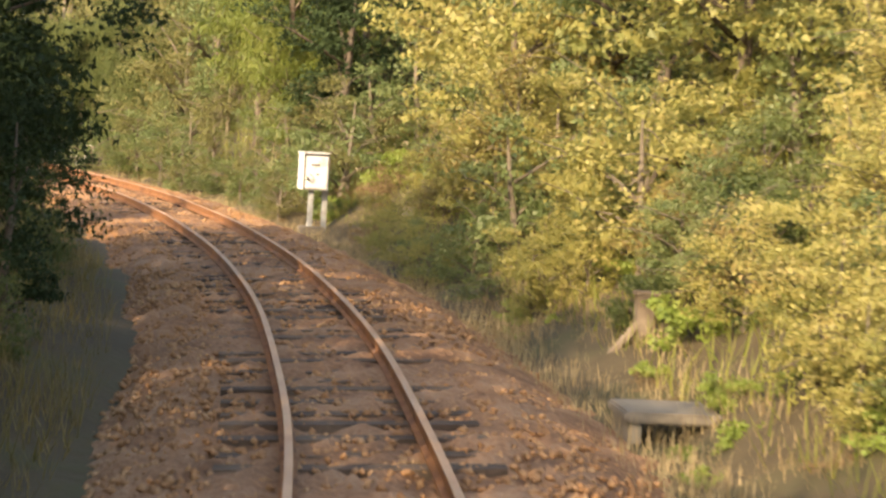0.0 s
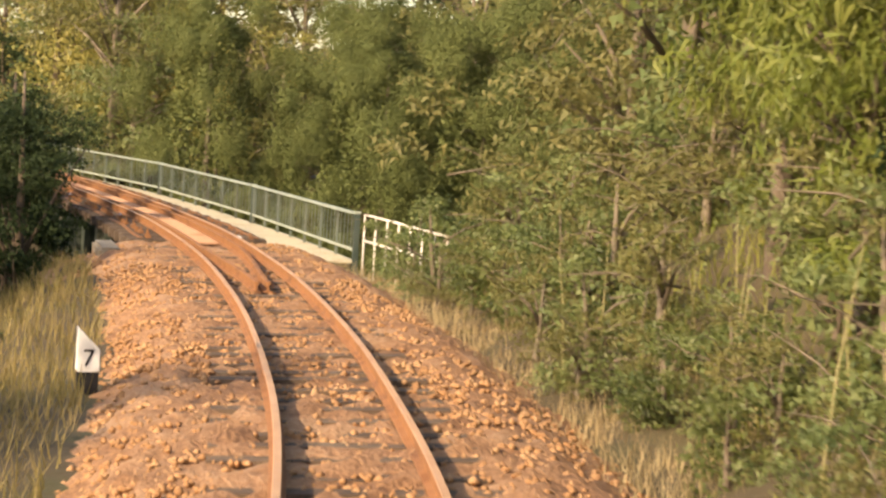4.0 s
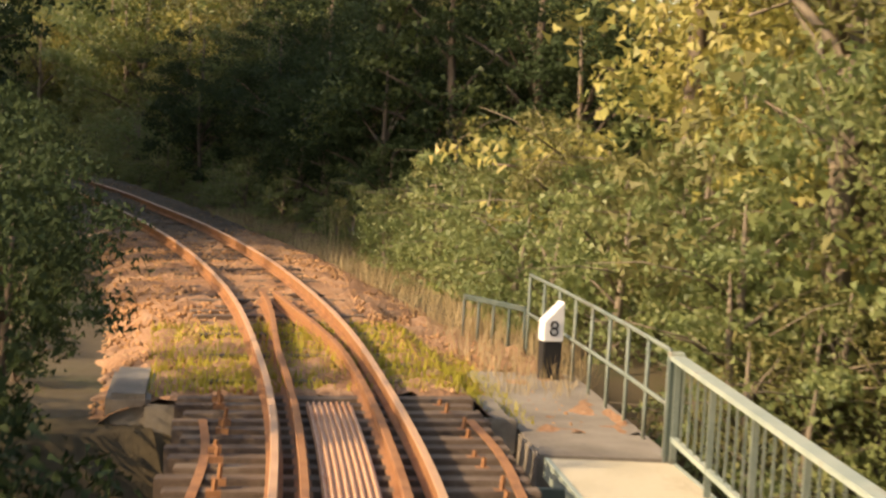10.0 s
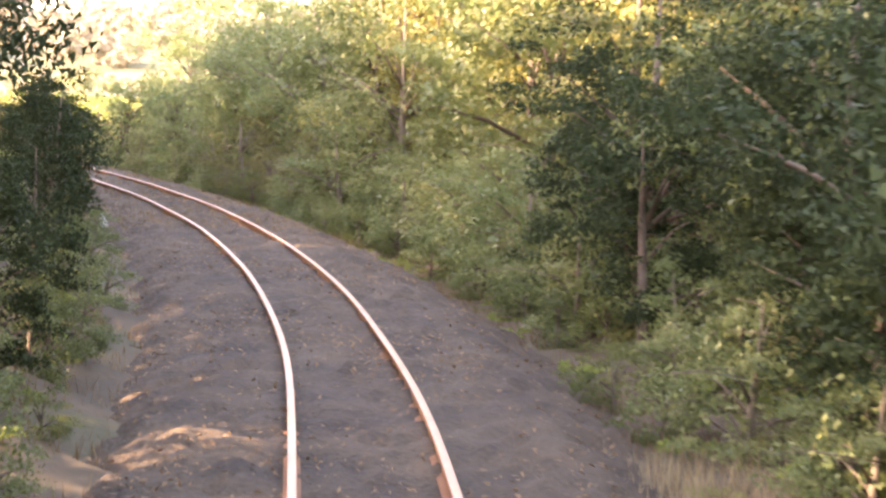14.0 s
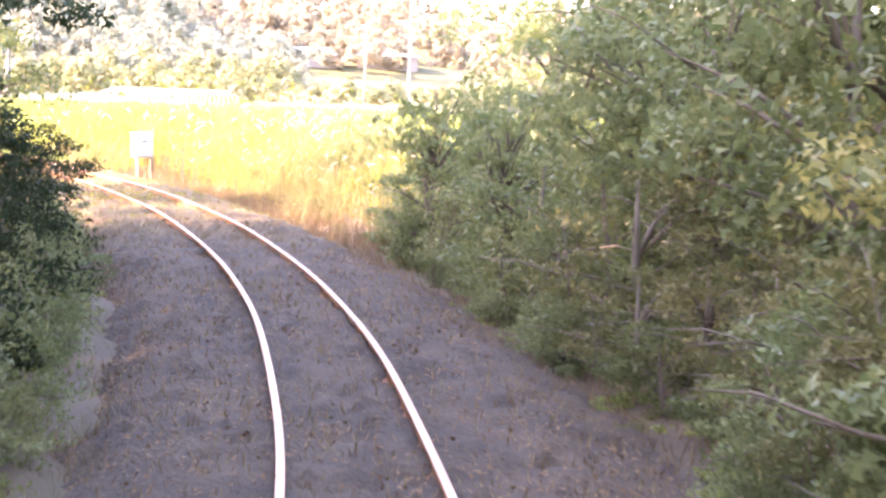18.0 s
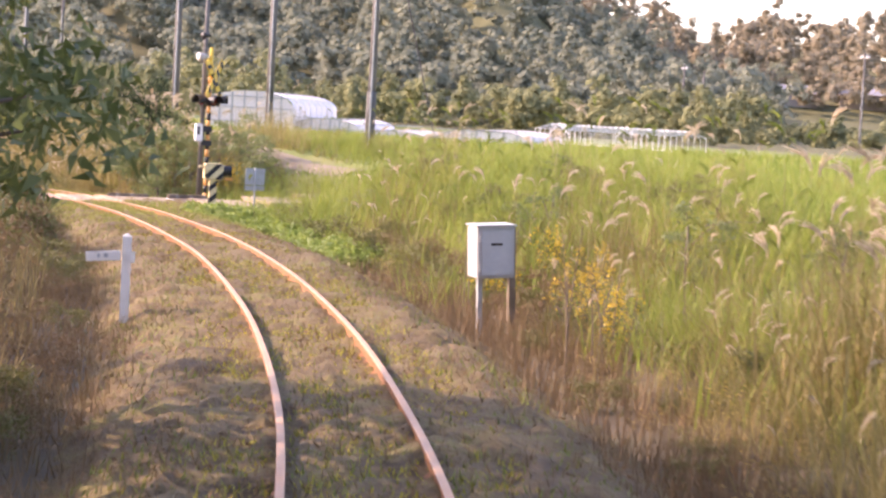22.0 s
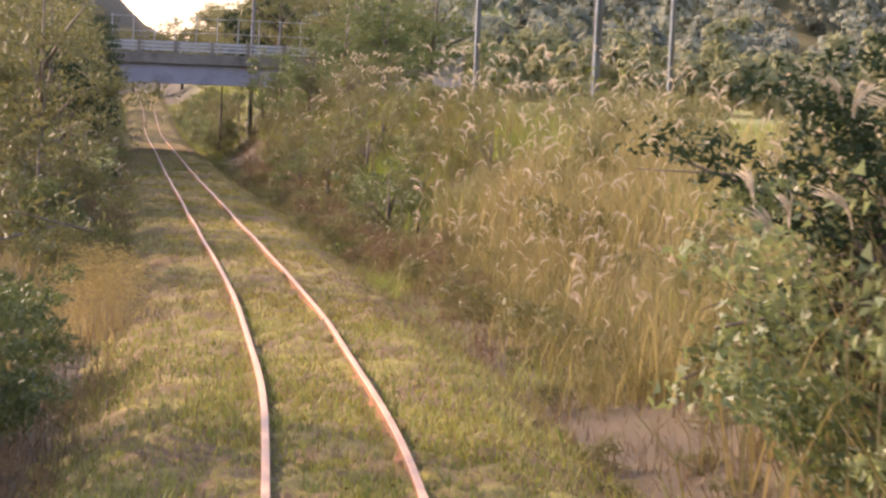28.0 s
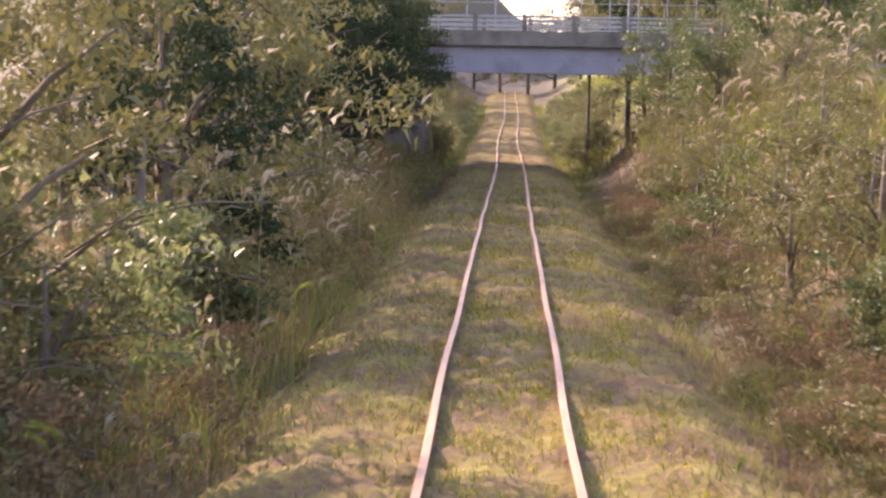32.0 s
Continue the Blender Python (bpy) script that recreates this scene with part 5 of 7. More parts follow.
def stem_geo(rng, low, high, r, centres, limbs, lean=0.15):
    g = Geo()
    x, y = rng.normal(0, lean, 2)
    trunk = [(0, 0, -0.6), (x * 0.3, y * 0.3, low * 0.6 + 0.2), (x, y, (low + high) / 2), (x * 1.4, y * 1.4, high * 0.9)]
    g.tube(trunk, [r * 1.25, r, r * 0.6, r * 0.15], 7)
    for c in centres[:limbs]:
        z = max(low * 0.5, min(c[2] * 0.7, high * 0.7))
        k = z / max(high, 0.1)
        a = Vector((x * k * 1.4, y * k * 1.4, z))
        g.tube([a, a.lerp(Vector(c), 0.55) + Vector((0, 0, 0.12)), Vector(c)], [r * 0.4, r * 0.25, r * 0.08], 5)
    return g


PLANTS, WIDTH = {}, {}


def tree_kind(key, seed, name, label, category, leaf, bark=M_BARK, clumps=60, each=60, wide=2.0, low=0.4, high=5.0, lump=0.55, size=0.16, slim=0.5, droop=0.3, toss=0.7, r=0.1, limbs=14, squash=0.8, taper=0.0, hollow=0.45, twigs=0, fill=0, more=2.1):
    rng = np.random.default_rng(seed)
    small = size < 0.6 and key != "bigleaf"
    if small:
        each, size = int(each * more), size * (0.95 / math.sqrt(more))
    p, e, c = crown_points(rng, clumps, each, wide, low, high, lump, squash, hollow, taper)
    v, f = leaf_quads(rng, p, e, size, slim, droop, toss, small)
    if fill:
        n = fill * 9
        d = ball(rng, n) * np.array([wide * 0.8, wide * 0.8, (high - low) * 0.45]) * rng.uniform(0.3, 1, (n, 1)) ** 0.5
        v2, f2 = leaf_quads(rng, d + np.array([0, 0, (low + high) / 2]), ball(rng, n), size * 1.25, 0.7, droop, 0.5, small)
        v, f = joined([(v, f), (v2, f2)])
    g = stem_geo(rng, low, high, r, c, limbs)
    if twigs:
        bark = M_TWIG
        for k in range(twigs):
            q = Vector(c[k % len(c)])
            d = Vector(ball(rng, 1)[0])
            d.z = abs(d.z) * 0.6
            g.tube([q - d * 0.5, q + d * 0.5 + Vector((0, 0, 0.1)), q + d * rng.uniform(0.9, 1.5)], [0.018, 0.012, 0.004], 4)
    WIDTH[key] = wide + lump * 0.8
    parts = [("trunk", geo_mesh("trunk", g, bark, True)), ("crown", raw_mesh("crown", v, f, leaf))]
    PLANTS[key] = [name, label, category, parts, None]


def plant(key, m):
    """A plant of a kind at a pose: the first is built, the rest copy it."""
    name, label, category, parts, first = PLANTS[key]
    if first is None:
        ob = thing(name, m, label, category, name.replace("_", " ") + "s along the line")
        for pn, me in parts:
            tagged(part(pn, me, None, ob), kind="stuff" if pn in ("leaf_tuft", "stem", "plume", "foliage", "flower_head") else "")
        PLANTS[key][4] = ob
        return ob
    return copy_thing(first, m)


def set_plant(key, s, u, scale=1.0, turn=0.0, sink=0.1, lean=0.0, room=1.75):
    clear = room + WIDTH.get(key, 0.3) * scale
    if abs(u) < clear:
        u = math.copysign(clear, u)
    p = spot(s, u)
    z = float(height(np.array([p.x]), np.array([p.y]))[0])
    return plant(key, Matrix.Translation((p.x, p.y, z - sink)) @ Matrix.Rotation(radians(turn), 4, "Z") @ Matrix.Rotation(radians(lean), 4, "Y") @ Matrix.Scale(scale, 4))


tree_kind("gold_a", 1, "yellow_shrub", "tall shrub with yellow-green autumn leaves on the bank", "shrub", M_LEAF_YELLOW, clumps=75, each=38, wide=1.7, low=0.2, high=4.6, lump=0.5, size=0.17, slim=0.62, limbs=9, fill=40)
tree_kind("gold_b", 2, "yellow_shrub", "tall shrub with yellow-green autumn leaves on the bank", "shrub", M_LEAF_YELLOW, clumps=60, each=36, wide=1.5, low=0.1, high=3.2, lump=0.45, size=0.15, slim=0.6, twigs=10, limbs=8, fill=40)
tree_kind("gold_c", 3, "golden_shrub", "shrub with golden brown autumn leaves", "shrub", M_LEAF_GOLD, clumps=60, each=36, wide=1.5, low=0.3, high=3.8, lump=0.45, size=0.15, slim=0.5, twigs=14, limbs=8, fill=40)
tree_kind("green_a", 4, "green_shrub", "dense fresh green shrub at the track side", "shrub", M_LEAF_GREEN, clumps=55, each=30, wide=1.5, low=0.1, high=3.0, lump=0.45, size=0.17, slim=0.5, limbs=7, fill=40, more=1.7)
tree_kind("green_b", 5, "green_tree", "broad-leaved green tree on the slope", "tree", M_LEAF_GREEN, clumps=80, each=36, wide=2.3, low=0.8, high=6.5, lump=0.6, size=0.2, slim=0.5, r=0.14, limbs=12, fill=40)
tree_kind("dark_a", 6, "evergreen_shrub", "dark glossy evergreen shrub", "shrub", M_LEAF_DARK, clumps=75, each=36, wide=1.5, low=0.3, high=4.4, lump=0.42, size=0.16, slim=0.5, limbs=8, fill=40)
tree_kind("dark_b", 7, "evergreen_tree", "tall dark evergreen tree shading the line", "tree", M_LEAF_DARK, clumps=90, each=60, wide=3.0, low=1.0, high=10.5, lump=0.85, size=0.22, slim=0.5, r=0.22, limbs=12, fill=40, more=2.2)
tree_kind("olive_a", 8, "olive_tree", "tall tree with dull olive leaves", "tree", M_LEAF_OLIVE, clumps=90, each=36, wide=2.6, low=0.4, high=7.5, lump=0.65, size=0.2, slim=0.4, r=0.15, limbs=14, twigs=10, fill=40, more=2.0)
tree_kind("olive_b", 9, "olive_shrub", "twiggy shrub with olive leaves and bare stems", "shrub", M_LEAF_OLIVE, clumps=48, each=28, wide=1.5, low=0.3, high=3.0, lump=0.42, size=0.15, slim=0.38, twigs=14, limbs=8, more=1.7)
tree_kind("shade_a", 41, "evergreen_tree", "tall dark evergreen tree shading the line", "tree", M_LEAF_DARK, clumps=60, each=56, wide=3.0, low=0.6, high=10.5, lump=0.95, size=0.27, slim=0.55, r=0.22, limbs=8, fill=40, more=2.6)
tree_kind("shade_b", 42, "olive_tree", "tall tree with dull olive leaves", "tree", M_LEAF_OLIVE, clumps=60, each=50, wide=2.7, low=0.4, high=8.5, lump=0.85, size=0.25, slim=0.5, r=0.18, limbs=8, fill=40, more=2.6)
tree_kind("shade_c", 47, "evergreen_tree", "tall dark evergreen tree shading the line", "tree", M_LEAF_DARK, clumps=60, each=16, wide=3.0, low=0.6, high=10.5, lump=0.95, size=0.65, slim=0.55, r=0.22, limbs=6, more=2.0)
tree_kind("gold_d", 43, "yellow_tree", "tall tree with sunlit yellow and gold leaves", "tree", M_LEAF_YELLOW, clumps=70, each=54, wide=2.3, low=0.6, high=8.0, lump=0.7, size=0.19, slim=0.55, r=0.15, limbs=10, fill=80)
tree_kind("haze_a", 44, "light_green_tree", "leafy light green tree leaning over the line", "tree", M_LEAF_HAZE, clumps=85, each=32, wide=2.1, low=0.3, high=6.0, lump=0.6, size=0.2, slim=0.5, r=0.12, limbs=12, twigs=8, fill=80)
tree_kind("haze_b", 45, "light_green_shrub", "leafy light green shrub at the wood's edge", "shrub", M_LEAF_HAZE, clumps=55, each=30, wide=1.4, low=0.1, high=3.2, lump=0.45, size=0.17, slim=0.5, limbs=8, twigs=6, fill=40)
tree_kind("dark_c", 46, "slim_evergreen_tree", "slim dark evergreen tree rising from the stream valley", "tree", M_LEAF_DARK, clumps=110, each=70, wide=1.05, low=2.5, high=11.0, lump=0.6, size=0.16, slim=0.5, r=0.16, limbs=10, fill=60)
tree_kind("bamboo", 10, "feathery_tree", "feathery light green tree with hanging sprays", "tree", M_BAMBOO, clumps=130, each=52, wide=1.5, low=0.8, high=6.5, lump=0.42, size=0.24, slim=0.16, droop=1.1, squash=1.3, limbs=20, more=1.4)
tree_kind("brown_a", 12, "brown_weed_bush", "brown seeding weed bush", "weed bush", M_BROWNWEED, bark=M_TWIG, clumps=34, each=24, wide=0.7, low=0.05, high=1.5, lump=0.3, size=0.12, slim=0.3, r=0.02, limbs=5, more=1.2)
tree_kind("brown_b", 13, "brown_weed_bush", "brown and olive weed bush", "weed bush", M_LEAF_OLIVE, bark=M_TWIG, clumps=34, each=24, wide=0.75, low=0.05, high=1.4, lump=0.3, size=0.12, slim=0.35, r=0.02, limbs=5, more=1.2)
tree_kind("kudzu", 14, "broad_leaf_weeds", "low mound of bright broad-leaved weeds", "weeds", M_KUDZU, bark=M_TWIG, clumps=36, each=20, wide=0.95, low=0.0, high=0.75, lump=0.28, size=0.16, slim=0.8, r=0.015, limbs=2, toss=0.45, more=1.5)
tree_kind("bigleaf", 15, "large_leaf_tree", "small airy tree with large drooping leaves", "tree", M_LEAF_HAZE, clumps=40, each=30, wide=1.3, low=1.4, high=5.0, lump=0.5, size=0.2, slim=0.42, droop=0.8, r=0.06, limbs=30, hollow=0.3)


def cedar_kind(key, seed, high, wide):
    """A cypress: boughs of rounded tufts, each tuft a dense cushion of short upturned sprays."""
    rng = np.random.default_rng(seed)
    n, tufts, each = 52, 14, 190
    k = (np.arange(n) + 0.5) / n
    k = np.clip(k + rng.normal(0, 0.02, n), 0.01, 0.985)
    rad = wide * 0.8 * np.sqrt(np.clip(1 - k**2.6, 0.02, 1)) * rng.uniform(0.72, 1.12, n)
    a = np.arange(n) * 2.39996 + rng.normal(0, 0.3, n)
    b = np.c_[np.cos(a) * rad, np.sin(a) * rad, 0.3 + k * (high - 0.6)]
    out = np.c_[np.cos(a), np.sin(a), 0.45 + 0 * a]
    way = ball(rng, n * tufts) * 0.75 + out.repeat(tufts, 0)
    way /= np.linalg.norm(way, axis=1, keepdims=True)
    c = b.repeat(tufts, 0) + way * rng.uniform(0.35, 1.1, (n * tufts, 1)) * rng.uniform(0.75, 1.15, (n, 1)).repeat(tufts, 0)
    e = ball(rng, n * tufts * each)
    size = rng.uniform(0.26, 0.46, (n * tufts, 1)).repeat(each, 0)
    p = c.repeat(each, 0) + e * size * rng.uniform(0.7, 1.05, (len(e), 1)) * np.array([1.0, 1.0, 1.15])
    v, f = leaf_quads(rng, p, e + 0.2 * way.repeat(each, 0), 0.078, 0.45, -1.0, 0.25, True)
    m = 18000
    k = rng.uniform(0.02, 0.95, m)
    a = rng.uniform(0, math.tau, m)
    r = wide * 0.56 * np.sqrt(1 - k**2.6) * rng.uniform(0.35, 1, m) ** 0.5
    v2, f2 = leaf_quads(rng, np.c_[np.cos(a) * r, np.sin(a) * r, 0.2 + k * (high - 0.8)], ball(rng, m), 0.14, 0.6, 0.0, 0.4, True)
    v, f = joined([(v, f), (v2, f2)])
    PLANTS[key] = ["cypress_tree", "tall olive-green cypress with upright tufted foliage", "tree", [("trunk", geo_mesh("trunk", stem_geo(rng, 0.5, high, 0.18, c, 20), M_BARK, True)), ("crown", raw_mesh("crown", v, f, M_CEDAR))], None]


WIDTH.update(cedar_a=3.6, cedar_b=2.9)
cedar_kind("cedar_a", 21, 14.0, 3.4)
cedar_kind("cedar_b", 22, 11.5, 2.7)


def blades(rng, at, high, wide, bend, rows=4):
    """Arching grass blades as narrow strips from the given feet."""
    n = len(at)
    a = rng.uniform(0, math.tau, n)
    way = np.c_[np.cos(a), np.sin(a), 0 * a]
    side = np.c_[-np.sin(a), np.cos(a), 0 * a]
    h, b = high * rng.uniform(0.6, 1.15, (n, 1)), bend * rng.uniform(0.3, 1.3, (n, 1))
    vs = []
    for k in np.linspace(0, 1, rows):
        mid = at + way * b * k * k + np.array([0, 0, 1]) * h * (k - 0.25 * (b / (h + 1e-6)) * k**3)
        w = wide * (1 - 0.9 * k)
        vs += [mid - side * w / 2, mid + side * w / 2]
    v = np.stack(vs, 1)
    q = np.array([(2 * k, 2 * k + 1, 2 * k + 3, 2 * k + 2) for k in range(rows - 1)])
    return v.reshape(-1, 3), (q[None] + 2 * rows * np.arange(n)[:, None, None]).reshape(-1, 4), v[:, -2:].mean(1), way


def plume_tris(rng, tip, way, long, droop, spread, strands, each, length, width):
    """Feathery heads: strands that leave the stem's tip and bend over together in the wind."""
    n = len(tip)
    lean = way * 0.7 + np.array([0.6, 0.35, 0.0])
    lean /= np.linalg.norm(lean, axis=1, keepdims=True) + 1e-9
    t = rng.random((n, strands, each, 1))
    fan = rng.normal(0, 1, (n, strands, 1, 3)) * np.array([1.0, 1.0, 0.5])
    start = rng.uniform(0, 0.4, (n, strands, 1, 1))
    up = np.array([0.0, 0.0, 1.0])
    q = start + (1 - start) * t
    p = tip[:, None, None] + up * long * (q - 0.15 - droop * q * q) + lean[:, None, None] * long * 0.5 * q * q + fan * spread * t
    d = up * long * (1 - 2 * droop * q) + lean[:, None, None] * long * 1.0 * q + fan * spread
    d /= np.linalg.norm(d, axis=-1, keepdims=True) + 1e-9
    p, d = p.reshape(-1, 3), d.reshape(-1, 3)
    side = np.cross(d, rng.normal(size=d.shape))
    side /= np.linalg.norm(side, axis=1, keepdims=True) + 1e-9
    v = np.stack([p - side * width, p + side * width, p + d * length], 1)
    return v.reshape(-1, 3), np.arange(3 * len(p)).reshape(-1, 3)


def pampas_kind(key, seed, high, plumes, leaf=M_GRASS, spread=0.35, count=70, head=M_PLUME, name="pampas_clump", label="clump of tall pampas grass with pale feathery plumes", category="pampas grass", fox=False, slim=False):
    rng = np.random.default_rng(seed)
    foot = np.c_[rng.normal(0, spread, (count, 2)), np.full(count, -0.05)]
    v, f, _, _ = blades(rng, foot, high * 0.8, 0.022, high * 0.6, 4)
    parts = [("leaf_tuft", raw_mesh("leaf_tuft", v, f, leaf))]
    foot = np.c_[rng.normal(0, spread * 0.8, (plumes, 2)), np.zeros(plumes)]
    v, f, tip, way = blades(rng, foot, high, 0.012, high * 0.16, 4)
    parts.append(("stem", raw_mesh("stem", v, f, M_DRY)))
    if fox:
        v, f = plume_tris(rng, tip, way, 0.15, 0.75, 0.004, 6, 9, 0.035, 0.006)
    elif slim:
        v, f = plume_tris(rng, tip, way, 0.26, 0.3, 0.016, 6, 9, 0.07, 0.004)
    else:
        v, f = plume_tris(rng, tip, way, 0.30, 0.38, 0.03, 11, 10, 0.07, 0.005)
    parts.append(("plume", raw_mesh("plume", v, f, head)))
    PLANTS[key] = [name, label, category, parts, None]


pampas_kind("pampas_a", 31, 1.9, 5, leaf=M_TALLGRASS, count=95)
pampas_kind("pampas_b", 32, 1.6, 2, leaf=M_TALLGRASS, count=95)
pampas_kind("pampas_c", 33, 2.1, 9, leaf=M_TALLGRASS, spread=0.5, count=90)
pampas_kind("pampas_d", 36, 2.0, 6, leaf=M_TANGRASS, spread=0.45, count=120, slim=True)
pampas_kind("pampas_e", 37, 1.9, 4, leaf=M_TANGRASS, spread=0.6, count=130, slim=True)
pampas_kind("reed", 34, 1.3, 1, leaf=M_FIELDGRASS, spread=0.5, count=120, head=M_FIELDGRASS, name="tall_grass_clump", label="clump of rank green grass on the bank", category="grass")
pampas_kind("straw", 35, 0.95, 46, leaf=M_STRAWGRASS, spread=0.4, count=90, head=M_STRAWGRASS, name="dry_grass_clump", label="clump of dry golden grass gone to seed", category="dry grass", fox=True)


def goldenrod_kind(key, seed):
    """Upright leafy stems with a drooping yellow flower head each."""
    rng = np.random.default_rng(seed)
    g, lv, fl = Geo(), [], []
    for k in range(9):
        x, y = rng.normal(0, 0.14, 2)
        h = rng.uniform(0.8, 1.25)
        top = Vector((x * 1.8, y * 1.8, h))
        g.tube([(x, y, -0.1), (x * 1.2, y * 1.2, h * 0.5), top], [0.007, 0.006, 0.003], 4)
        t = rng.random((26, 1))
        lv.append(np.array([x, y, 0.05]) + t * np.array([x * 0.8, y * 0.8, h * 0.85]))
        t = rng.random((44, 1))
        fl.append(np.array(top) + np.array([0, 0, -0.3]) * t + rng.normal(0, 1, (44, 3)) * (0.015 + 0.05 * t))
    lv, fl = np.concatenate(lv), np.concatenate(fl)
    v, f = leaf_quads(rng, lv, ball(rng, len(lv)), 0.11, 0.22, 0.3, 0.5)
    parts = [("stem", geo_mesh("stem", g, M_TWIG)), ("foliage", raw_mesh("foliage", v, f, M_LEAF_GREEN))]
    v, f = leaf_quads(rng, fl, ball(rng, len(fl)), 0.035, 0.6, 0.1, 0.6)
    parts.append(("flower_head", raw_mesh("flower_head", v, f, M_FLOWER)))
    PLANTS[key] = ["goldenrod_plant", "goldenrod with yellow flower heads among dry grass", "wild flower", parts, None]


goldenrod_kind("goldenrod", 61)


def grass_patch(name, label, mat, s0, s1, u0, u1, count, high, wide, bend, seed, lift=0.0, edge=0.0, onbed=False, rows=2):
    """Grass or weeds that nobody could count, over a strip beside the line."""
    rng = np.random.default_rng(seed)
    s, u = rng.uniform(s0, s1, count), rng.uniform(u0, u1, count)
    thick = 0.5 + 0.5 * np.sin(s * 0.9 + 2 * np.sin(u * 1.7)) * np.cos(u * 1.3 + s * 0.37)
    lane_ = (np.abs(u - np.interp(s, LANE_S, LANE_U)) < 0.75) & (s > LANE_S[0]) & (s < LANE_S[-1])
    keep = ~lane_ & (rng.random(count) < 0.25 + 0.75 * thick) & (np.abs(np.abs(u) - 0.5335) > 0.07)
    s, u = s[keep], u[keep]
    h = np.interp(s, LS, LH)
    x, y = np.interp(s, LS, LX) + np.cos(h) * u, np.interp(s, LS, LY) + np.sin(h) * u
    if onbed:
        z = np.interp(s, LS, LZ) + bed_top(s, u) - 0.01 + u * np.sin(np.interp(s, LS, LC))
    else:
        z = height(x, y)
    v, f, _, _ = blades(rng, np.c_[x, y, z + lift], high, wide, bend, rows)
    return setting(name, raw_mesh(name, v, f, mat), label, "grass", "stuff")


def drift(label, keys, s0, s1, u0, u1, count, lo, hi, seed):
    """Many like plants that nobody could count, joined by what they are made of."""
    rng = np.random.default_rng(seed)
    sets = {}
    for i in range(count):
        key = keys[int(rng.integers(len(keys)))]
        s, u, k, a = rng.uniform(s0, s1), rng.uniform(u0, u1), rng.uniform(lo, hi), rng.uniform(0, math.tau)
        if LANE_S[0] < s < LANE_S[-1] and abs(u - np.interp(s, LANE_S, LANE_U)) < 1.1:
            continue
        p = spot(s, u)
        p.z = float(height(np.array([p.x]), np.array([p.y]))[0]) - 0.05
        turn = k * np.array([[math.cos(a), -math.sin(a), 0], [math.sin(a), math.cos(a), 0], [0, 0, 1]])
        for pn, me in PLANTS[key][3]:
            if pn == "trunk":
                continue
            co, q = np.empty(3 * len(me.vertices), np.float32), np.empty(len(me.loops), np.int32)
            me.vertices.foreach_get("co", co)
            me.loops.foreach_get("vertex_index", q)
            sets.setdefault((pn, me.materials[0].name), []).append((co.reshape(-1, 3) @ turn.T + np.array(p), q.reshape(len(me.polygons), -1)))
    for (pn, mn), chunks in sets.items():
        v, f = joined(chunks)
        setting("wild_" + pn, raw_mesh("wild_" + pn, v, f, bpy.data.materials[mn]), label, "wild growth", "stuff")

# ---- planting, stretch by stretch ----
pr = random.Random(5)


def hedge(keys, s0, s1, gap, u0, u1, lo, hi, sink=0.15):
    """A loose row of mixed plants along a stretch of the line."""
    own = random.Random(f"{keys} {s0} {s1} {gap} {u0} {u1}")
    s = s0
    while s < s1:
        k = own.random()
        set_plant(own.choice(keys), s + own.uniform(-0.5, 0.5), u0 + (u1 - u0) * k, own.uniform(lo, hi), own.uniform(0, 360), sink)
        s += gap * own.uniform(0.7, 1.3)


# cutting before the bridge: golden bank, then mixed shrubs
hedge(["gold_a", "gold_b", "gold_c", "haze_b"], 24.5, 35.5, 1.4, 3.9, 5.2, 0.75, 1.1)
hedge(["gold_a", "gold_a", "gold_b", "green_b"], 25, 42, 1.4, 5.8, 8.5, 0.9, 1.3)
hedge(["gold_b", "haze_b"], 16, 26, 1.4, 6.0, 8.5, 0.6, 0.8)
hedge(["shade_b", "olive_a", "gold_d", "shade_b"], 24, 62, 3.0, 9, 13, 0.9, 1.2)
set_plant("dark_a", 45.5, 4.6, 1.15, 20)
set_plant("dark_a", 46.5, 5.6, 1.1, 140)
for s, u, k in ((49.5, 4.6, 1.1), (51.0, 5.4, 1.25), (53.5, 5.0, 1.15), (48.5, 6.4, 1.2)):
    set_plant("bamboo", s, u, k, s * 50, 0.2)
hedge(["olive_b", "haze_b", "olive_b", "green_a"], 41, 66, 1.0, 2.9, 4.6, 0.5, 0.9)
hedge(["olive_a", "olive_b", "haze_a", "olive_a"], 52, 68, 1.7, 5.2, 9, 0.8, 1.2)
hedge(["olive_b", "haze_b", "olive_b"], 43, 62, 1.3, 4.6, 7.0, 0.75, 1.05)
hedge(["gold_b", "brown_a", "kudzu", "haze_b"], 25, 37, 1.1, 2.7, 3.6, 0.3, 0.55)
hedge(["brown_b", "brown_a", "olive_b"], 42, 67, 1.0, 2.5, 3.4, 0.35, 0.6)

hedge(["green_a", "gold_b", "haze_b"], 15, 25, 0.9, 4.8, 5.8, 0.55, 0.8)
hedge(["gold_b", "haze_b", "kudzu", "green_a", "gold_c"], 20, 37, 0.6, 3.6, 4.8, 0.4, 0.62)
hedge(["kudzu", "gold_b", "haze_b", "green_a"], 13, 30, 0.45, 3.7, 5.4, 0.4, 0.7)
hedge(["kudzu", "brown_a"], 13, 40, 0.8, 2.9, 3.6, 0.4, 0.6)
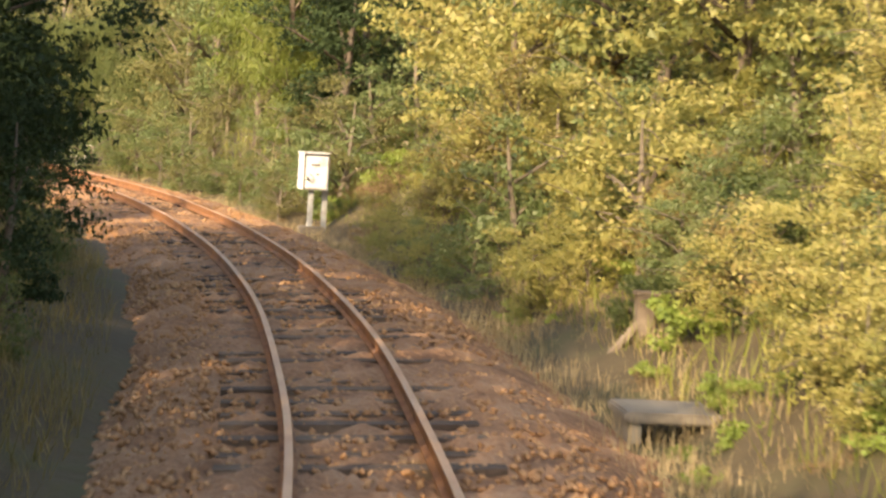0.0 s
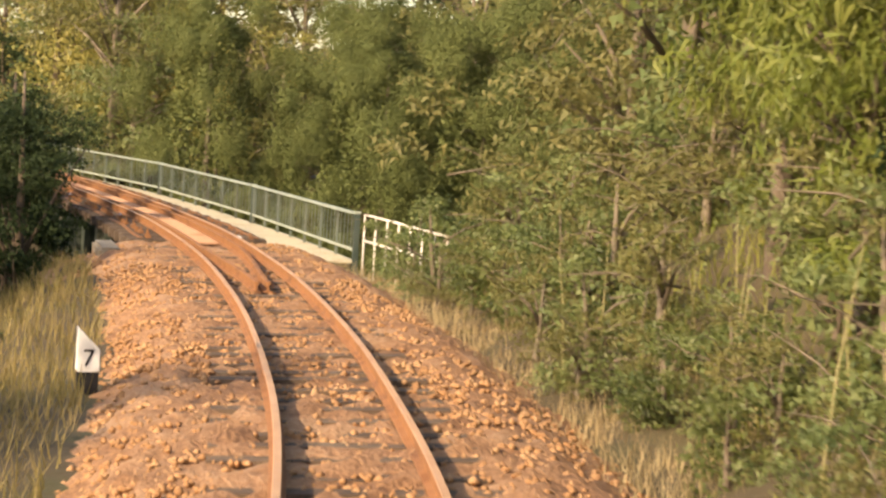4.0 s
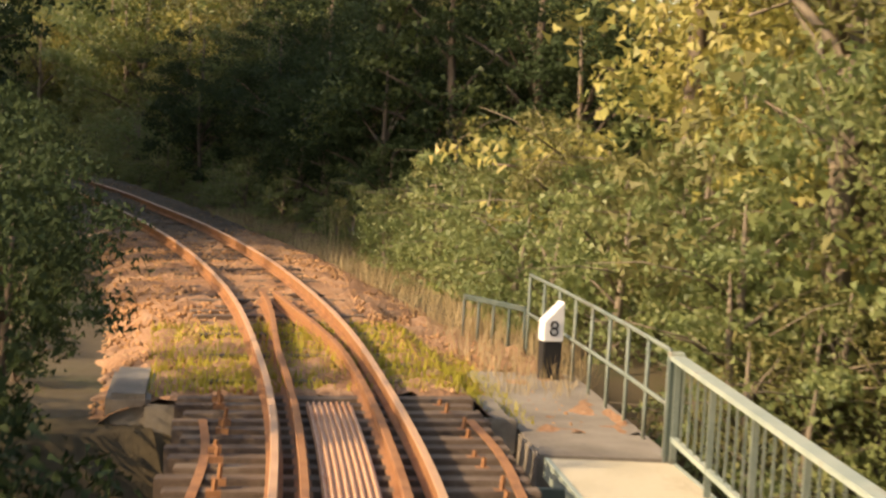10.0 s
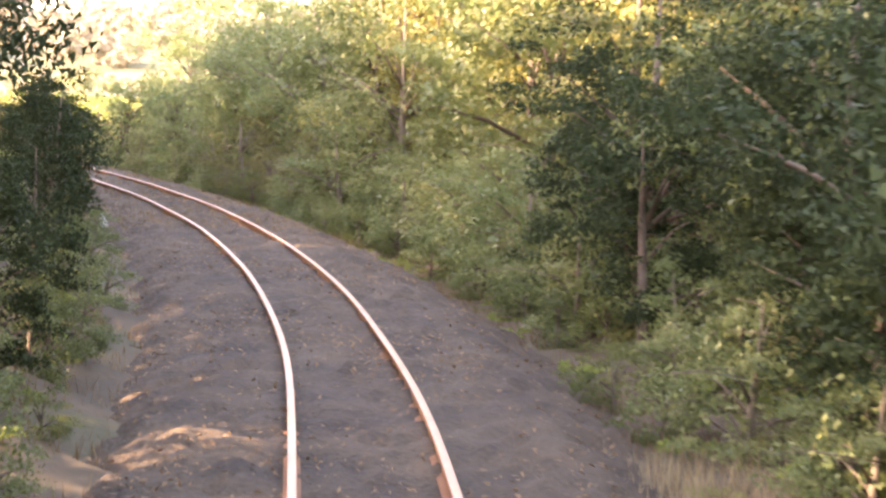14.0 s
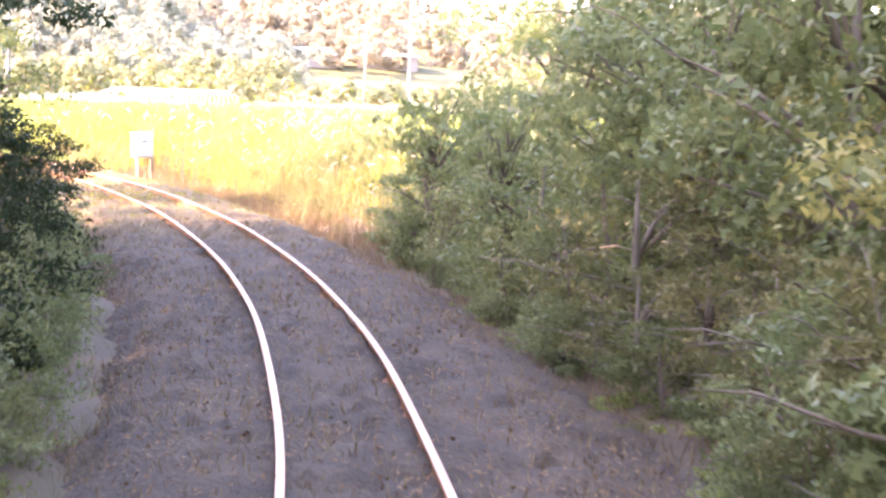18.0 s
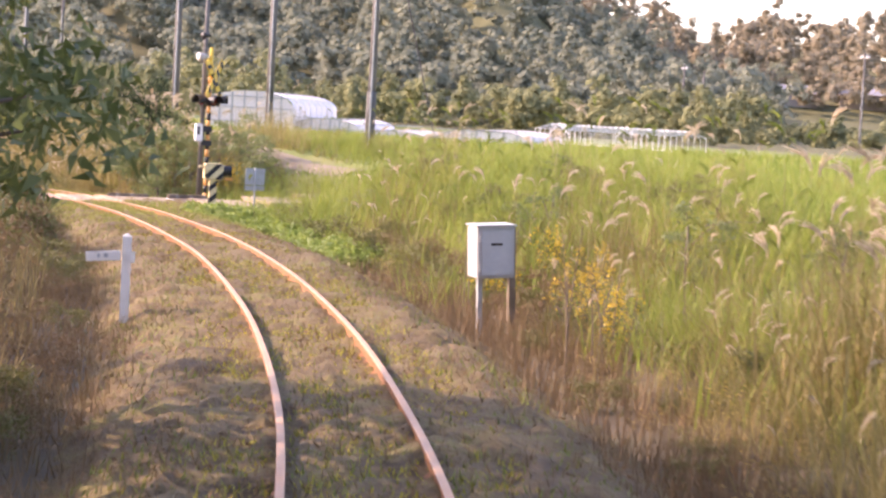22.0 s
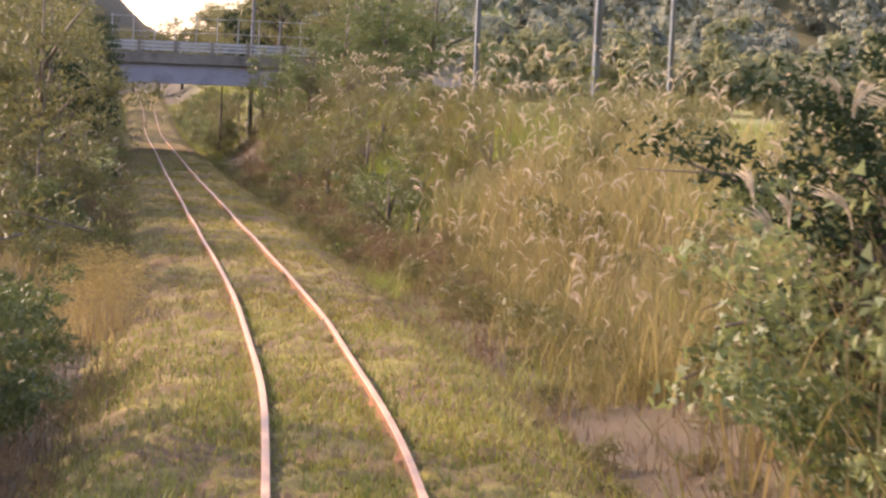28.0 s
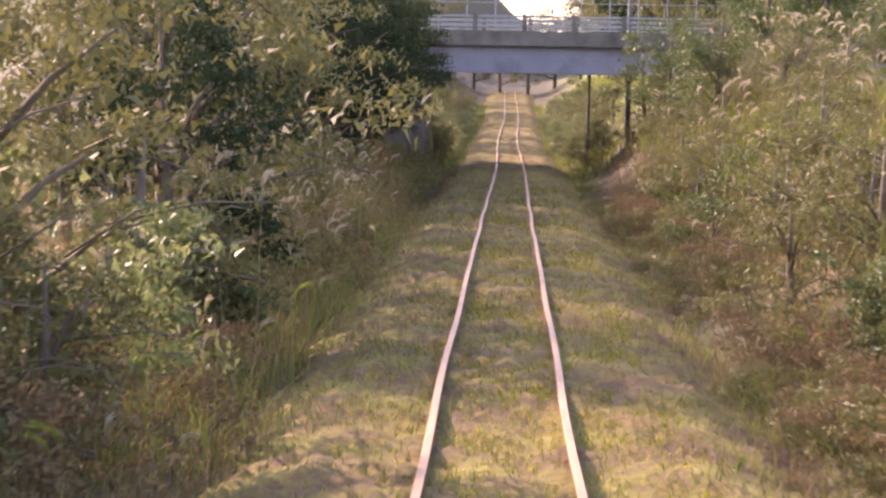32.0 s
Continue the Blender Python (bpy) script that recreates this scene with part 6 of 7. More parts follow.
# leafy growth on the verge past the bridge and at the wood's end
for s, u, k in ((109.0, 3.6, 0.7), (110.6, 3.5, 0.75), (112.4, 3.4, 0.8), (114.2, 3.6, 0.75), (107.5, 4.2, 0.8), (116.2, 3.9, 0.8), (113.2, 4.8, 1.0), (110, 5.2, 1.05), (106, 5.4, 1.0)):
    set_plant("haze_b", s, u, k, s * 23)
for s, u, k in ((108.5, 4.9, 0.9), (111.5, 5.0, 0.95), (115.5, 5.2, 0.95), (118.5, 4.6, 0.9), (104.5, 5.0, 0.85)):
    set_plant("olive_b", s, u, k, s * 29)
hedge(["green_a", "olive_b", "haze_b"], 164, 181, 1.0, 3.0, 3.9, 0.45, 0.65)
hedge(["haze_b", "green_a"], 166, 180, 1.4, 4.8, 6.5, 0.7, 0.95)
# valley: cypresses and mixed trees beyond the handrail
for s, u, k, key in ((66, 9, 0.9, "olive_a"), (72, 9.2, 1.0, "cedar_b"), (77, 10.2, 0.95, "cedar_a"), (82.5, 9.6, 1.0, "cedar_b"), (87.5, 8.9, 0.9, "cedar_a"), (92.5, 10.2, 1.05, "cedar_b"), (97.6, 6.9, 1.0, "cedar_a"),
                     (78, 13, 1.6, "olive_a"), (84, 13, 1.6, "olive_a"), (90, 12.5, 1.5, "olive_a"), (96, 12, 1.3, "olive_a"), (72, 13.5, 1.6, "olive_a"), (101, 11, 1.3, "olive_a")):
    set_plant(key, s, u, k, s * 37, 0.4)
hedge(["shade_b", "shade_b", "shade_a"], 60, 112, 2.5, 17, 24, 1.2, 1.6)
# after the bridge, sunny bank
hedge(["olive_b", "haze_b", "green_a", "haze_b"], 103, 117, 1.3, 4.4, 5.5, 0.8, 1.15)
hedge(["haze_b", "kudzu", "green_a"], 110, 121, 1.2, 3.2, 4.0, 0.45, 0.75)
hedge(["gold_d", "haze_a", "haze_a", "olive_a"], 101, 116, 1.7, 6, 10, 1.0, 1.35)
hedge(["olive_a", "shade_b", "gold_d"], 104, 126, 2.4, 11, 15, 1.2, 1.5)
hedge(["haze_b", "olive_b", "haze_b"], 101, 114, 0.9, 4.6, 6.2, 0.7, 0.95)
hedge(["green_a", "haze_b"], 100, 112, 1.2, 6.0, 8.0, 0.9, 1.2)
# dark wood, growing lighter towards its end
hedge(["dark_a", "dark_b", "green_a"], 122, 142, 1.5, 3.4, 4.4, 0.6, 0.85)
hedge(["dark_b", "green_b", "olive_a"], 121, 144, 1.8, 4.8, 7, 0.7, 0.95)
hedge(["haze_b", "green_a", "haze_b", "olive_b"], 138, 168, 1.3, 3.3, 4.2, 0.65, 1.0)
hedge(["haze_a", "gold_d", "haze_a", "green_b"], 142, 170, 1.7, 4.8, 7.2, 0.75, 1.0)
hedge(["gold_d", "gold_d", "haze_a"], 144, 168, 2.2, 6.5, 9, 0.95, 1.15)
hedge(["shade_b", "gold_d"], 121, 164, 2.6, 9, 13, 0.9, 1.15)
hedge(["bigleaf", "haze_b", "bigleaf", "haze_b"], 168, 181, 1.6, 3.3, 4.6, 0.75, 0.95)
hedge(["kudzu", "brown_b", "green_a"], 122, 180, 1.2, 2.6, 3.2, 0.35, 0.55)
hedge(["haze_a"], 170, 178, 2.5, 5.5, 7, 0.7, 0.85)
hedge(["green_a", "dark_a", "haze_b"], 117, 142, 0.9, 3.8, 6.2, 0.4, 0.65)
hedge(["haze_b", "green_a", "kudzu", "olive_b"], 117, 182, 0.7, 3.0, 4.6, 0.4, 0.7)
hedge(["green_a", "olive_b", "haze_b"], 118, 182, 0.9, 5.0, 8.5, 0.6, 1.0)
hedge(["haze_b", "olive_b"], 118, 182, 1.6, 8.5, 12, 0.9, 1.3)
hedge(["dark_a", "dark_b"], 117, 141, 1.6, 6.0, 9.5, 0.7, 0.95)
hedge(["green_a", "kudzu", "haze_b", "haze_b"], 112, 185, 0.7, -2.5, -3.3, 0.3, 0.5)
hedge(["green_a", "haze_b"], 112, 185, 1.1, -3.6, -5.0, 0.35, 0.5)
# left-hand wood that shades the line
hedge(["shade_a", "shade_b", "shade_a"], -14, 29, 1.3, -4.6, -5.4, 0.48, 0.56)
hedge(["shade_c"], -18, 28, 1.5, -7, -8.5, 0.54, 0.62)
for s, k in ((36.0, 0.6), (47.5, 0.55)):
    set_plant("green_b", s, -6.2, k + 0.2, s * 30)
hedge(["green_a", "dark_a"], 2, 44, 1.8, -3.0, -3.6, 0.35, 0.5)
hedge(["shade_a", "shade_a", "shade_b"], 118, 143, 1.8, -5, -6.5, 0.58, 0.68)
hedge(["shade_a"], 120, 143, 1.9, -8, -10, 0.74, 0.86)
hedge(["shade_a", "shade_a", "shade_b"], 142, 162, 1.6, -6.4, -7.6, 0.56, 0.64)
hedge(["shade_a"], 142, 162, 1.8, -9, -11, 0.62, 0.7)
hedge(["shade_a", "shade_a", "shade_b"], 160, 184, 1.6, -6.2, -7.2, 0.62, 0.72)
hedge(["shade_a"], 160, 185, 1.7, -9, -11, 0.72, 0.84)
hedge(["green_a", "dark_a", "kudzu"], 109, 184, 1.5, -2.9, -3.4, 0.35, 0.55)
hedge(["dark_a", "green_a", "haze_b"], 104, 117, 1.2, -3.0, -4.0, 0.3, 0.42)
# dark trees crowding the inner side of the bridge
for s, u, k in ((77.5, -5.0, 0.7), (82, -4.9, 0.7), (86.5, -4.8, 0.72), (92.0, -4.8, 0.72)):
    set_plant("dark_b", s, u, k, s * 67, room=0.9)
for s, u, k in ((74.5, -2.9, 0.95), (78.5, -2.9, 1.0), (82.5, -2.9, 0.98), (86.5, -2.9, 0.96), (90.5, -2.9, 1.0), (93.6, -2.9, 0.92)):
    set_plant("dark_c", s, u, k, s * 53, room=1.3)
for s, u, k in ((94.5, -3.3, 0.6), (96.5, -2.8, 0.55), (98.0, -2.9, 0.6), (99.6, -2.8, 0.5), (101.4, -2.9, 0.55), (103.4, -2.9, 0.4), (97, -4.6, 0.6), (100.5, -4.6, 0.6), (94, -5.5, 0.8)):
    set_plant("dark_a", s, u, k, s * 41, 0.25, room=1.3)
for s, k in ((73.5, 1.0), (87.5, 1.0)):
    set_plant("dark_b", s, -7.6, k, s * 91)
hedge(["shade_a", "shade_b"], 56, 92, 2.0, -8, -10, 0.62, 0.75)
hedge(["shade_a", "shade_b"], 60, 92, 3.0, -11, -15, 0.75, 0.9)
# open stretch to the crossing
hedge(["brown_a", "brown_b", "brown_a"], 182, 228, 1.2, -2.2, -3.2, 0.75, 1.1)
for s, u, k in ((187.0, -4.6, 0.8), (191.5, -4.8, 0.95), (193.6, -4.8, 1.0), (195.4, -5.0, 0.95), (200, -7, 0.6), (207, -9, 0.6), (217, -9, 0.6)):
    set_plant("green_b", s, u, k, s * 31)
hedge(["brown_a", "brown_b", "straw"], 184, 215, 0.8, 2.5, 3.5, 0.5, 0.8)
hedge(["pampas_b", "reed", "brown_b", "pampas_a", "brown_b"], 182, 216, 0.65, 3.4, 5.5, 0.75, 1.05)
drift("rank green grass and reeds on the field bank", ["reed", "reed", "reed", "pampas_b"], 180, 252, 5, 13, 170, 0.6, 1.0, 81)
hedge(["pampas_e", "pampas_d", "straw", "pampas_e", "brown_b"], 187, 199, 0.5, 3.3, 4.6, 0.65, 0.9)
hedge(["kudzu", "haze_b", "kudzu", "green_a"], 182, 192, 0.45, 4.4, 6.4, 0.5, 0.65)
hedge(["pampas_d"], 205, 214, 3.0, 3.6, 5.0, 0.7, 0.95)
hedge(["goldenrod"], 200, 207, 1.0, 3.3, 4.6, 0.8, 1.1)
hedge(["reed"], 203, 224, 0.4, 4.2, 9.0, 1.0, 1.45)
hedge(["brown_a", "brown_b", "reed"], 204, 222, 0.9, 3.0, 4.0, 0.9, 1.3)
hedge(["reed", "reed", "brown_b"], 208, 224, 0.7, 4.8, 7.5, 0.9, 1.2)
hedge(["pampas_c"], 204, 222, 3.2, 4.4, 6.5, 0.9, 1.1)
hedge(["green_a", "olive_b", "haze_b"], 199, 222, 2.0, 4.4, 7.5, 0.3, 0.48)
hedge(["pampas_c"], 193.5, 196.0, 0.5, 4.7, 5.7, 0.95, 1.15)
hedge(["reed", "pampas_e", "reed"], 190, 203, 0.5, 4.6, 7.0, 0.9, 1.2)
hedge(["goldenrod"], 233.5, 238, 0.5, 4.2, 5.5, 0.8, 1.1)
hedge(["haze_b", "brown_b", "goldenrod"], 233, 238.5, 0.5, 5.2, 6.6, 0.55, 0.8)
for n in range(66):
    k = pr.uniform(0.7, 1.15)
    set_plant("kudzu", 212.5 + 13.5 * pr.random(), 2.1 + 1.3 * pr.random(), k, 137 * n, room=1.5 - 0.77 * k)
hedge(["reed"], 206, 226, 0.9, 4.4, 6.2, 0.7, 1.0)
drift("brown and olive weeds gone to seed beside the line", ["brown_a", "brown_b"], 184, 228, -5.0, -3.4, 44, 0.9, 1.2, 83)
drift("brown and olive weeds gone to seed beside the line", ["brown_a", "brown_b", "brown_b"], 257, 330, -4.6, -2.6, 66, 0.6, 0.95, 84)
# beyond the crossing
hedge(["green_a", "kudzu", "haze_b", "olive_b"], 234.5, 239, 0.7, 2.9, 3.6, 0.4, 0.62)
for s, u, k, key in ((236.2, 4.0, 0.62, "bigleaf"), (238.0, 4.1, 0.6, "bigleaf"), (237.0, 3.9, 1.1, "green_a"), (235.4, 3.9, 0.9, "green_a"), (238.8, 4.0, 1.1, "haze_b"), (239.6, 4.1, 0.72, "dark_a"), (240.6, 4.4, 1.1, "green_a"), (234.6, 4.2, 0.6, "haze_b"), (240.2, 4.0, 0.9, "olive_b")):
    set_plant(key, s, u, k, s * 47)
for s, u in ((235.2, 3.9), (236.4, 3.6), (237.6, 3.7), (238.8, 3.6)):
    set_plant("pampas_c", s, u + 0.6, 1.4, s * 61)
# weeds that half hide the inner crossing machine
for s, u, k in ((219.5, -2.5, 1.1), (221.0, -2.3, 1.05), (222.2, -2.55, 1.15), (223.4, -2.35, 1.0), (224.5, -2.5, 1.1), (225.6, -2.4, 1.0), (226.6, -2.5, 1.05), (227.5, -2.6, 0.9)):
    set_plant("brown_a" if int(s) % 2 else "brown_b", s, u, k, s * 83, room=1.4)
hedge(["brown_b", "brown_a"], 213, 228.6, 0.45, -2.6, -3.3, 1.15, 1.5)
hedge(["brown_b", "brown_a"], 227, 231.4, 0.5, -2.3, -3.0, 0.85, 1.1)
for s, u, k in ((231.7, -2.9, 0.62), (231.9, -2.4, 0.5), (232.9, -2.3, 0.6), (231.2, -3.3, 0.7), (230.9, -2.8, 0.45)):
    set_plant("brown_b", s, u, k, s * 71, room=1.4)
set_plant("dark_a", 239.4, -3.6, 0.62, 30)
set_plant("green_a", 240.8, -3.4, 0.85, 80)
hedge(["pampas_c"], 235, 242, 1.4, 4.6, 5.4, 1.0, 1.2)
hedge(["pampas_d", "pampas_a", "pampas_d", "brown_b", "brown_b"], 241, 262, 0.45, 3.4, 5.6, 0.85, 1.15)
hedge(["pampas_b", "brown_b", "pampas_e", "brown_b"], 240, 262, 0.5, 2.9, 5.0, 0.5, 0.8)
hedge(["reed", "pampas_b", "brown_b"], 262, 300, 0.9, 3.2, 5.6, 0.75, 1.05)
hedge(["pampas_a", "pampas_e", "pampas_d"], 243, 262, 0.8, 3.4, 5.0, 0.75, 1.0)
hedge(["olive_b", "green_a", "brown_b", "pampas_b"], 264, 302, 0.8, 3.3, 5.5, 0.65, 0.9)
drift("bank of pampas grass and green scrub above the line", ["pampas_d", "pampas_e", "pampas_d", "brown_b"], 238, 264, 4.5, 9, 90, 0.8, 1.1, 82)
drift("bank of long grass and green scrub above the line", ["pampas_b", "brown_b", "reed", "reed", "pampas_c"], 262, 326, 4.5, 9, 170, 0.85, 1.15, 86)
hedge(["green_a", "olive_b"], 292, 325, 2.2, 5, 8, 0.7, 1.0)
hedge(["brown_a", "brown_b", "reed"], 238, 330, 1.9, 2.1, 2.8, 0.5, 0.8)
hedge(["brown_a", "brown_b", "green_a"], 233, 249, 1.1, -2.2, -3.2, 0.55, 0.85)
hedge(["straw"], 250, 259, 0.4, -2.1, -3.3, 0.9, 1.3)
hedge(["straw"], 250.5, 257, 0.35, -2.1, -2.6, 1.15, 1.45)
hedge(["olive_b", "brown_b", "green_a", "olive_b"], 262, 285, 1.7, -3.4, -4.4, 0.8, 1.05)
hedge(["olive_b", "brown_b", "pampas_c"], 262, 300, 1.6, -3.0, -4.2, 0.7, 0.95)
hedge(["olive_b", "green_a", "olive_a"], 262, 332, 3.0, -6, -8, 0.6, 0.8)
hedge(["dark_b"], 294, 334, 2.2, -5.0, -8.0, 0.8, 1.0)
for s, u, k in ((242.5, -4.2, 0.65), (269.5, -4.0, 0.7), (278.5, -4.1, 0.7), (287, -4.2, 0.7)):
    set_plant("olive_a", s, u, k, s * 19)
for s, u, k in ((267, -5.6, 0.6), (283, -5.2, 0.85), (290, -5.4, 0.8)):
    set_plant("shade_b", s, u, k, s * 11)
for s, u, k in ((246, -7.5, 0.55), (252, -8.5, 0.62), (258, -8.0, 0.6)):
    set_plant("olive_a", s, u, k, s * 17)
for s, u, k, key in ((268.6, -3.0, 0.8, "olive_b"), (275.0, -3.5, 1.15, "olive_b"), (276.8, -3.6, 0.85, "dark_a"), (263.6, -3.1, 0.85, "olive_b"), (270.4, -3.4, 1.0, "haze_b")):
    set_plant(key, s, u, k, s * 13)
hedge(["dark_b"], 306, 333, 1.7, -4.4, -5.4, 0.85, 1.0)
hedge(["green_a", "green_b", "olive_b"], 300, 334, 1.6, 4.5, 8, 0.6, 0.9)
hedge(["olive_a", "green_b"], 318, 334, 2.5, 9, 14, 0.8, 1.0)
hedge(["green_a", "haze_b", "olive_b"], 338, 400, 1.4, 2.4, 3.2, 0.6, 0.9)
hedge(["green_a", "haze_b", "olive_b"], 338, 400, 1.4, -2.4, -3.2, 0.6, 0.9)
hedge(["olive_b", "green_a"], 342, 420, 3.0, 3.6, 5.5, 0.7, 1.0)
hedge(["olive_b", "green_a"], 342, 420, 3.0, -3.6, -5.5, 0.7, 1.0)
hedge(["shade_b", "shade_c"], 345, 450, 5.0, 7, 13, 0.9, 1.2)
hedge(["shade_c", "shade_b"], 345, 450, 5.0, -7, -13, 0.9, 1.2)
hedge(["pampas_c", "pampas_d", "reed"], 274, 304, 0.9, -2.7, -3.7, 0.85, 1.15)
hedge(["straw", "pampas_b", "reed"], 262, 300, 1.0, -2.2, -3.0, 0.8, 1.1)
drift("low brown weeds at the foot of the bank", ["brown_a", "brown_b"], 246, 310, 2.5, 3.4, 70, 0.45, 0.75, 85)
drift("low tangled weeds on the earth at the foot of the bank", ["brown_a", "brown_b", "reed", "pampas_b"], 258, 276, 2.3, 3.6, 60, 0.35, 0.6, 87)
drift("low weeds on the earth behind the relay cabinet", ["brown_b", "brown_a", "kudzu", "pampas_b"], 37.5, 44, 3.3, 5.5, 34, 0.4, 0.65, 88)

# woods that close the view along the line
for k in range(12):
    set_plant("shade_b" if k % 3 else "olive_a", 474 + 3 * (k % 3), -16 + 3 * k, 1.0 + 0.05 * (k % 4), 70 * k, room=-9)

# ---- grass and weeds nobody could count ----
grass_patch("verge_grass", "dry grass along the foot of the bank", M_DRY, 14, 68, 2.0, 3.8, 20000, 0.3, 0.016, 0.16, 51)
grass_patch("verge_grass", "dry grass along the shaded verge", M_TALLGRASS, 6, 68, -3.8, -2.2, 14000, 0.32, 0.016, 0.16, 52)
grass_patch("bank_grass", "long grass on the cutting bank", M_GRASS, 12, 68, 3.3, 9, 16000, 0.55, 0.02, 0.3, 74)
grass_patch("moss_tufts", "yellow-green tufts at the bridge end", M_MOSS, 101.3, 106.5, -1.6, 2.0, 11000, 0.13, 0.016, 0.07, 53, onbed=True)
grass_patch("verge_grass", "pale dry grass beyond the bridge", M_DRY, 103, 130, 2.0, 3.6, 8000, 0.4, 0.012, 0.15, 54)
grass_patch("verge_grass", "sparse weeds along the shaded wood edge", M_BROWNWEED, 114, 182, 1.8, 3.4, 15000, 0.22, 0.016, 0.15, 62)
grass_patch("verge_grass", "weeds along the shaded wood edge", M_BROWNWEED, 112, 184, -3.4, -1.9, 13000, 0.25, 0.016, 0.15, 63)
grass_patch("track_weeds", "low brown weeds between and beside the rails", M_BROWNWEED, 150, 262, -2.5, 2.5, 56000, 0.12, 0.014, 0.09, 55, onbed=True)
grass_patch("track_grass", "short yellow-green grass along the rails", M_GRASS, 184, 330, -2.1, 2.1, 46000, 0.09, 0.018, 0.07, 56, onbed=True)
grass_patch("track_grass", "low dry grass along the rails", M_TALLGRASS, 236, 320, -2.6, 2.6, 24000, 0.16, 0.014, 0.1, 64, onbed=True)
grass_patch("dry_weeds", "thick dry weeds at the foot of the field bank", M_BROWNWEED, 180, 211, 1.9, 3.6, 9000, 0.5, 0.016, 0.2, 57)
grass_patch("dry_weeds", "thick dry weeds at the foot of the bank", M_BROWNWEED, 236, 335, 1.9, 3.6, 18000, 0.26, 0.016, 0.2, 69)
grass_patch("dry_weeds", "thick dry weeds along the far side", M_BROWNWEED, 180, 335, -3.8, -1.9, 34000, 0.4, 0.016, 0.2, 58)
grass_patch("dry_weeds", "mixed tall weeds behind the verge", M_TALLGRASS, 180, 335, -9, -3, 34000, 0.8, 0.026, 0.4, 65)
grass_patch("dry_weeds", "mixed tall weeds on the bank", M_BROWNWEED, 234, 335, 3.4, 9, 26000, 0.6, 0.022, 0.4, 66)
grass_patch("bank_grass", "long green grass on the field bank", M_FIELDGRASS, 178, 250, 4.0, 14, 36000, 0.6, 0.024, 0.35, 59)
grass_patch("bank_grass", "rough grass beside the line past the road bridge", M_GRASS, 330, 440, 2.0, 12, 16000, 0.6, 0.05, 0.3, 97)
grass_patch("bank_grass", "rough grass beside the line past the road bridge", M_GRASS, 330, 440, -12, -2.0, 16000, 0.6, 0.05, 0.3, 98)
grass_patch("field_grass", "bright green field grass", M_FIELDGRASS, 225, 300, 8, 45, 34000, 0.3, 0.05, 0.15, 60)
grass_patch("field_grass", "bright green field grass", M_FIELDGRASS, 185, 260, 14, 60, 34000, 0.5, 0.06, 0.25, 61)


for u0, u1, n_, seed_ in ((-0.46, 0.46, 30000, 93), (0.6, 1.55, 26000, 94), (-1.3, -0.6, 12000, 95)):
    grass_patch("moss_tufts", "yellow-green moss and short grass along the rails", M_MOSS, 236, 320, u0, u1, n_, 0.05, 0.02, 0.05, seed_, onbed=True)
grass_patch("moss_tufts", "yellow moss patches between the rails", M_MOSS, 190, 228, -1.1, 1.2, 22000, 0.05, 0.02, 0.05, 96, onbed=True)
grass_patch("crossing_grass", "green-yellow grass in front of the crossing slabs", M_GRASS, 219, 228.4, -3.2, 3.4, 16000, 0.13, 0.02, 0.09, 67, onbed=True)
grass_patch("crossing_grass", "green-yellow grass beyond the crossing slabs", M_GRASS, 231.8, 250, -2.6, 2.9, 22000, 0.13, 0.02, 0.09, 68, onbed=True)


hedge(["kudzu"], 222, 226, 0.7, 3.4, 4.6, 0.5, 0.7)
grass_patch("crossing_grass", "green grass round the crossing machine", M_FIELDGRASS, 219, 228.3, 3.0, 8.0, 9000, 0.3, 0.02, 0.15, 70)


def litter(name, label, s0, s1, u0, u1, count, seed):
    """Fallen leaves and dead grass lying on the bed."""
    rng = np.random.default_rng(seed)
    s, u = rng.uniform(s0, s1, count), rng.uniform(u0, u1, count)
    keep = np.sin(s * 0.8 + 1.5 * np.sin(u * 2)) + rng.normal(0, 0.8, count) > -0.2
    s, u = s[keep], u[keep]
    h = np.interp(s, LS, LH)
    p = np.c_[np.interp(s, LS, LX) + np.cos(h) * u, np.interp(s, LS, LY) + np.sin(h) * u, np.interp(s, LS, LZ) + bed_top(s, u) + 0.03 + u * np.sin(np.interp(s, LS, LC))]
    v, f = leaf_quads(rng, p, np.tile([0.0, 0.0, 1.0], (len(p), 1)), 0.06, 0.5, 0.0, 0.35, True)
    return setting(name, raw_mesh(name, v, f, M_LITTER), label, "leaf litter", "stuff")


litter("leaf_litter", "fallen brown leaves over the dark track bed", 112, 186, -2.6, 2.6, 26000, 91)
litter("leaf_litter", "dead leaves among the weeds of the track", 186, 250, -2.3, 2.3, 9000, 92)


def far_wood(name, label, mat, count, r0, r1, a0, a1, size, tall, seed, wide=2.6, each=46):
    """Distant woods: crowns heaped up of leaf tufts, pointed or round."""
    rng = np.random.default_rng(seed)
    chunks = []
    r, a = rng.uniform(r0, r1, count), np.radians(rng.uniform(a0, a1, count))
    x, y = -120 - r * np.sin(a), 134 + r * np.cos(a)
    off = np.abs(near_line(x, y)[1]) > 15
    x, y = x[off], y[off]
    z = height(x, y)
    for i in range(len(x)):
        th, wd = tall * rng.uniform(0.6, 1.25), wide * rng.uniform(0.6, 1.3)
        conic = rng.random() < 0.45
        p, e, _ = crown_points(rng, 32, each, wd * (0.65 if conic else 0.95), 0.0, th, wd * 0.24, 1.2 if conic else 0.8, 0.5, 0.75 if conic else 0.1)
        chunks.append(leaf_quads(rng, p + np.array([x[i], y[i], z[i]]), e + np.array([0, 0, 0.3]), size, 0.75, 0.1, 0.3, True))
    v, f = joined(chunks)
    return setting(name, raw_mesh(name, v, f, mat), label, "woods", "stuff")


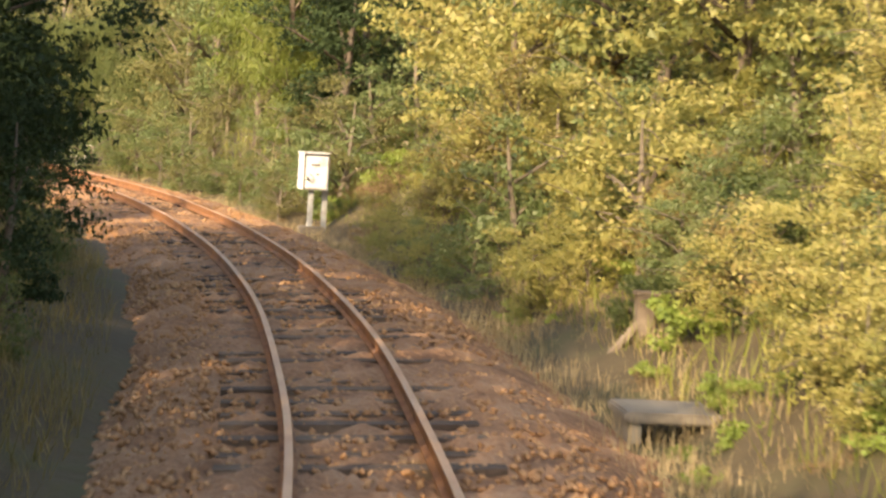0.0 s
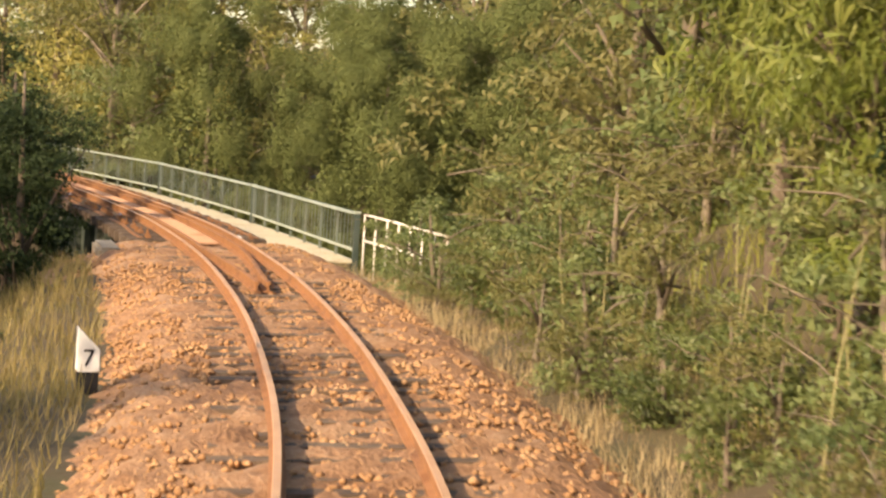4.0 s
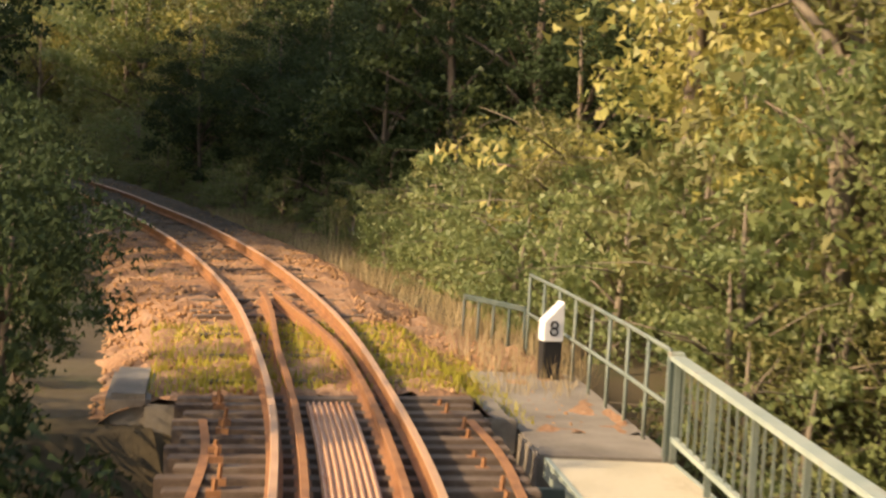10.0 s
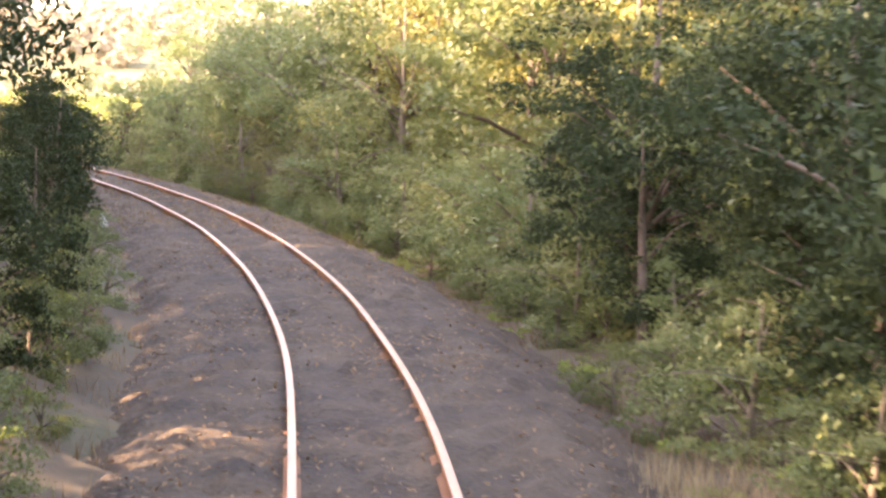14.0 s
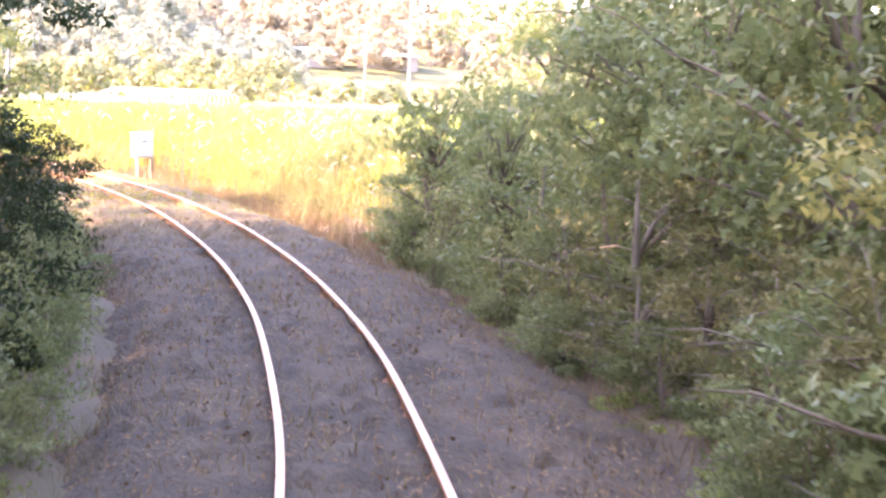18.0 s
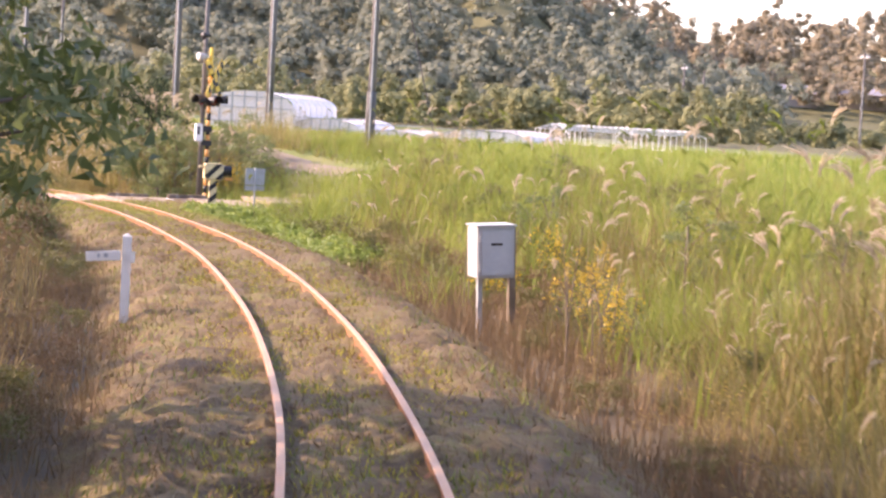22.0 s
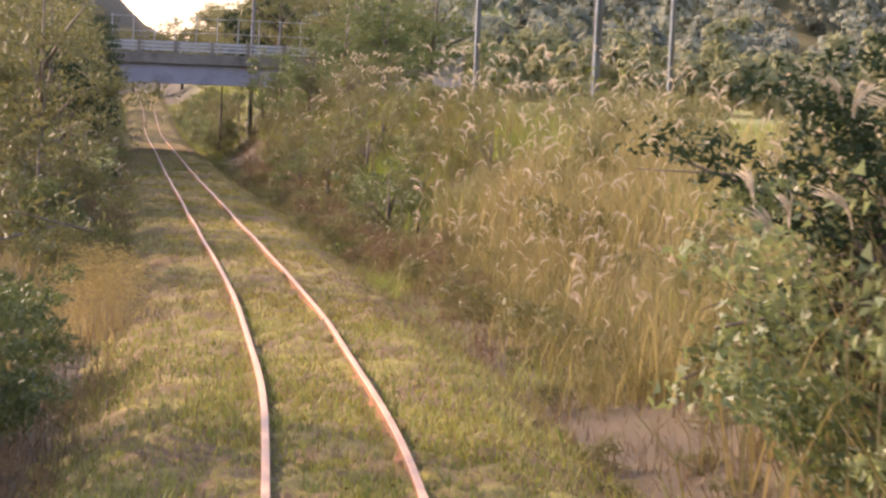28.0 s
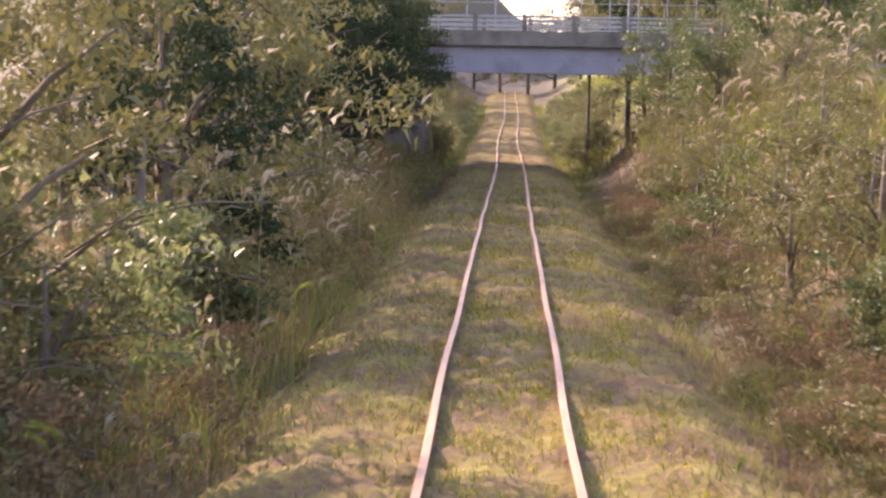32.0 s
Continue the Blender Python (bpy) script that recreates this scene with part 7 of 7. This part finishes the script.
far_wood("hill_woods", "wooded hillside beyond the fields with haze in its leaf colour", M_FARWOOD_HAZED, 900, 215, 385, 66, 110, 0.75, 9.5, 71, 4.2, 16)
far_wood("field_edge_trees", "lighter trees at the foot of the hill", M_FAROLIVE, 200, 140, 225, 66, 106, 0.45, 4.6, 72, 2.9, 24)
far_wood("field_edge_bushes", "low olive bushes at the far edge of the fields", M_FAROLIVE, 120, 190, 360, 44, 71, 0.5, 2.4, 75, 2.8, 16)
far_wood("far_hill_woods", "far autumn woods on the horizon, leaf colour paled for haze", M_FARTAN_HAZED, 460, 400, 640, 42, 76, 1.0, 11.5, 73, 4.8, 22)


# ---- small things ----
def stalks(s, u, label, count, high, r, mat, seed, name="dead_stalks", category="stalks"):
    """A loose stand of thin upright stems."""
    rng = random.Random(seed)
    ob = thing(name, on_line(s, u), label, category)
    base = ground_at(s, u) - line(s, LZ)
    for k in range(count):
        x, y, h = rng.gauss(0, 0.35), rng.gauss(0, 0.4), high * rng.uniform(0.6, 1.1)
        dx, dy = rng.gauss(0, 0.12), rng.gauss(0, 0.12)
        part("stalk", Geo().tube([(x, y, base - 0.2), (x + dx * 0.4, y + dy * 0.4, base + h * 0.5), (x + dx, y + dy, base + h)], [r, r * 0.8, r * 0.4], 5), mat, ob)


# two cut logs lying at the road's edge
for s, u, turn, long, r in ((232.2, -2.1, 8, 0.70, 0.05), (232.45, -2.25, -6, 0.60, 0.045)):
    log = thing("log", on_line(s, u, ground_at(s, u) - line(s, LZ) + r, turn=turn), "short weathered brown log lying beside the crossing road", "log", "logs beside the crossing")
    part("trunk", Geo().tube([(-long / 2, 0, 0), (-long * 0.2, 0.012, 0.004), (long * 0.25, -0.008, 0), (long / 2, 0.01, 0)], [r * 0.96, r, r * 0.97, r * 0.88], 12), M_OLDWOOD, log, smooth=True)
    for x in (-long / 2 - 0.002, long / 2 + 0.002):
        part("cut_end", Geo().tube([(x - 0.004, 0, 0), (x + 0.004, 0, 0)], r * 0.8, 12), M_CANE, log, "pale sawn end")

stalks(120.9, 2.9, "bare pale dead stalks standing beside the track", 7, 0.95, 0.008, M_CANE, 3)
stalks(118.6, 3.3, "bare pale dead stalks standing beside the track", 6, 0.85, 0.007, M_CANE, 4)
for s, u, k in ((46.5, 3.6, 5), (49.0, 3.4, 7), (51.5, 3.7, 8), (54.0, 3.6, 9)):
    stalks(s, u, "slender bamboo canes rising from the bank", 4, 1.9, 0.009, M_CANE, k, "bamboo_canes", "bamboo")
stalks(199.5, 3.5, "dark dead weed stems leaning among dry grass", 9, 1.5, 0.012, M_OLDWOOD, 11)
stalks(206.0, 3.6, "dark dead weed stems leaning among dry grass", 8, 1.3, 0.012, M_OLDWOOD, 12)
for i, (s, u) in enumerate(((81.0, 0.85), (76.1, -0.76), (76.2, -0.37), (70.4, 0.85), (83.5, -0.8))):
    rng_ = random.Random(40 + i)
    scrap = thing("paper_scrap", on_line(s, u, -0.15, turn=rng_.uniform(0, 180)), "crumpled white scrap of litter on the bridge sleepers", "litter", "scraps on the bridge")
    ring = [(0.09 * math.cos(a) * rng_.uniform(0.6, 1.2), 0.06 * math.sin(a) * rng_.uniform(0.6, 1.2), rng_.uniform(0.0, 0.03)) for a in np.linspace(0, math.tau, 9)[:-1]]
    part("sheet", Geo().add(ring + [(0, 0, 0.07), (0, 0, 0.0)], [(k, (k + 1) % 8, 8) for k in range(8)] + [((k + 1) % 8, k, 9) for k in range(8)]), M_WHITE, scrap)
